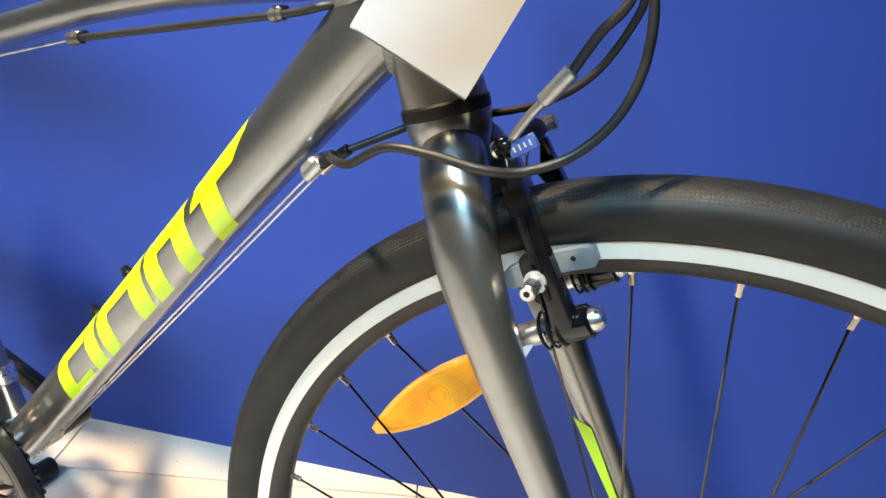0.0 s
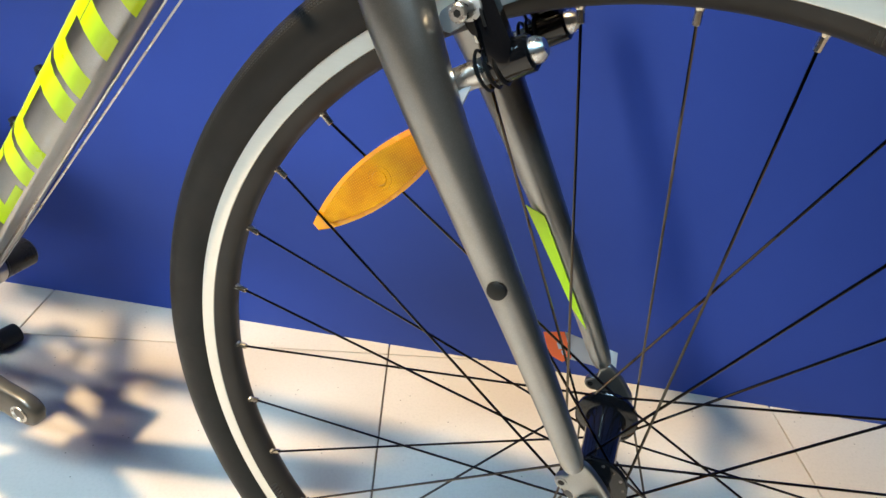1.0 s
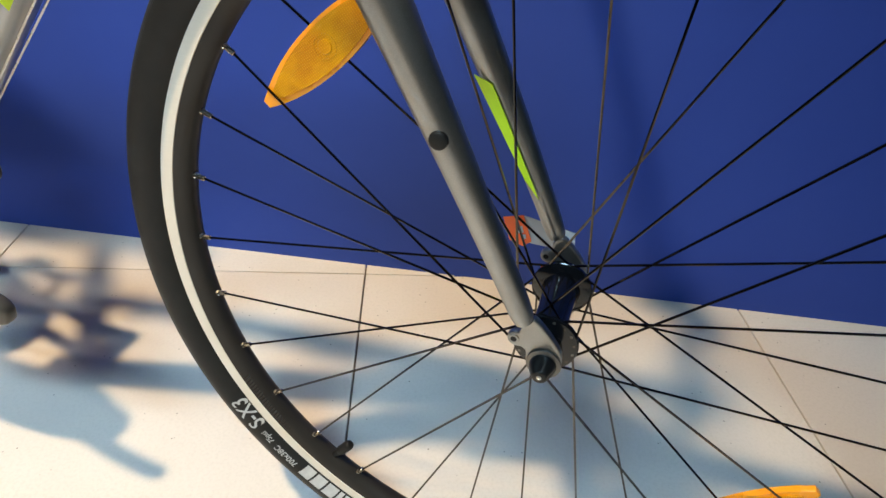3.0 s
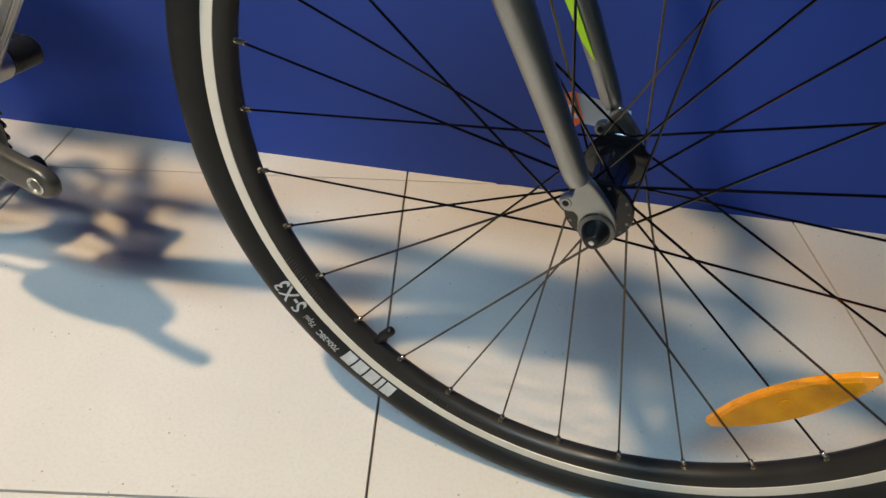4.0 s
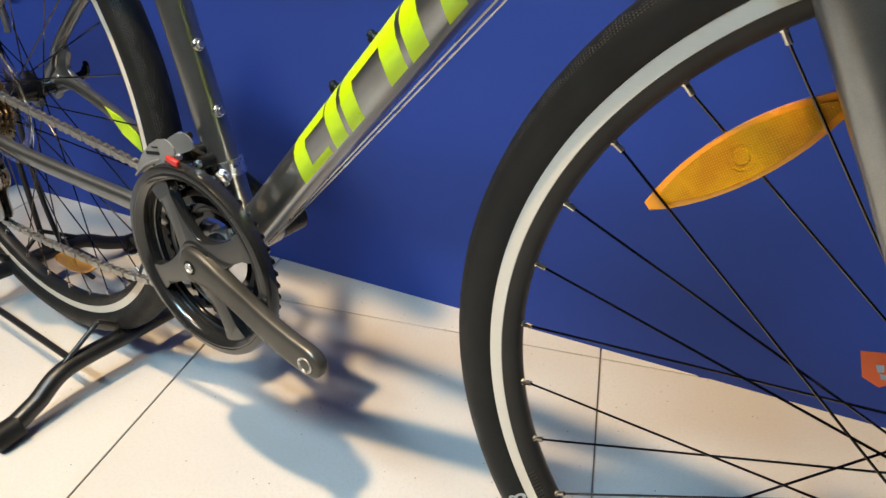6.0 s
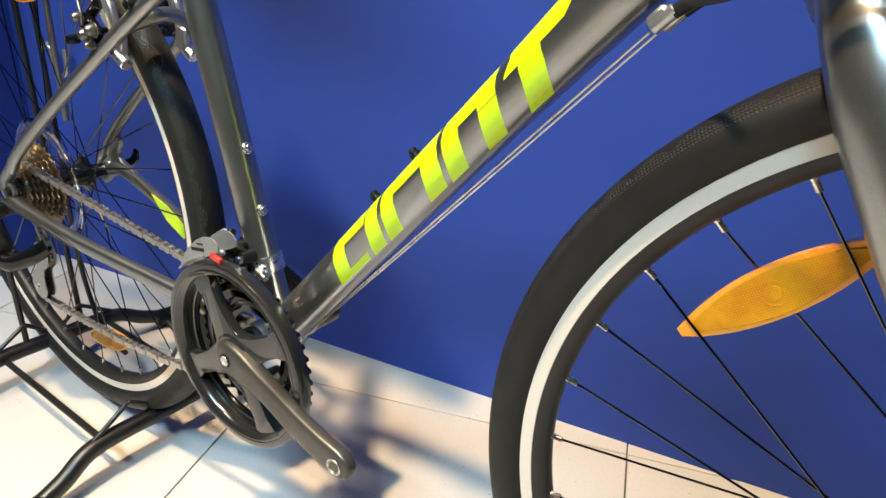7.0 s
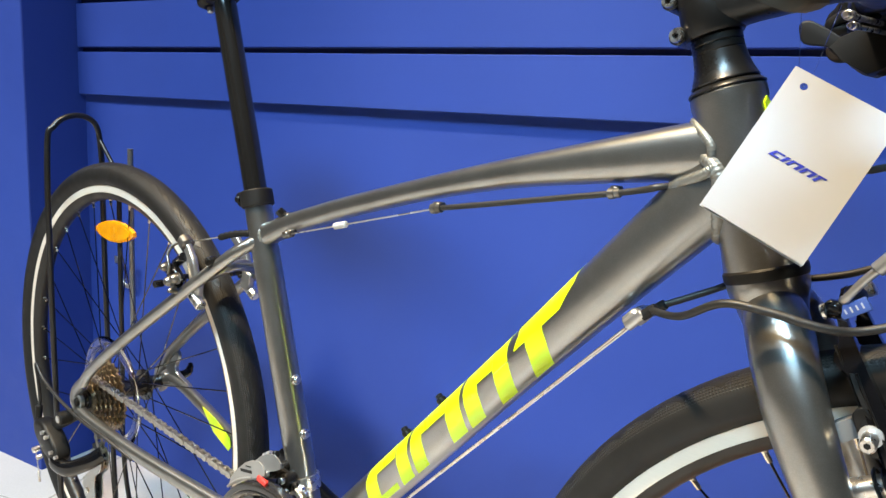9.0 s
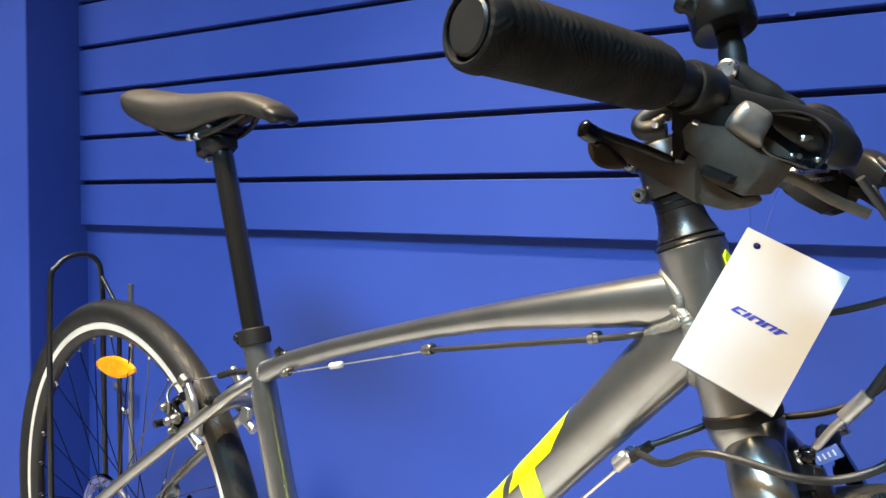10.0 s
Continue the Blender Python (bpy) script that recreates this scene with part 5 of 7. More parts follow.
def rim_brake(name, pivot, up, side_y, fork_dir, label):
    """Two long arms with pads, pivots and a cable noodle. pivot: middle between the bosses; up: the direction of the arms; fork_dir: away from the stays."""
    pivot, up, fd = Vector(pivot), Vector(up).normalized(), Vector(fork_dir).normalized()
    root = None
    for sgn in (-1, 1):
        bm = fresh()
        b = pivot + V(0, sgn * side_y, 0) + fd * 0.010
        top = b + up * 0.104 + V(0, -sgn * 0.012, 0) - fd * 0.004
        slab(bm, ARM, 0.0085, bevel=0.0016)
        lean_in(bm, sgn)
        rod(bm, b - fd * 0.012, b + fd * 0.011, 0.0098, 20)
        block(bm, top, (0.011, 0.010, 0.011), bevel=0.25)
        arm = part(name if root is None else "brake_arm", bm, GLOSS_BLACK, bike if root is None else root, label if root is None else "brake arm")
        root = root or arm
        # pressed slot, its shade painted by a proud black slab, with a raised lip
        bm = fresh()
        slab(bm, SLOT, 0.0092, bevel=0.0)
        lean_in(bm, sgn)
        part("slot", bm, MATT_BLACK, arm, "dark slab painted as the shade in a pressed slot")
        bm = fresh()
        sweep(bm, [V(x, -0.0046 if sgn < 0 else 0.0046, z) for x, z in SLOT_LIP], 0.0007, 6)
        lean_in(bm, sgn)
        part("lip", bm, SATIN_BLACK, arm, "raised edge of the slot")
        bm = fresh()
        rod(bm, b - fd * 0.034, b - fd * 0.011, 0.0072, 16)
        part("boss", bm, STEEL, root, "bright brake boss")
        bm = fresh()
        lathe(bm, [(0.0, 0.0180), (0.0045, 0.0175), (0.0068, 0.0140), (0.0070, 0.0110), (0.0, 0.0110)], b, fd, 20)
        part("pivot_bolt", bm, STEEL, root, "round-headed steel pivot bolt")
        bm = fresh()
        for q in (-0.008, -0.003, 0.002):
            lathe(bm, [(0.0104, q), (0.0116, q + 0.0012), (0.0104, q + 0.0024)], b - fd * 0.010, fd, 20)
        sweep(bm, smooth_path([b - fd * 0.012 + up * 0.010, b - fd * 0.013 + up * 0.030 - V(0, -sgn * 0.004, 0), b - fd * 0.010 + up * 0.045, b - fd * 0.009 + up * 0.085], 5), 0.0010, 6)
        part("spring", bm, SATIN_BLACK, root, "thin return spring")
        # pad block against the rim wall
        c = b + up * 0.0310
        pad_y = sgn * 0.0185
        tang = V(fd.x, 0, fd.z)
        bm = fresh()
        m = Matrix.Translation(V(c.x, pad_y, c.z) - fd * 0.0085)
        ang2 = math.atan2(tang.z, tang.x)
        out = []
        for k in range(21):
            t = -1 + 2 * k / 20
            out.append((t * 0.0285, 0.0068 - 0.0030 * t * t - (0.002 if abs(t) > 0.95 else 0)))
        out += [(x, -0.0057 - 0.0030 * (x / 0.0285) ** 2 + (0.003 if abs(x) > 0.027 else 0)) for x, z in reversed(out)]
        slab(bm, out, 0.0105, m @ Matrix.Rotation(-ang2, 4, "Y"), bevel=0.0012)
        part("brake_pad", bm, PAD_GREY, root, "grey rubber brake pad")
        bm = fresh()
        lathe(bm, [(0.0, 0.0056), (0.0016, 0.0056)], V(c.x, pad_y, c.z) + fd * 0.0075 + up * 0.0005, (0, sgn, 0), 12)
        part("pad_hole", bm, MATT_BLACK, root, "small dark hole in the pad")
        bm = fresh()
        q = V(c.x, pad_y, c.z) - fd * 0.0092
        rod(bm, q, q + V(0, sgn * 0.0470, 0), 0.0046, 18, 0.2)
        bolt = part("pad_bolt", bm, STEEL, root, "bright pad bolt")
        bm = fresh()
        lathe(bm, [(0.0042, 0.0285), (0.0062, 0.0285), (0.0066, 0.0292), (0.0064, 0.0308), (0.0042, 0.0315)], q, (0, sgn, 0), 22, closed=True)
        part("washer", bm, PALE_METAL, bolt, "pale dished washer")
        bm = fresh()
        lathe(bm, [(0.0, 0.0471), (0.0020, 0.0471)], q, (0, sgn, 0), 6)
        part("socket", bm, MATT_BLACK, bolt, "dark hex socket")
        bm = fresh()
        pebble(bm, HOLDER, 0.0040, Matrix.Translation((0, sgn * 0.0445, 0)), 0.0010, 4)
        holder = part("pad_holder", bm, SATIN_BLACK, root, "black slotted pad holder")
        # proud black plate for the shade inside the holder's slot
        bm = fresh()
        mid = V(0.98335, 0, 0.6462)
        pebble(bm, [(mid.x + (x - mid.x) * 0.55, mid.z + (z - mid.z) * 0.62) for x, z in HOLDER], 0.0044, Matrix.Translation((0, sgn * 0.0445, 0)), 0.0004, 4)
        part("slot", bm, MATT_BLACK, holder, "dark plate painted as the shade in the pad bolt's slot")
    return root, pivot + fd * 0.010 + up * 0.104


FORK_UP = V(-0.49, 0, 0.87).normalized()
FORK_FD = V(0.87, 0, 0.49).normalized()
brake, TOPF = rim_brake("front_brake", (0.9990, 0, 0.6175), FORK_UP, 0.041, FORK_FD, "black long-arm front rim brake")
near_top, far_top = TOPF + V(0, -0.027, 0), TOPF + V(0, 0.027, 0)
NOODLE_END = V(0.9845, -0.032, 0.7560)
bm = fresh()
sweep(bm, smooth_path([near_top + V(0, 0.002, 0.004), V(0.958, -0.031, 0.718), V(0.966, -0.032, 0.731), V(0.9735, -0.032, 0.7410)], 6), 0.0026, 12)
part("noodle", bm, ALLOY, brake, "bare metal cable noodle")
bm = fresh()
rod(bm, V(0.9715, -0.032, 0.7385), NOODLE_END, 0.0046, 16)
part("ferrule", bm, ALLOY, brake, "silver noodle sleeve")
bm = fresh()
sweep(bm, smooth_path([near_top + V(0.002, 0.008, 0.001), TOPF + V(0.004, 0.000, 0.002), far_top + V(0, -0.006, 0.000)], 6), [0.0030 + 0.0035 * min(1, k / 8) for k in range(13)], 14, up=(0, 0, 1))
part("boot", bm, MATT_BLACK, brake, "black rubber cable boot")
bm = fresh()
rod(bm, far_top - FORK_FD * 0.002, far_top + FORK_FD * 0.012, 0.0050, 8)
part("cable_bolt", bm, STEEL, brake, "bright cable clamp bolt")
bm = fresh()
rod(bm, near_top - FORK_FD * 0.012, near_top - FORK_FD * 0.004, 0.0050, 14)
part("hinge_pin", bm, STEEL, brake)
bm = fresh()
block(bm, near_top + V(0.007, -0.004, 0.001), (0.017, 0.003, 0.0085), Matrix.Rotation(radians(-35), 3, "Y"), 0.15)
part("label_strip", bm, BLUE_LABEL, brake, "blue paper label with unreadable marks")
bm = fresh()
for k in range(4):
    block(bm, near_top + V(0.0030 + k * 0.0027, -0.0058, -0.0018 + k * 0.0019), (0.0009, 0.0006, 0.0030 + 0.0006 * (k % 2)), Matrix.Rotation(radians(-35), 3, "Y"), 0.05)
part("label_marks", bm, CARD, brake)
bm = fresh()
sweep(bm, smooth_path([far_top + V(0, 0.004, -0.002), far_top + V(-0.006, 0.006, -0.020), far_top + V(-0.004, 0.006, -0.040)], 6), 0.0008, 6)
part("cable_tail", bm, WIRE, brake, "bare steel cable tail")
bm = fresh()
block(bm, V(0.983, -0.046, 0.600), (0.006, 0.002, 0.016), Matrix.Rotation(radians(20), 3, "Y"), 0.2)
part("thread_tag", bm, CARD, brake, "scrap of white thread")

rbrake = None
for sgn in (-1, 1):
    bm = fresh()
    sweep(bm, smooth_path([V(0.240, sgn * 0.035, 0.648), V(0.250, sgn * 0.0365, 0.638), V(0.262, sgn * 0.038, 0.622), V(0.268, sgn * 0.0385, 0.600), V(0.270, sgn * 0.0385, 0.578)], 5), [(0.0040, 0.0062)] * 9 + [(0.0045, 0.0078)] * 12, 16, power=4.0)
    block(bm, V(0.270, sgn * 0.037, 0.590), (0.018, 0.009, 0.026), Matrix.Rotation(radians(12), 3, "Y"), 0.2)
    arm = part("rear_brake" if rbrake is None else "brake_arm", bm, ALLOY, bike if rbrake is None else rbrake, "rear rim brake with silver arms" if rbrake is None else "silver brake arm")
    rbrake = rbrake or arm
    bm = fresh()
    rod(bm, V(0.258, sgn * 0.040, 0.586), V(0.284, sgn * 0.040, 0.570), 0.0070, 16)
    part("boss", bm, STEEL, rbrake, "bright brake boss")
    bm = fresh()
    slab(bm, [(-0.030, -0.0040), (-0.026, -0.0065), (0.026, -0.0065), (0.030, -0.0040), (0.030, 0.0030), (0.024, 0.0060), (-0.024, 0.0060), (-0.030, 0.0030)], 0.0100, Matrix.Translation((0.236, sgn * 0.0185, 0.594)) @ Matrix.Rotation(radians(46), 4, "Y"), bevel=0.0012)
    part("brake_pad", bm, PAD_GREY, rbrake, "grey rubber brake pad")
    bm = fresh()
    rod(bm, V(0.236, sgn * 0.022, 0.597), V(0.236, sgn * 0.050, 0.601), 0.0036, 12)
    block(bm, V(0.238, sgn * 0.047, 0.602), (0.030, 0.012, 0.020), Matrix.Rotation(radians(40), 3, "Y"), 0.25)
    rod(bm, V(0.213, sgn * 0.050, 0.588), V(0.213, sgn * 0.062, 0.588), 0.0050, 8)
    rod(bm, V(0.228, sgn * 0.040, 0.615), V(0.252, sgn * 0.044, 0.628), 0.0062, 14)
    part("pad_holder", bm, GLOSS_BLACK, rbrake, "black pad holder with washers")
    for q, r in ((V(0.2270, sgn * 0.052, 0.612), 0.0055), (V(0.2520, sgn * 0.053, 0.602), 0.0062), (V(0.2380, sgn * 0.053, 0.596), 0.0066), (V(0.2460, sgn * 0.053, 0.586), 0.0040)):
        bm = fresh()
        lathe(bm, [(0.0, 0.012), (r * 0.55, 0.0118), (r * 0.8, 0.010), (r, 0.007), (r, 0.004), (r * 1.25, 0.0036), (r * 1.25, 0.002), (0, 0.002)], q - V(0, sgn * 0.003, 0), (0, sgn, 0), 16)
        part("bolt", bm, DARK_ALLOY, rbrake, "dark metal brake bolt")
bm = fresh()
rod(bm, V(0.236, -0.036, 0.648), V(0.251, -0.036, 0.641), 0.0085, 18, 0.3)
part("noodle_head", bm, DARK_ALLOY, rbrake, "dark metal noodle cradle")
bm = fresh()
sweep(bm, smooth_path([V(0.241, -0.040, 0.645), V(0.234, -0.048, 0.640), V(0.234, -0.055, 0.629), V(0.242, -0.058, 0.616), V(0.240, -0.058, 0.606)], 8), 0.0019, 10)
part("noodle", bm, DARK_ALLOY, rbrake, "bare metal cable noodle")
bm = fresh()
sweep(bm, smooth_path([V(0.342, -0.012, 0.668), V(0.318, -0.018, 0.664), V(0.296, -0.022, 0.657)], 6), [0.0035 + 0.0010 * (k % 2) for k in range(13)], 10)
part("boot", bm, MATT_BLACK, rbrake, "ribbed black rubber boot")
bm = fresh()
sweep(bm, smooth_path([V(0.298, -0.022, 0.658), V(0.270, -0.028, 0.651), V(0.246, -0.034, 0.645)], 6), 0.0009, 6)
part("inner_cable", bm, WIRE, rbrake, "bare steel brake cable")

# -- cables and stops on the frame
def stop(parent, p, d, r=0.0048, length=0.012, material=None, name="cable_stop", label="small metal cable stop"):
    d = Vector(d).normalized()
    bm = fresh()
    p = Vector(p)
    lathe(bm, [(0.0, 0), (r * 0.7, 0), (r, 0.0012), (r, length * 0.55), (r * 0.86, length * 0.6), (r * 0.86, length), (0, length)], p - d * length / 2, d, 16)
    block(bm, p + V(0, 0.004, 0.003), (length * 0.7, 0.010, 0.005), bevel=0.2)
    return part(name, bm, material or DARK_ALLOY, parent, label)


TTS = [V(0.418, -0.016, 0.678), V(0.627, -0.016, 0.7325), V(0.797, -0.016, 0.7645)]
d1, d2 = TTS[1] - TTS[0], TTS[2] - TTS[1]
stop(top_tube, TTS[0], d1, 0.0044, 0.014), stop(top_tube, TTS[1], d2), stop(top_tube, TTS[2], d2, 0.0042, 0.010)
bm = fresh()
sweep(bm, [TTS[0], TTS[1]], 0.0008, 8)
part("brake_cable", bm, WIRE, bike, "bare steel brake cable under the top tube")
bm = fresh()
rod(bm, TTS[0].lerp(TTS[1], 0.36), TTS[0].lerp(TTS[1], 0.44), 0.0036, 12)
part("cable_donut", bm, plain("clear_rubber", (0.55, 0.55, 0.54), 0.4), bike, "pale rubber cable sleeve")
bm = fresh()
sweep(bm, smooth_path([TTS[1] + d2 * 0.02, TTS[2], V(0.835, -0.018, 0.7735), V(0.858, 0.030, 0.778), V(0.90, 0.045, 0.786), V(0.96, 0.045, 0.797), V(1.010, 0.035, 0.825), V(1.005, 0.035, 0.870), V(0.975, 0.07, 0.905)], 8), 0.0026, 10)
part("brake_housing", bm, HOUSING, bike, "black brake cable housing")
bm = fresh()
rod(bm, V(0.3985, -0.004, 0.694), V(0.392, -0.010, 0.702), 0.0052, 12)
block(bm, V(0.402, -0.004, 0.695), (0.014, 0.012, 0.010), bevel=0.25)
part("cable_guide", bm, SATIN_BLACK, bike, "small black cable guide")
DTS = V(0.8265, -0.010, 0.6730)
bm = fresh()
block(bm, DTS + V(-0.004, 0.0, 0.001), (0.015, 0.024, 0.009), Matrix.Rotation(radians(-49), 3, "Y"), 0.25)
for y in (-0.009, 0.009):
    rod(bm, DTS + V(-0.0065, y, -0.0060), DTS + V(0.005, y, 0.0065), 0.0044, 14)
dstop = part("shift_cable_stop", bm, ALLOY, bike, "grey metal double cable stop under the down tube")
for y in (-0.009, 0.009):
    bm = fresh()
    rod(bm, DTS + V(0.004, y, 0.004), DTS + V(0.014, y, 0.0125), 0.0040, 12)
    part("ferrule", bm, MATT_BLACK, dstop)
    bm = fresh()
    sweep(bm, [DTS + V(-0.008, y, -0.008), V(0.484, y * 0.4 - 0.004, 0.3005)], 0.0009, 8)
    part("shift_cable", bm, WIRE, bike, "bare steel shift cable")
bm = fresh()
sweep(bm, smooth_path([DTS + V(0.010, -0.009, 0.010), V(0.868, -0.050, 0.691), V(0.896, -0.060, 0.7075), V(0.923, -0.060, 0.7080), V(0.951, -0.058, 0.7045), V(0.970, -0.048, 0.7045), V(0.993, -0.040, 0.7155), V(1.011, -0.034, 0.737), V(1.019, -0.03, 0.765), V(1.016, -0.03, 0.800), V(0.998, -0.035, 0.850), V(0.978, -0.055, 0.885)], 8), 0.0027, 12)
part("shift_housing", bm, HOUSING, bike, "black shift cable housing looping past the fork crown")
bm = fresh()
sweep(bm, smooth_path([DTS + V(0.010, 0.009, 0.010), V(0.866, 0.014, 0.698), V(0.886, 0.030, 0.7085), V(0.910, 0.034, 0.712), V(0.954, 0.03, 0.726), V(0.982, 0.03, 0.745), V(1.000, 0.03, 0.773), V(1.006, 0.03, 0.800), V(0.990, 0.04, 0.850), V(0.972, 0.06, 0.885)], 8), 0.0025, 12)
part("shift_housing", bm, HOUSING, bike, "black shift cable housing behind the head tube")
bm = fresh()
sweep(bm, smooth_path([NOODLE_END - V(0.001, 0, 0.002), V(0.995, -0.031, 0.775), V(1.008, -0.03, 0.795), V(1.010, -0.02, 0.840), V(0.985, 0.03, 0.890)], 8), 0.0027, 12)
part("brake_housing", bm, HOUSING, bike, "black front brake cable housing")

# -- seat
bm = fresh()
lathe(bm, [(0.0150, -0.010), (0.0180, -0.010), (0.0195, -0.0085), (0.0195, 0.0085), (0.0180, 0.010), (0.0137, 0.010)], SEAT_TOP + SEAT_DIR * 0.009, SEAT_DIR, 36, closed=True)
block(bm, SEAT_TOP + SEAT_DIR * 0.009 + V(-0.021, 0, -0.003), (0.010, 0.022, 0.017), Matrix.Rotation(radians(-16), 3, "Y"), 0.2)
collar = part("seat_collar", bm, MATT_BLACK, bike, "black seat clamp collar")
bm = fresh()
rod(bm, SEAT_TOP + SEAT_DIR * 0.009 + V(-0.022, -0.0135, -0.003), SEAT_TOP + SEAT_DIR * 0.009 + V(-0.022, 0.0135, -0.003), 0.0042, 12)
part("clamp_bolt", bm, SATIN_BLACK, collar)
bm = fresh()
lathe(bm, [(0.0, 0.0), (0.0136, 0.0), (0.0136, 0.240), (0.0130, 0.246), (0.0, 0.248)], SEAT_TOP, SEAT_DIR, 36)
part("seat_post", bm, plain("seat_post_black", (0.008, 0.008, 0.008), 0.13, vary=0.1, relief=0.0, gloss=0.9), bike, "glossy black seat post")
bm = fresh()
block(bm, V(0.2640, 0, 0.9490), (0.040, 0.040, 0.026), Matrix.Rotation(radians(-4), 3, "Y"), 0.3)
block(bm, V(0.2560, 0, 0.9640), (0.050, 0.052, 0.012), Matrix.Rotation(radians(-4), 3, "Y"), 0.3)
sweep(bm, smooth_path([V(0.2420, 0, 0.9560), V(0.2330, 0, 0.9460), V(0.2380, 0, 0.9330)], 5), [(0.0130, 0.0150)] * 5 + [(0.0120, 0.0130)] * 4 + [(0.0095, 0.0100), (0.0060, 0.0070)], 16)
clamp = part("seat_clamp", bm, MATT_BLACK, bike, "black saddle clamp")
for q, d, r in ((V(0.2310, -0.0225, 0.9560), V(0.0080, 0, 0.0004), 0.0050), (V(0.2480, -0.0225, 0.9565), V(0.0080, 0, 0.0004), 0.0048), (V(0.2410, 0, 0.9330), V(0.0012, 0, -0.0075), 0.0042)):
    bm = fresh()
    rod(bm, q, q + d, r, 14, 0.25)
    part("bolt", bm, ALLOY, clamp, "bright clamp bolt")


def saddle_shell(stations):
    """Rings across the saddle: (along, half width, top, lower edge of the skirt)."""
    bm = fresh()
    line = smooth_path([(q[0], q[1], q[2]) for q in stations], 3)
    low = smooth_path([(q[3], 0, 0) for q in stations], 3)
    rings = []
    for q, lo in zip(line, low):
        high = q.z - lo.x
        ring = []
        for k in range(36):
            th = 2 * math.pi * k / 36
            c, sn = math.cos(th), math.sin(th)
            if sn >= 0:
                y, z = abs(c) ** 0.75 * q.y, q.z - 0.42 * high * (1 - abs(sn) ** 0.9)
            else:
                y, z = abs(c) ** 0.5 * q.y * (1 - 0.07 * abs(sn)), q.z - 0.42 * high - 0.58 * high * abs(sn) ** 0.8
                z += 0.4 * high * max(0.0, 1 - abs(c) * 2.2)
            ring.append(bm.verts.new((q.x, math.copysign(y, c), z)))
        rings.append(ring)
    for r0, r1 in zip(rings, rings[1:]):
        for k in range(36):
            bm.faces.new((r0[k], r0[(k + 1) % 36], r1[(k + 1) % 36], r1[k]))
    bm.faces.new(rings[0]), bm.faces.new(rings[-1][::-1])
    return bm


SADDLE = [(0.1110, 0.022, 1.0170, 1.0050), (0.1150, 0.041, 1.0220, 0.9955), (0.1260, 0.058, 1.0262, 0.9850), (0.1480, 0.068, 1.0265, 0.9760), (0.1800, 0.064, 1.0200, 0.9660), (0.2070, 0.054, 1.0160, 0.9595), (0.2350, 0.045, 1.0135, 0.9595), (0.2700, 0.037, 1.0115, 0.9670), (0.3000, 0.031, 1.0100, 0.9730),
          (0.3300, 0.027, 1.0065, 0.9765), (0.3500, 0.0250, 1.0015, 0.9745), (0.3730, 0.0230, 0.9935, 0.9680), (0.3850, 0.0215, 0.9880, 0.9650), (0.3900, 0.0160, 0.9820, 0.9680)]
saddle = part("saddle", saddle_shell(SADDLE), SADDLE_SKIN, bike, "dark grey-brown padded saddle", sharp=70)
part("nose_cap", saddle_shell([(0.3825, 0.0200, 0.9850, 0.9660), (0.3840, 0.0222, 0.9862, 0.9638), (0.3920, 0.0212, 0.9825, 0.9625), (0.3985, 0.0175, 0.9780, 0.9635), (0.4020, 0.0085, 0.9730, 0.9670)]), MATT_BLACK, saddle, "black nose cap", sharp=70)
bm = fresh()
lathe(bm, [(0.0, 0.0008), (0.0022, 0.0005), (0.0028, 0.0)], V(0.3830, -0.0222, 0.9800), (0.35, -0.9, 0.3), 12)
part("rivet", bm, MATT_BLACK, saddle, "black nose rivet")
for sgn in (-1, 1):
    bm = fresh()
    sweep(bm, smooth_path([V(0.1500, sgn * 0.046, 0.9900), V(0.1720, sgn * 0.038, 0.9740), V(0.1920, sgn * 0.028, 0.9620), V(0.2120, sgn * 0.0225, 0.9560), V(0.2620, sgn * 0.0225, 0.9575), V(0.2980, sgn * 0.019, 0.9650), V(0.3340, sgn * 0.010, 0.9800)], 6), 0.0036, 10)
    part("rail", bm, SATIN_BLACK, saddle, "black steel saddle rail")

# -- headset, spacers, stem, bars
bm = fresh()
lathe(bm, [(0.0200, -0.0005), (0.0254, -0.0005), (0.0257, 0.0003), (0.0254, 0.0010), (0.0228, 0.0034), (0.0200, 0.0040)], HEAD_TOP, STEER, 44, closed=True)
part("headset_ring", bm, SATIN_BLACK, bike, "thin metal ring under the headset cover")
bm = fresh()
lathe(bm, [(0.0, 0.003), (0.0222, 0.0046), (0.0226, 0.0056), (0.0216, 0.0075), (0.0198, 0.0120), (0.0182, 0.0180), (0.0175, 0.0235), (0.0172, 0.026), (0.0, 0.026)], HEAD_TOP, STEER, 44)
part("upper_headset", bm, HEADSET_BLACK, bike, "flared black headset cover")
for k in range(2):
    bm = fresh()
    lathe(bm, [(0.0, 0.0264 + k * 0.0056), (0.0166, 0.0264 + k * 0.0056), (0.0171, 0.0270 + k * 0.0056), (0.0171, 0.0310 + k * 0.0056), (0.0166, 0.0316 + k * 0.0056), (0.0, 0.0316 + k * 0.0056)], HEAD_TOP, STEER, 40)
    part("spacer", bm, HEADSET_BLACK, bike, "black headset spacer")
ST = HEAD_TOP + STEER * 0.058
BAR = V(0.945, 0, 0.915)
bm = fresh()
lathe(bm, [(0.0, -0.0200), (0.0190, -0.0200), (0.0205, -0.0180), (0.0205, 0.0180), (0.0190, 0.0200), (0, 0.0200)], ST, STEER, 40)
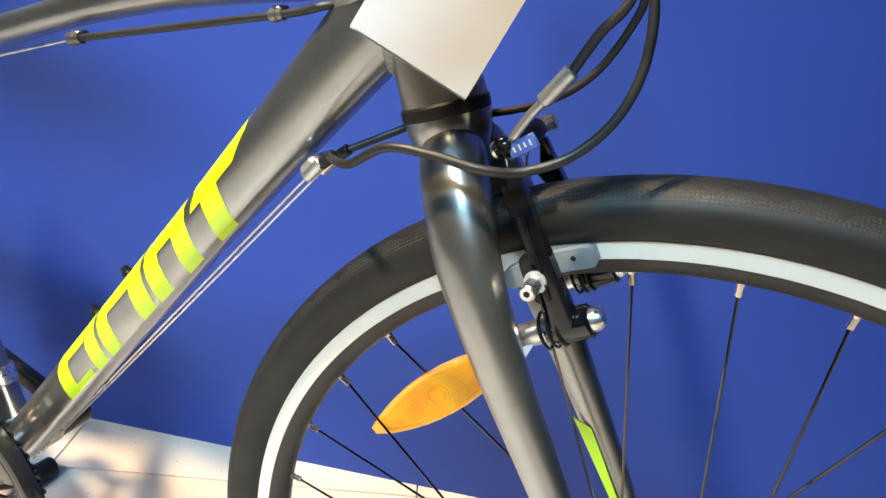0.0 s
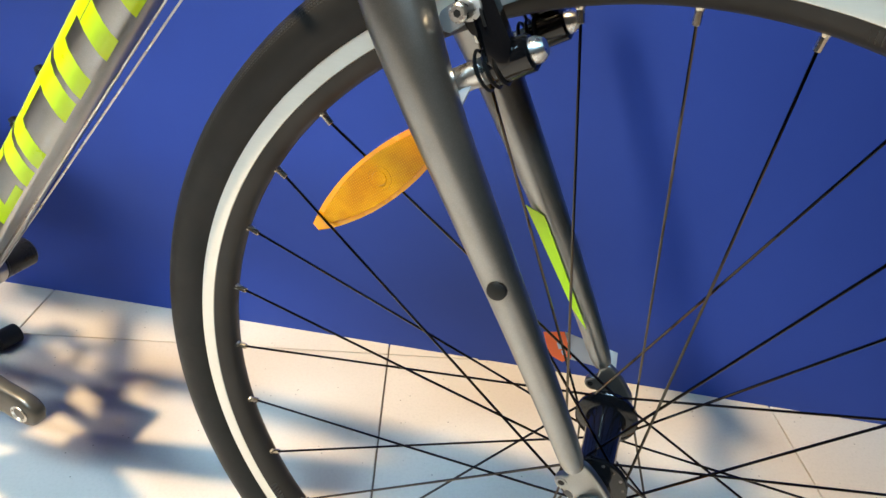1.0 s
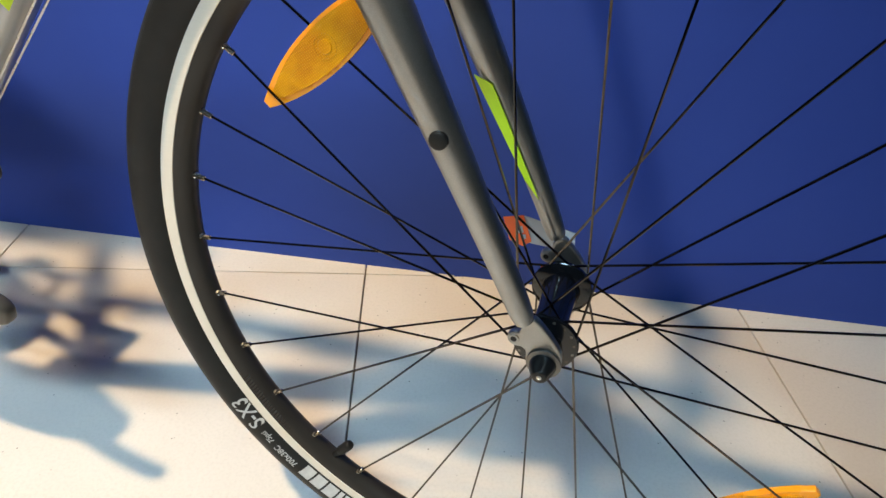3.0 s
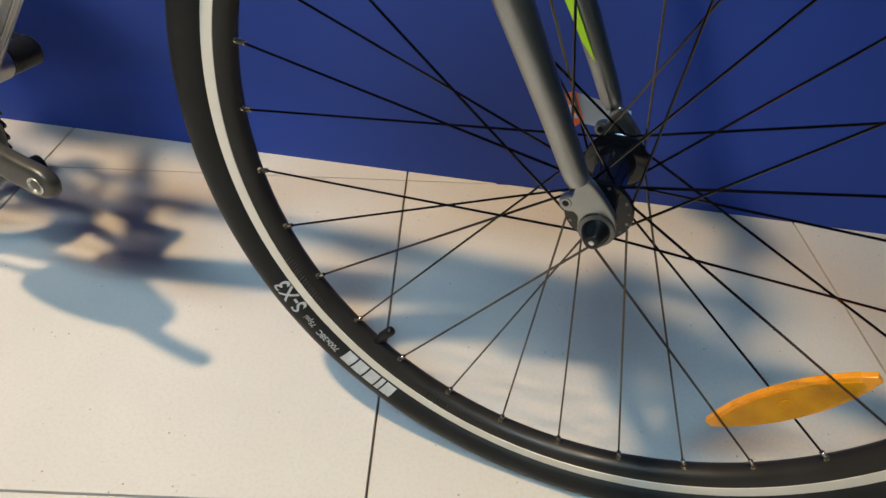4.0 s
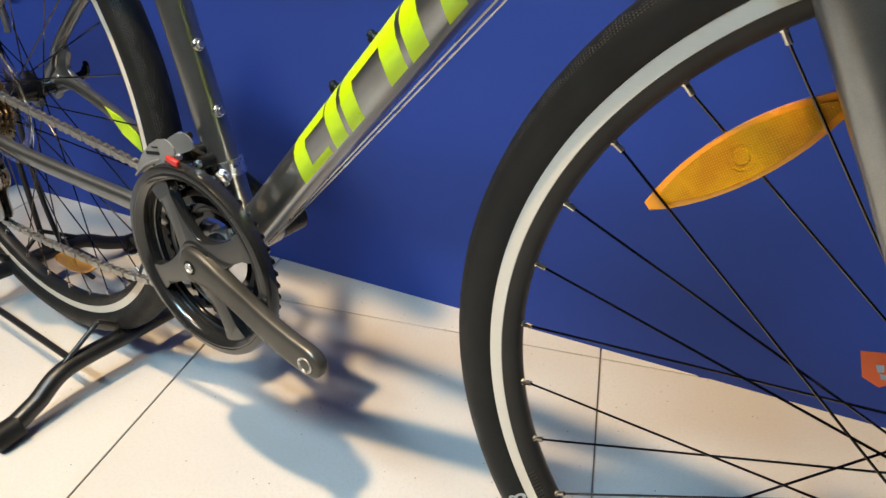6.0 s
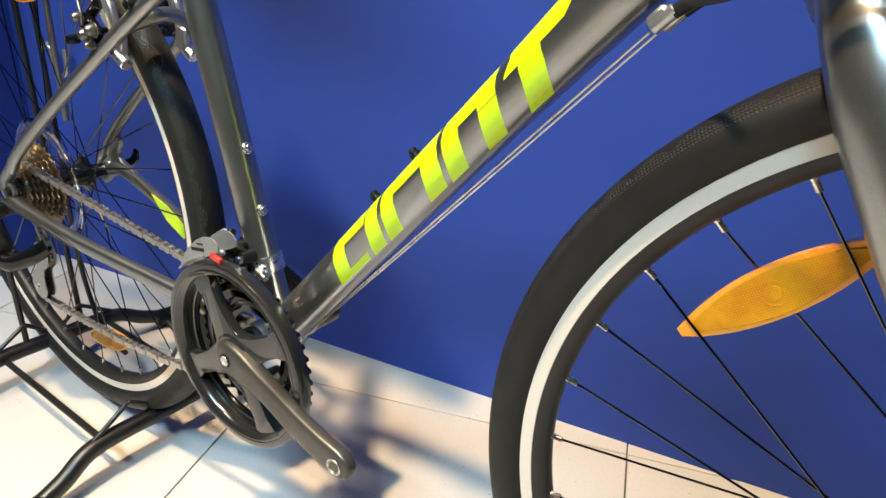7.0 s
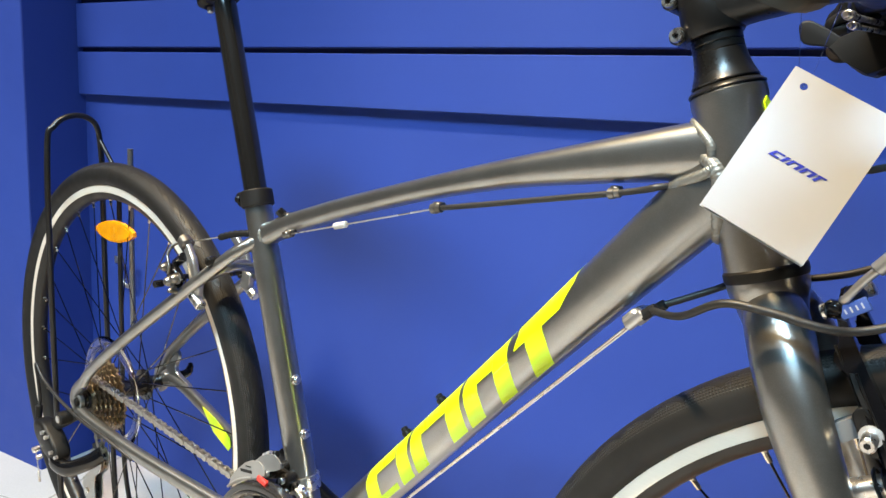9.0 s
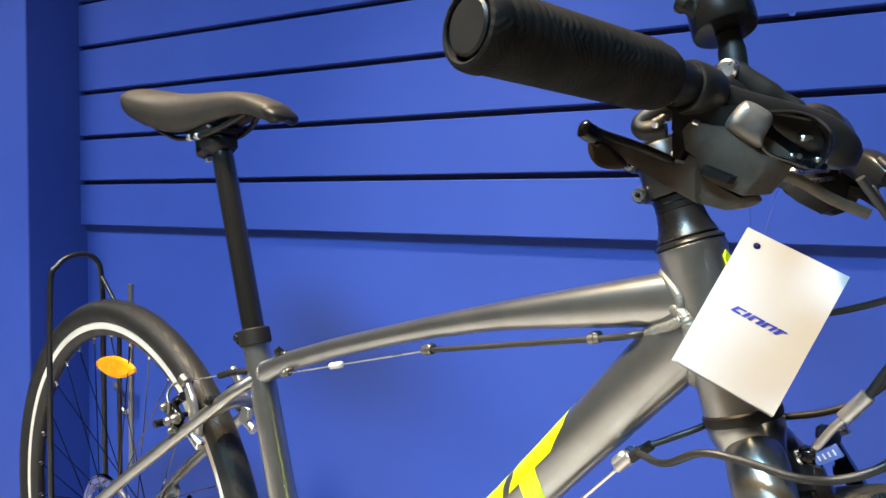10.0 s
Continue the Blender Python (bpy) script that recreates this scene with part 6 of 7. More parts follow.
sweep(bm, [ST + V(0.004, 0, 0.001), ST.lerp(BAR, 0.3), ST.lerp(BAR, 0.75), BAR + V(-0.006, 0, 0)], [(0.0190, 0.0180), (0.0165, 0.0150), (0.0165, 0.0140), (0.0210, 0.0190)], 28, power=2.6)
rod(bm, BAR + V(0, -0.023, 0), BAR + V(0, 0.023, 0), 0.0205, 32)
stem = part("stem", bm, SATIN_BLACK, bike, "black handlebar stem")
for k in (-1, 1):
    bm = fresh()
    q = ST + STEER * (0.0125 * k - 0.0080) + V(-0.0225, 0, 0)
    rod(bm, q + V(0, -0.013, 0), q + V(0, 0.013, 0), 0.0062, 16)
    part("clamp_ear", bm, SATIN_BLACK, stem)
    bm = fresh()
    lathe(bm, [(0.0018, 0.004), (0.0022, 0.0), (0.0046, 0.0), (0.0050, 0.0015), (0.0050, 0.004)], q + V(0, -0.0165, 0), (0, 1, 0), 14)
    part("bolt", bm, STEEL, stem, "steel hex bolt")
bm = fresh()
lathe(bm, [(0, 0.0200), (0.0165, 0.0200), (0.0170, 0.0220), (0.0140, 0.0245), (0, 0.0250)], ST, STEER, 32)
part("top_cap", bm, MATT_BLACK, stem, "black stem cap")
bm = fresh()
BARPTS = [V(0.8795, -0.298, 0.9312), V(0.9155, -0.165, 0.9262), V(0.935, -0.10, 0.9180), V(0.9445, -0.035, 0.9150), V(0.9445, 0.035, 0.9150), V(0.935, 0.10, 0.9180), V(0.9155, 0.165, 0.9262), V(0.8795, 0.298, 0.9312)]
bar_path = smooth_path(BARPTS, 8)
sweep(bm, bar_path, 0.0112, 24, up=(1, 0, 0))
bars = part("handlebar", bm, SATIN_BLACK, bike, "black flat handlebar")
for sgn in (-1, 1):
    g0, g1 = V(0.8785, sgn * 0.301, 0.9312), V(0.9092, sgn * 0.188, 0.9271)
    ax = g1 - g0
    L = ax.length
    prof = [(0.0, 0.0022), (0.0132, 0.0022), (0.0134, -0.0006), (0.0142, -0.0012), (0.0158, -0.0006), (0.0168, 0.0012), (0.0172, 0.004), (0.0172, 0.0075), (0.0160, 0.009)]
    t = 0.010
    while t < L - 0.014:
        prof += [(0.0164, t), (0.0166, t + 0.0010), (0.0166, t + 0.0030), (0.0164, t + 0.0038)]
        t += 0.0046
    prof += [(0.0158, L - 0.012), (0.0160, L - 0.009), (0.0156, L - 0.004), (0.0144, L), (0.0112, L)]
    bm = fresh()
    lathe(bm, prof, g0, ax, 44)
    grip = part("grip", bm, GRIP_RUBBER, bike, "black ribbed rubber grip")
    bm = fresh()
    lathe(bm, [(0.0, -0.0016), (0.0104, -0.0012), (0.0114, -0.0002), (0.0114, 0.003)], g0, ax, 32)
    part("end_cap", bm, MATT_BLACK, grip, "black end plug")
# controls at both ends of the bar: clamp, lever blade, body, shifter pod
WORN = plain("worn_grey_alloy", (0.070, 0.060, 0.048), 0.46, metal=0.3, vary=0.4, patch=60.0, relief=0.15, gloss=0.35)
CAP_GREY = plain("satin_grey_cap", (0.115, 0.108, 0.100), 0.36, metal=0.4, vary=0.3, patch=80.0, relief=0.12)
SATIN_CUP = plain("satin_black_cup", (0.010, 0.010, 0.010), 0.20, metal=0.4, vary=0.2, relief=0.05)
BROWN_RUBBER = plain("brown_rubber", (0.016, 0.011, 0.008), 0.7, vary=0.3, gloss=0.12)
POD_BLACK = plain("pod_black", (0.011, 0.0105, 0.010), 0.34, vary=0.3, relief=0.12, gloss=0.2)


def prism(bm, front, push, bevel=0.0008):
    """A solid with the given front polygon, carried back by push, its front rim broken."""
    fa = [bm.verts.new(p) for p in front]
    fb = [bm.verts.new(p + push) for p in front]
    face = bm.faces.new(fa)
    bm.faces.new(fb[::-1])
    for k in range(len(fa)):
        q = (k + 1) % len(fa)
        bm.faces.new((fa[q], fa[k], fb[k], fb[q]))
    bmesh.ops.bevel(bm, geom=list(face.edges), offset=bevel, segments=2, affect="EDGES", profile=0.6)
    return bm


def control_set(sgn, kind):
    """One brake lever with its shifter; sgn: -1 for the bicycle's right hand end."""

    def L(x, y, z):
        return V(x, sgn * y, z)

    def face(rows, y0, slope, x0=0.93):
        return [L(x, y0 - slope * (x - x0), z) for x, z in rows]

    a0, a1 = L(0.9135, 0.174, 0.9262), L(0.9285, 0.122, 0.9205)
    bm = fresh()
    lathe(bm, [(0.0112, 0.004), (0.0128, 0.004), (0.0138, 0.006), (0.0140, 0.020), (0.0132, 0.023), (0.0112, 0.023)], a0, a1 - a0, 28)
    prism(bm, face([(0.910, 0.916), (0.930, 0.917), (0.936, 0.910), (0.932, 0.896), (0.918, 0.897), (0.9095, 0.904)], 0.160, 0.6), L(0.010, -0.016, 0.0), 0.0012)
    lever = part("brake_lever", bm, POD_BLACK, bike, kind)
    # body: a squared casting with a stepped lower left corner
    bm = fresh()
    prism(bm, face([(0.9143, 0.9040), (0.9175, 0.9085), (0.9299, 0.9055), (0.9400, 0.8985), (0.9470, 0.8925), (0.9505, 0.8895), (0.9460, 0.8800), (0.9403, 0.8716), (0.9310, 0.8765), (0.9232, 0.8812), (0.9222, 0.8905), (0.9160, 0.8935)], 0.162, 0.55), L(0.010, -0.014, 0.0015), 0.0010)
    body = part("lever_body", bm, WORN, lever, "worn grey-brown metal lever body")
    bm = fresh()
    prism(bm, face([(0.9085, 0.9030), (0.9128, 0.9120), (0.9168, 0.9085), (0.9150, 0.8960), (0.9128, 0.8895), (0.9090, 0.8905)], 0.1635, 0.2), L(0.004, -0.012, 0.0), 0.0008)
    part("side_plate", bm, POD_BLACK, body, "black side plate")
    # proud black plate: the shade of the body's hollow put into its colour
    bm = fresh()
    prism(bm, face([(0.9248, 0.8868), (0.9367, 0.8812), (0.9350, 0.8774), (0.9238, 0.8824)], 0.1660, 0.55), L(0.002, -0.003, 0.0), 0.0004)
    part("recess", bm, MATT_BLACK, body, "dark plate painted as a shaded hollow in the lever body")
    # blade: flat worn front, black upper side, rounded lobe under its tip
    rows = [(0.8850, 0.2210, 0.9030, 0.8985), (0.8868, 0.2160, 0.9008, 0.8945), (0.8905, 0.2060, 0.8975, 0.8912), (0.8980, 0.1898, 0.8931, 0.8850), (0.9080, 0.1746, 0.8882, 0.8764), (0.9150, 0.1700, 0.8866, 0.8716), (0.9205, 0.1670, 0.8850, 0.8682)]
    bm = fresh()
    thick = L(0.004, -0.007, 0.0)
    ring = []
    for x, y, zu, zl in rows:
        u, w = L(x, y, zu), L(x + 0.0006, y, zl)
        ring.append([bm.verts.new(p) for p in (u + thick * 0.06 + V(0, 0, 0.0003), u.lerp(w, 0.12), u.lerp(w, 0.88), w + thick * 0.10, w + thick, u + thick)])
    for r0, r1 in zip(ring, ring[1:]):
        for k in range(6):
            bm.faces.new((r0[k], r0[(k + 1) % 6], r1[(k + 1) % 6], r1[k]))
    bm.faces.new(ring[0])
    bm.faces.new(ring[-1][::-1])
    blade = part("lever_blade", bm, WORN, lever, "worn grey-brown metal lever blade", sharp=30)
    bm = fresh()
    prism(bm, [L(0.9144, 0.1700, 0.8868), L(0.9173, 0.1688, 0.8919), L(0.9221, 0.1660, 0.8896), L(0.9228, 0.1630, 0.8826), L(0.9232, 0.1615, 0.8798), L(0.9313, 0.1570, 0.8743), L(0.9397, 0.1530, 0.8712), L(0.9404, 0.1520, 0.8690), L(0.9371, 0.1535, 0.8663), L(0.9318, 0.1555, 0.8646), L(0.9207, 0.1670, 0.8682), L(0.9150, 0.1698, 0.8718)], L(0.006, -0.010, 0.001), 0.0009)
    part("lever_root", bm, WORN, blade, "broad worn root of the blade")
    bm = fresh()
    sweep(bm, smooth_path([L(0.8870, 0.2170, 0.9015), L(0.8908, 0.2060, 0.8988), L(0.8990, 0.1880, 0.8950), L(0.9110, 0.1718, 0.8886)], 5), [(0.0016, 0.0020)] + [(0.0024, 0.0030)] * 14 + [(0.0016, 0.0018)], 14, power=3.0, up=(0, 0, 1))
    part("blade_edge", bm, POD_BLACK, blade, "black upper side of the blade")
    bm = fresh()
    sweep(bm, smooth_path([L(0.8858, 0.2215, 0.9020), L(0.8872, 0.2160, 0.8998), L(0.8902, 0.2085, 0.8968)], 4), [(0.0022, 0.0018)] + [(0.0044, 0.0034)] * 6 + [(0.0034, 0.0028), (0.0016, 0.0012)], 14, power=2.6, up=(0, 0, 1))
    part("blade_tip", bm, GLOSS_BLACK, blade, "rounded dark tip, worn bright at its end")
    bm = fresh()
    pebble(bm, [(0.8842, 0.8985), (0.8835, 0.8925), (0.8862, 0.8868), (0.8912, 0.8836), (0.8985, 0.8832), (0.9010, 0.8862), (0.8935, 0.8935), (0.8868, 0.9005)], 0.0080, Matrix.Translation(L(0, 0.2070, 0)), 0.0014, 4)
    part("blade_lobe", bm, BROWN_RUBBER, blade, "dull brown lobe under the tip")
    # hinge, lug and screws
    bm = fresh()
    sweep(bm, smooth_path([L(0.9080, 0.1600, 0.9165), L(0.8985, 0.1640, 0.9140), L(0.8920, 0.1665, 0.9090), L(0.8955, 0.1675, 0.9055), L(0.9050, 0.1660, 0.9065)], 5), [(0.0050, 0.0052)] * 21, 14, power=2.6)
    lug = part("clamp_lug", bm, MATT_BLACK, lever, "black clamp lug")
    for q, r, d, at in ((L(0.9015, 0.1745, 0.9072), 0.0026, L(0.004, -0.006, 0.004), lug), (L(0.9180, 0.1670, 0.9088), 0.0020, L(0.004, -0.003, -0.003), lever)):
        bm = fresh()
        rod(bm, q, q + d, r, 12, 0.3)
        part("screw", bm, STEEL, at, "bright steel screw")
    # rounded grey cap between body and pod
    bm = fresh()
    pebble(bm, [(-0.0115, 0.0008), (-0.0050, 0.0098), (-0.0005, 0.0106), (0.0070, 0.0062), (0.0098, 0.0018), (0.0062, -0.0070), (0.0040, -0.0120), (-0.0095, -0.0040)], 0.0200, Matrix.Translation(L(0.9408, 0.1500, 0.9072)) @ Matrix.Rotation(radians(-24 * sgn), 4, "Z"), 0.0052)
    part("cap", bm, CAP_GREY, lever, "rounded satin grey cap")
    # shifter pod: long shell with a rimmed black opening
    shifter = part("shifter", fresh_shell(L), POD_BLACK, bike, "black shifter pod under the bar")
    bm = fresh()
    hoop = [(0.9470, 0.1470, 0.9135), (0.9572, 0.1395, 0.9139), (0.9649, 0.1305, 0.9110), (0.9708, 0.1255, 0.9040), (0.9712, 0.1250, 0.8955), (0.9655, 0.1295, 0.8862), (0.9562, 0.1395, 0.8890), (0.9468, 0.1480, 0.8938), (0.9440, 0.1500, 0.9040), (0.9470, 0.1470, 0.9135)]
    sweep(bm, smooth_path([L(*q) for q in hoop], 5), [(0.0040, 0.0013)] * 46, 10, power=2.4, up=(0.6, 0.8 * sgn, 0))
    part("pod_rim", bm, GLOSS_BLACK, shifter, "glossy rim of the shifter opening")
    bm = fresh()
    prism(bm, [L(x, y - 0.006, z) for x, y, z in hoop[:-1]], L(0.004, -0.008, 0), 0.0006)
    part("pod_window", bm, GLOSS_BLACK, shifter, "glossy black window of the gear display")
    for q, r in ((L(0.9606, 0.1330, 0.9011), 0.0019), (L(0.9572, 0.1385, 0.8921), 0.0014), (L(0.9672, 0.1300, 0.8903), 0.0014)):
        bm = fresh()
        rod(bm, q + L(0.004, -0.006, 0), q, r, 12, 0.4)
        part("screw", bm, STEEL, shifter)
    bm = fresh()
    sweep(bm, smooth_path([L(0.9515, 0.1360, 0.8842), L(0.9620, 0.1260, 0.8790), L(0.9740, 0.1150, 0.8708), L(0.9880, 0.1040, 0.8640)], 5), [(0.0016, 0.0030)] * 16, 10, power=3.0)
    part("trigger", bm, WORN, shifter, "flat worn shift trigger")
    bm = fresh()
    sweep(bm, smooth_path([L(0.9134, 0.1610, 0.9315), L(0.9250, 0.1480, 0.9235), L(0.9371, 0.1400, 0.9165), L(0.9530, 0.1360, 0.9135), L(0.9640, 0.1290, 0.9110)], 5), [(0.0030, 0.0012)] * 21, 10, power=2.6, up=(0, 1, 0))
    part("pod_lip", bm, SKEWER_BLACK, shifter, "raised lip along the pod")
    return shifter


def fresh_shell(L):
    bm = fresh()
    path = smooth_path([L(0.9180, 0.1560, 0.9285), L(0.9330, 0.1420, 0.9190), L(0.9500, 0.1270, 0.9100), L(0.9640, 0.1150, 0.9030), L(0.9740, 0.1060, 0.8965), L(0.9790, 0.1000, 0.8930)], 5)
    size = smooth_path([(0.0050, 0.0050, 0), (0.0075, 0.0080, 0), (0.0110, 0.0100, 0), (0.0128, 0.0110, 0), (0.0105, 0.0095, 0), (0.0060, 0.0060, 0)], 5)
    sweep(bm, path, [(q.x, q.y) for q in size], 22, power=3.0, up=(0, 0, 1))
    return bm


pods = {sgn: control_set(sgn, "black brake lever with a worn blade on the handlebar") for sgn in (-1, 1)}
# the thumb paddle and cable barrels of the far shifter show under the bar
bm = fresh()
pebble(bm, [(0.8725, 0.9010), (0.8718, 0.9068), (0.8752, 0.9100), (0.8840, 0.9085), (0.9070, 0.8935), (0.9020, 0.8860), (0.8925, 0.8893), (0.8770, 0.8920)], 0.0060, Matrix.Translation((0, 0.1480, 0)), 0.0014, 4)
part("thumb_paddle", bm, MATT_BLACK, pods[1], "black thumb paddle")
bm = fresh()
prism(bm, [V(0.9040, 0.1400, 0.8960), V(0.9300, 0.1400, 0.9080), V(0.9480, 0.1400, 0.9040), V(0.9440, 0.1400, 0.8760), V(0.9380, 0.1400, 0.8705), V(0.9265, 0.1400, 0.8660), V(0.9080, 0.1400, 0.8770), V(0.8960, 0.1400, 0.8868)], V(0.004, 0.024, 0.0), 0.0022)
part("pod_base", bm, POD_BLACK, pods[1], "black lower housing of the shifter")
for dz, dx, r in ((0.0030, 0.0, 0.0034), (-0.0040, 0.0035, 0.0028)):
    bm = fresh()
    q = V(0.9235 + dx, 0.0320, 0.8915 + dz)
    d = V(0.10, 0.96, 0.08).normalized()
    lathe(bm, [(0, 0), (r * 0.5, 0), (r * 0.75, 0.001), (r * 0.75, 0.006), (r, 0.0065), (r, 0.015), (r * 0.8, 0.016), (r * 0.6, 0.017), (r * 0.6, 0.095), (0, 0.095)], q, d, 16)
    part("barrel_adjuster", bm, STEEL, pods[1], "bright barrel adjuster")
b0, b1 = V(0.9165, -0.160, 0.9262), V(0.9285, -0.122, 0.9205)
bm = fresh()
lathe(bm, [(0.0112, -0.006), (0.0150, -0.006), (0.0155, -0.004), (0.0155, 0.004), (0.0150, 0.006), (0.0112, 0.006)], V(0.9285, -0.120, 0.9212), b1 - b0, 28)
sweep(bm, smooth_path([V(0.9260, -0.126, 0.931), V(0.9262, -0.126, 0.941), V(0.9240, -0.124, 0.951), V(0.9220, -0.123, 0.960)], 5), [(0.0088, 0.0095)] * 5 + [(0.0066, 0.0072)] * 6 + [(0.0062, 0.0066)] * 5, 16)
sweep(bm, smooth_path([V(0.9170, -0.1290, 0.9390), V(0.9290, -0.1270, 0.9350), V(0.9440, -0.1230, 0.9245), V(0.9560, -0.1190, 0.9165), V(0.9600, -0.1180, 0.9140)], 4), [(0.0040, 0.0060)] + [(0.0080, 0.0090)] * 4 + [(0.0070, 0.0080)] * 4 + [(0.0056, 0.0070)] * 4 + [(0.0046, 0.0060)] * 4, 18, power=3.0, up=(0, 0, 1))
bell = part("bell", bm, MATT_BLACK, bike, "black handlebar bell on a wedge-shaped bracket")
bm = fresh()
lathe(bm, [(0.0, 0.0145), (0.0120, 0.0142), (0.0158, 0.0120), (0.0170, 0.0085), (0.0170, -0.0125), (0.0164, -0.0140), (0.0150, -0.0142), (0.0, -0.0138)], V(0.9165, -0.122, 0.9745), V(-0.32, 0.20, 1), 40)
part("bell_cup", bm, SATIN_CUP, bell, "black bell cup")
bm = fresh()
sweep(bm, smooth_path([V(0.9100, -0.1330, 0.9700), V(0.9030, -0.1360, 0.9760), V(0.8985, -0.1360, 0.9790)], 4), [(0.0036, 0.0042)] * 4 + [(0.0052, 0.0058)] * 3 + [(0.0050, 0.0054), (0.0028, 0.0032)], 14)
part("striker", bm, MATT_BLACK, bell)
bm = fresh()
rod(bm, V(0.9262, -0.1310, 0.9390), V(0.9256, -0.1395, 0.9380), 0.0056, 14, 0.25)
part("screw", bm, STEEL, bell)

# ---------------------------------------------------------------- hang tag on the handlebar
corner = [V(0.8773, -0.0704, 0.7694), V(0.9122, -0.0254, 0.8548), V(0.9701, -0.0076, 0.8240), V(0.9352, -0.0527, 0.7385)]
cx = (corner[1] + corner[3]) / 2
tx = (corner[2] - corner[1]).normalized()
tz = (corner[1] - corner[0]).normalized()
tz = (tz - tx * tz.dot(tx)).normalized()
ty = tz.cross(tx)
M = BIKE @ Matrix.Translation(cx) @ Matrix((tx, ty, tz)).transposed().to_4x4()
tag = thing("hang_tag", "white card hang tag with a blue mark hanging from the handlebar", "tag", M)
W2, H2 = 0.0340, 0.0513
hc, hr = V(-0.0232, 0, 0.0424), 0.0024
bm = fresh()
rim = [(-W2, -H2), (W2, -H2), (W2, H2), (-W2, H2)]
slab(bm, [(-W2, -H2), (W2, -H2), (W2, H2), (hc.x + 0.005, H2), (hc.x + 0.0032, hc.z - 0.0032), (hc.x - 0.0032, hc.z - 0.0032), (hc.x - 0.005, H2), (-W2, H2)], 0.0005, Matrix.Translation((0, 0.0022, -0.0006)))
part("card", bm, CARD, tag, "white folded card, back leaf")
bm = fresh()
for s in (-1, 1):
    ring = [bm.verts.new((hc.x + hr * math.cos(2 * math.pi * k / 16), s * 0.0003, hc.z + hr * math.sin(2 * math.pi * k / 16))) for k in range(16)]
    box = []
    for k in range(16):
        c, q = math.cos(2 * math.pi * k / 16), math.sin(2 * math.pi * k / 16)
        tx_ = min((W2 - hc.x) / c if c > 1e-6 else 9, (-W2 - hc.x) / c if c < -1e-6 else 9)
        tz_ = min((H2 - hc.z) / q if q > 1e-6 else 9, (-H2 - hc.z) / q if q < -1e-6 else 9)
        t = min(tx_, tz_)
        box.append(bm.verts.new((hc.x + c * t, s * 0.0003, hc.z + q * t)))
    cs = [bm.verts.new((x, s * 0.0003, z)) for x, z in rim]
    for k in range(16):
        q = (k + 1) % 16
        vs = [ring[k], box[k], box[q], ring[q]]
        for cv in cs:
            a, b = box[k].co, box[q].co
            onx = lambda p: abs(abs(p.x) - W2) < 1e-6
            onz = lambda p: abs(abs(p.z) - H2) < 1e-6
            if onx(a) != onx(b) and abs(cv.co.x - (a.x if onx(a) else b.x)) < 1e-6 and abs(cv.co.z - (a.z if onz(a) else b.z)) < 1e-6:
                vs.insert(2, cv)
        bm.faces.new(vs)
bmesh.ops.delete(bm, geom=[v for v in bm.verts if not v.link_faces], context="VERTS")
part("card", bm, CARD, tag, "white folded card, front leaf with a punched hole")
bm = fresh()
for x0, x1, z0, z1 in ((-0.0186, -0.0166, -0.0040, 0.0002), (-0.0166, -0.0124, -0.0040, -0.0029), (-0.0166, -0.0120, -0.0008, 0.0002), (-0.0108, -0.0086, -0.0041, 0.0001),
                       (-0.0071, -0.0051, -0.0042, 0.0), (-0.0051, -0.0016, -0.0011, 0.0), (-0.0016, 0.0006, -0.0043, 0.0), (0.0018, 0.0038, -0.0044, -0.0001), (0.0038, 0.0070, -0.0012, -0.0001), (0.0070, 0.0090, -0.0044, -0.0001),
                       (0.0106, 0.0128, -0.0046, -0.0012), (0.0098, 0.0152, -0.0012, -0.0001)):
    lean = [x + 0.72 * (z + 0.0044) for x, z in ((x0, z0), (x1, z0), (x1, z1), (x0, z1))]
    slab(bm, list(zip(lean, (z0, z0, z1, z1))), 0.0002, Matrix.Translation((0, -0.00055, 0)))
part("print_mark", bm, INK, tag, "blue printed maker's mark")
MI = M.inverted() @ BIKE
bm = fresh()
for over, end in ((V(-0.0300, 0.0032, 0.0500), V(0.9085, -0.032, 0.9120)), (V(-0.0222, 0.0032, 0.0512), V(0.9360, -0.032, 0.9060))):
    sweep(bm, [hc + V(0, 0.0010, 0), hc + V(0, 0.0034, 0.001), over, MI @ end], 0.00025, 5)
part("string", bm, CLEAR, tag, "thin clear nylon string").visible_shadow = False

# ---------------------------------------------------------------- warning tag at the front skewer
wt = thing("warning_tag", "orange and white paper warning tag on the front wheel skewer", "tag", BIKE @ Matrix.Translation((1.0505, 0.114, 0.3345)))
bm = fresh()
slab(bm, [(-0.026, 0.019), (-0.008, 0.025), (0.002, 0.000), (-0.005, -0.007), (-0.018, -0.003)], 0.0006)
part("orange_leaf", bm, ORANGE_CARD, wt, "orange paper leaf")
bm = fresh()
slab(bm, [(-0.006, -0.004), (0.041, -0.004), (0.039, 0.016), (-0.008, 0.023)], 0.0006, Matrix.Translation((0, 0.003, 0)))
part("white_leaf", bm, CARD, wt, "white paper leaf")
bm = fresh()
slab(bm, [(-0.013, 0.012), (-0.008, 0.014), (-0.006, 0.008), (-0.010, 0.006)], 0.0004, Matrix.Translation((0, -0.0007, 0)))
slab(bm, [(-0.008, 0.005), (-0.004, 0.006), (-0.003, 0.002), (-0.006, 0.001)], 0.0004, Matrix.Translation((0, -0.0007, 0)))
part("print_bar", bm, CARD, wt, "white printed bars")

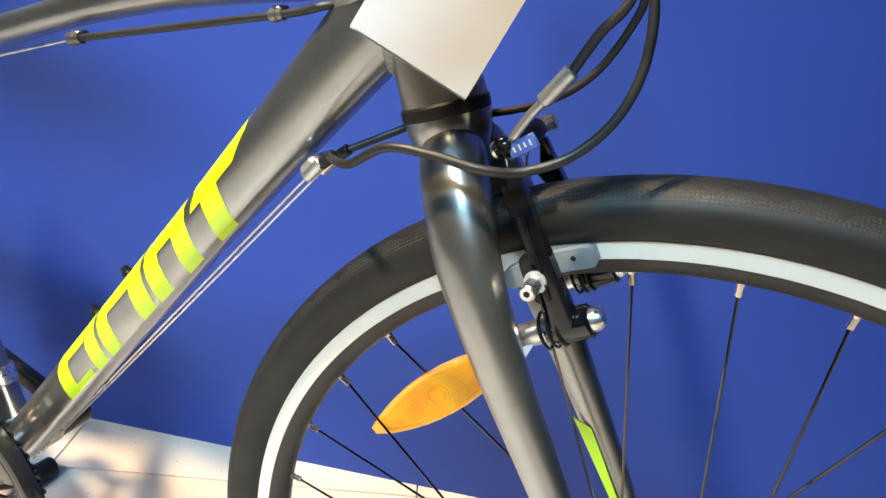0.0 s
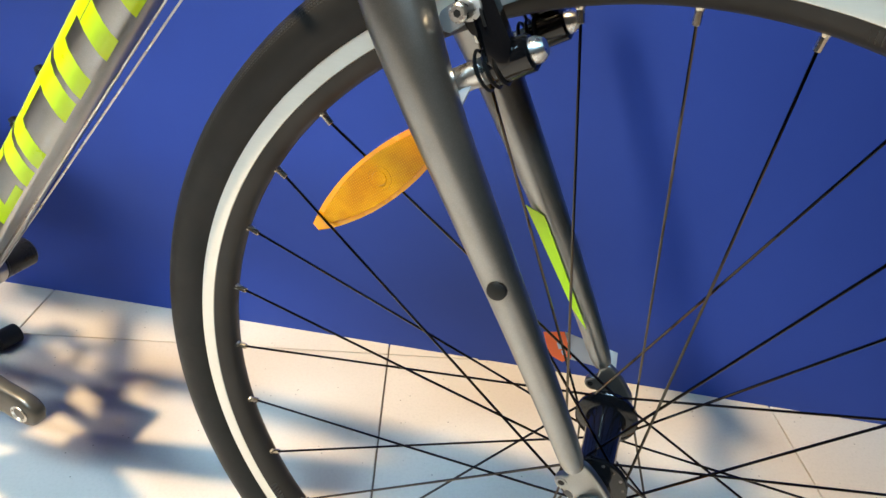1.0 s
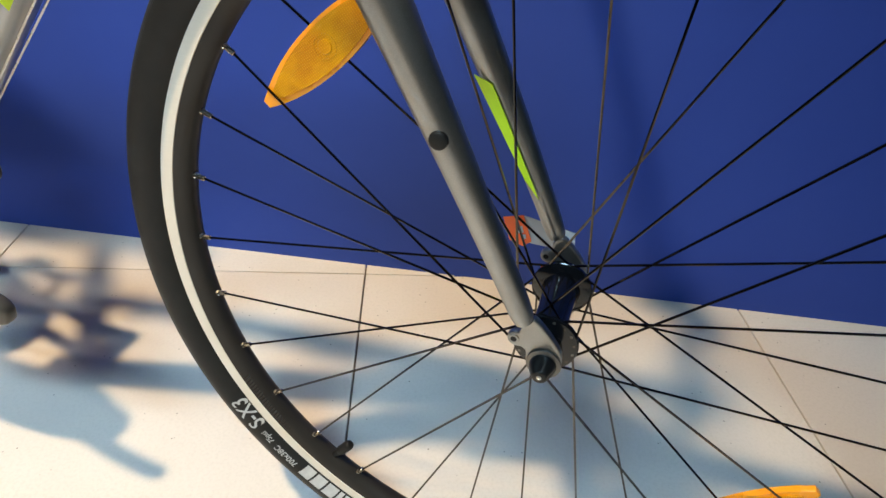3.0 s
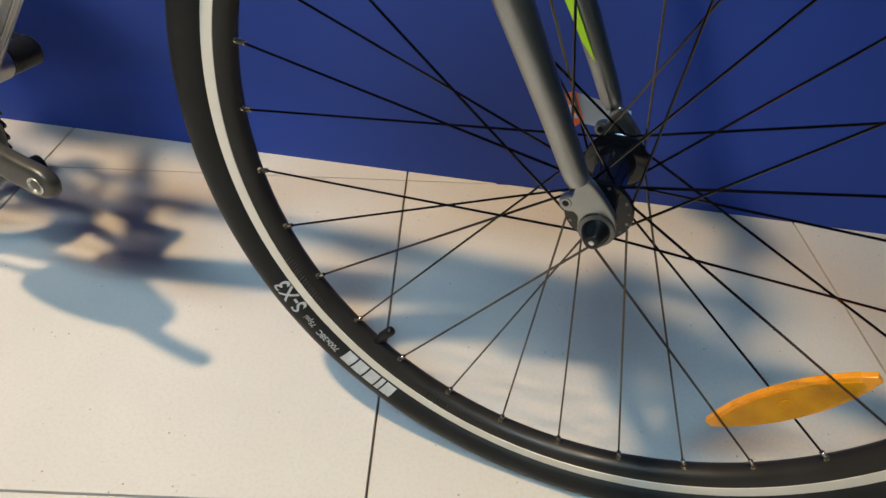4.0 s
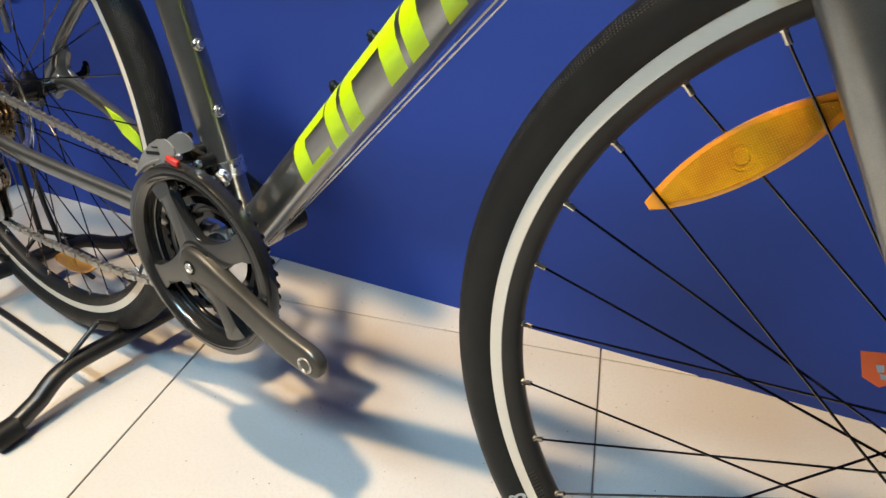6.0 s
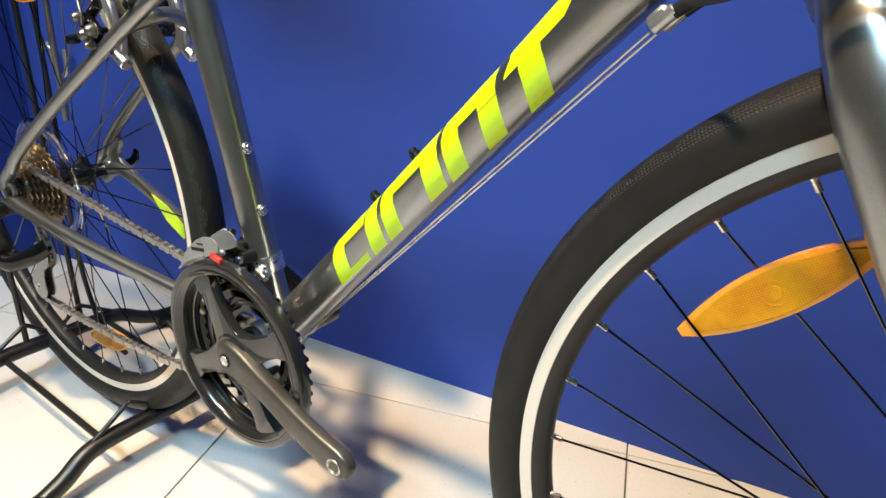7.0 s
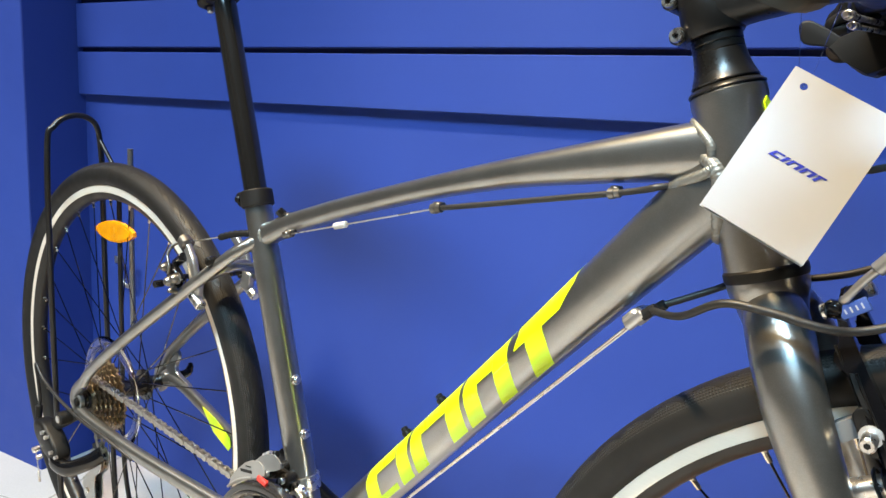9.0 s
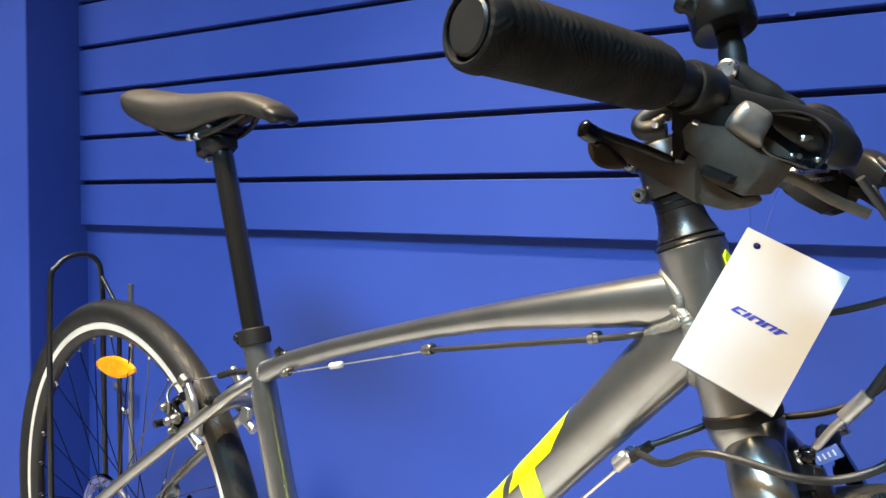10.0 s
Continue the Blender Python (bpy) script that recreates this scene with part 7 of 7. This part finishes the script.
# ---------------------------------------------------------------- floor stand holding the rear wheel
stand = thing("bicycle_stand", "black tubular floor stand holding the rear wheel", "bicycle stand", BIKE @ Matrix.Translation((0, 0, FLOOR_Z)))
for u, span in ((0.178, 0.19), (-0.128, 0.19)):
    bm = fresh()
    sweep(bm, smooth_path([V(u + 0.01, -span - 0.01, 0.016), V(u + 0.006, -span + 0.04, 0.034), V(u, -span + 0.09, 0.056), V(u, 0, 0.058), V(u, span - 0.09, 0.056), V(u + 0.006, span - 0.04, 0.034), V(u + 0.01, span + 0.01, 0.016)], 7), 0.0125, 20, up=(1, 0, 0))
    base = part("base_tube", bm, STAND_PAINT, stand, "thick black base tube bent down at its ends")
    for sgn in (-1, 1):
        bm = fresh()
        sweep(bm, [V(u + 0.010, sgn * (span - 0.012), 0.0195), V(u + 0.011, sgn * (span + 0.022), 0.0165)], 0.0162, 20, up=(1, 0, 0))
        part("foot", bm, MATT_BLACK, base, "black rubber foot cap")
for y in (-0.085, 0.085):
    bm = fresh()
    sweep(bm, [V(-0.128, y, 0.054), V(0.178, y, 0.054)], 0.0048, 12)
    part("tie_rod", bm, STAND_PAINT, stand, "thin black tie rod")
for u, y0 in ((0.178, -1), (-0.128, -1), (0.178, 1), (-0.128, 1)):
    bm = fresh()
    sweep(bm, smooth_path([V(u, y0 * 0.10, 0.066), V(u, y0 * 0.05, 0.098), V(u, y0 * 0.044, 0.1005), V(u, y0 * 0.015, 0.078)], 4), 0.0036, 10, up=(1, 0, 0))
    part("wheel_cradle", bm, STAND_PAINT, stand, "bent black cradle rod beside the tyre")
bm = fresh()
sweep(bm, smooth_path([V(-0.130, -0.046, 0.062), V(-0.138, -0.046, 0.40), V(-0.134, -0.046, 0.725), V(-0.132, -0.034, 0.780), V(-0.131, 0, 0.797), V(-0.134, 0.030, 0.783), V(-0.144, 0.042, 0.735), V(-0.147, 0.044, 0.68), V(-0.147, 0.046, 0.40), V(-0.130, 0.046, 0.062)], 8), 0.0045, 14, up=(1, 0, 0))
part("hoop", bm, STAND_PAINT, stand, "tall black wheel hoop")
bm = fresh()
sweep(bm, [V(-0.146, 0.044, 0.714), V(-0.102, 0.046, 0.716)], 0.0034, 10)
sweep(bm, [V(-0.140, 0.038, 0.760), V(-0.094, 0.046, 0.704)], 0.0034, 10)
part("brace", bm, STAND_PAINT, stand, "black brace rods")
bm = fresh()
sweep(bm, smooth_path([V(-0.098, 0.048, 0.716), V(-0.100, 0.048, 0.40), V(-0.102, 0.048, 0.20), V(-0.06, 0.048, 0.075), V(0.0, 0.05, 0.056)], 8), 0.0040, 12)
part("upright", bm, STAND_PAINT, stand, "black rear upright")
bm = fresh()
sweep(bm, [V(-0.054, 0.046, 0.750), V(-0.056, 0.046, 0.44)], 0.0044, 12)
part("post", bm, plain("grey_post_metal", (0.26, 0.26, 0.26), 0.36, metal=0.8), stand, "grey upright post")
# hook on the wall slats
hook = thing("wall_hook", "bent grey metal hook on the blue wall", "hook", Matrix.Translation((-1.180, WALL_Y, 0.444)))
bm = fresh()
sweep(bm, smooth_path([V(-0.050, 0.001, 0.026), V(-0.036, -0.012, 0.027), V(-0.022, -0.014, 0.024), V(-0.020, -0.014, 0.000), V(-0.014, -0.014, -0.018), V(0.0, -0.014, -0.025), V(0.014, -0.014, -0.016), V(0.018, -0.014, 0.002), V(0.018, -0.014, 0.028)], 6), [(0.0030, 0.0050)] * 49, 12)
part("wire", bm, ALLOY, hook, "bent grey metal strip")
bm = fresh()
block(bm, V(-0.050, -0.0010, 0.026), (0.016, 0.002, 0.016), bevel=0.2)
part("wall_plate", bm, ALLOY, hook, "small grey fixing plate")
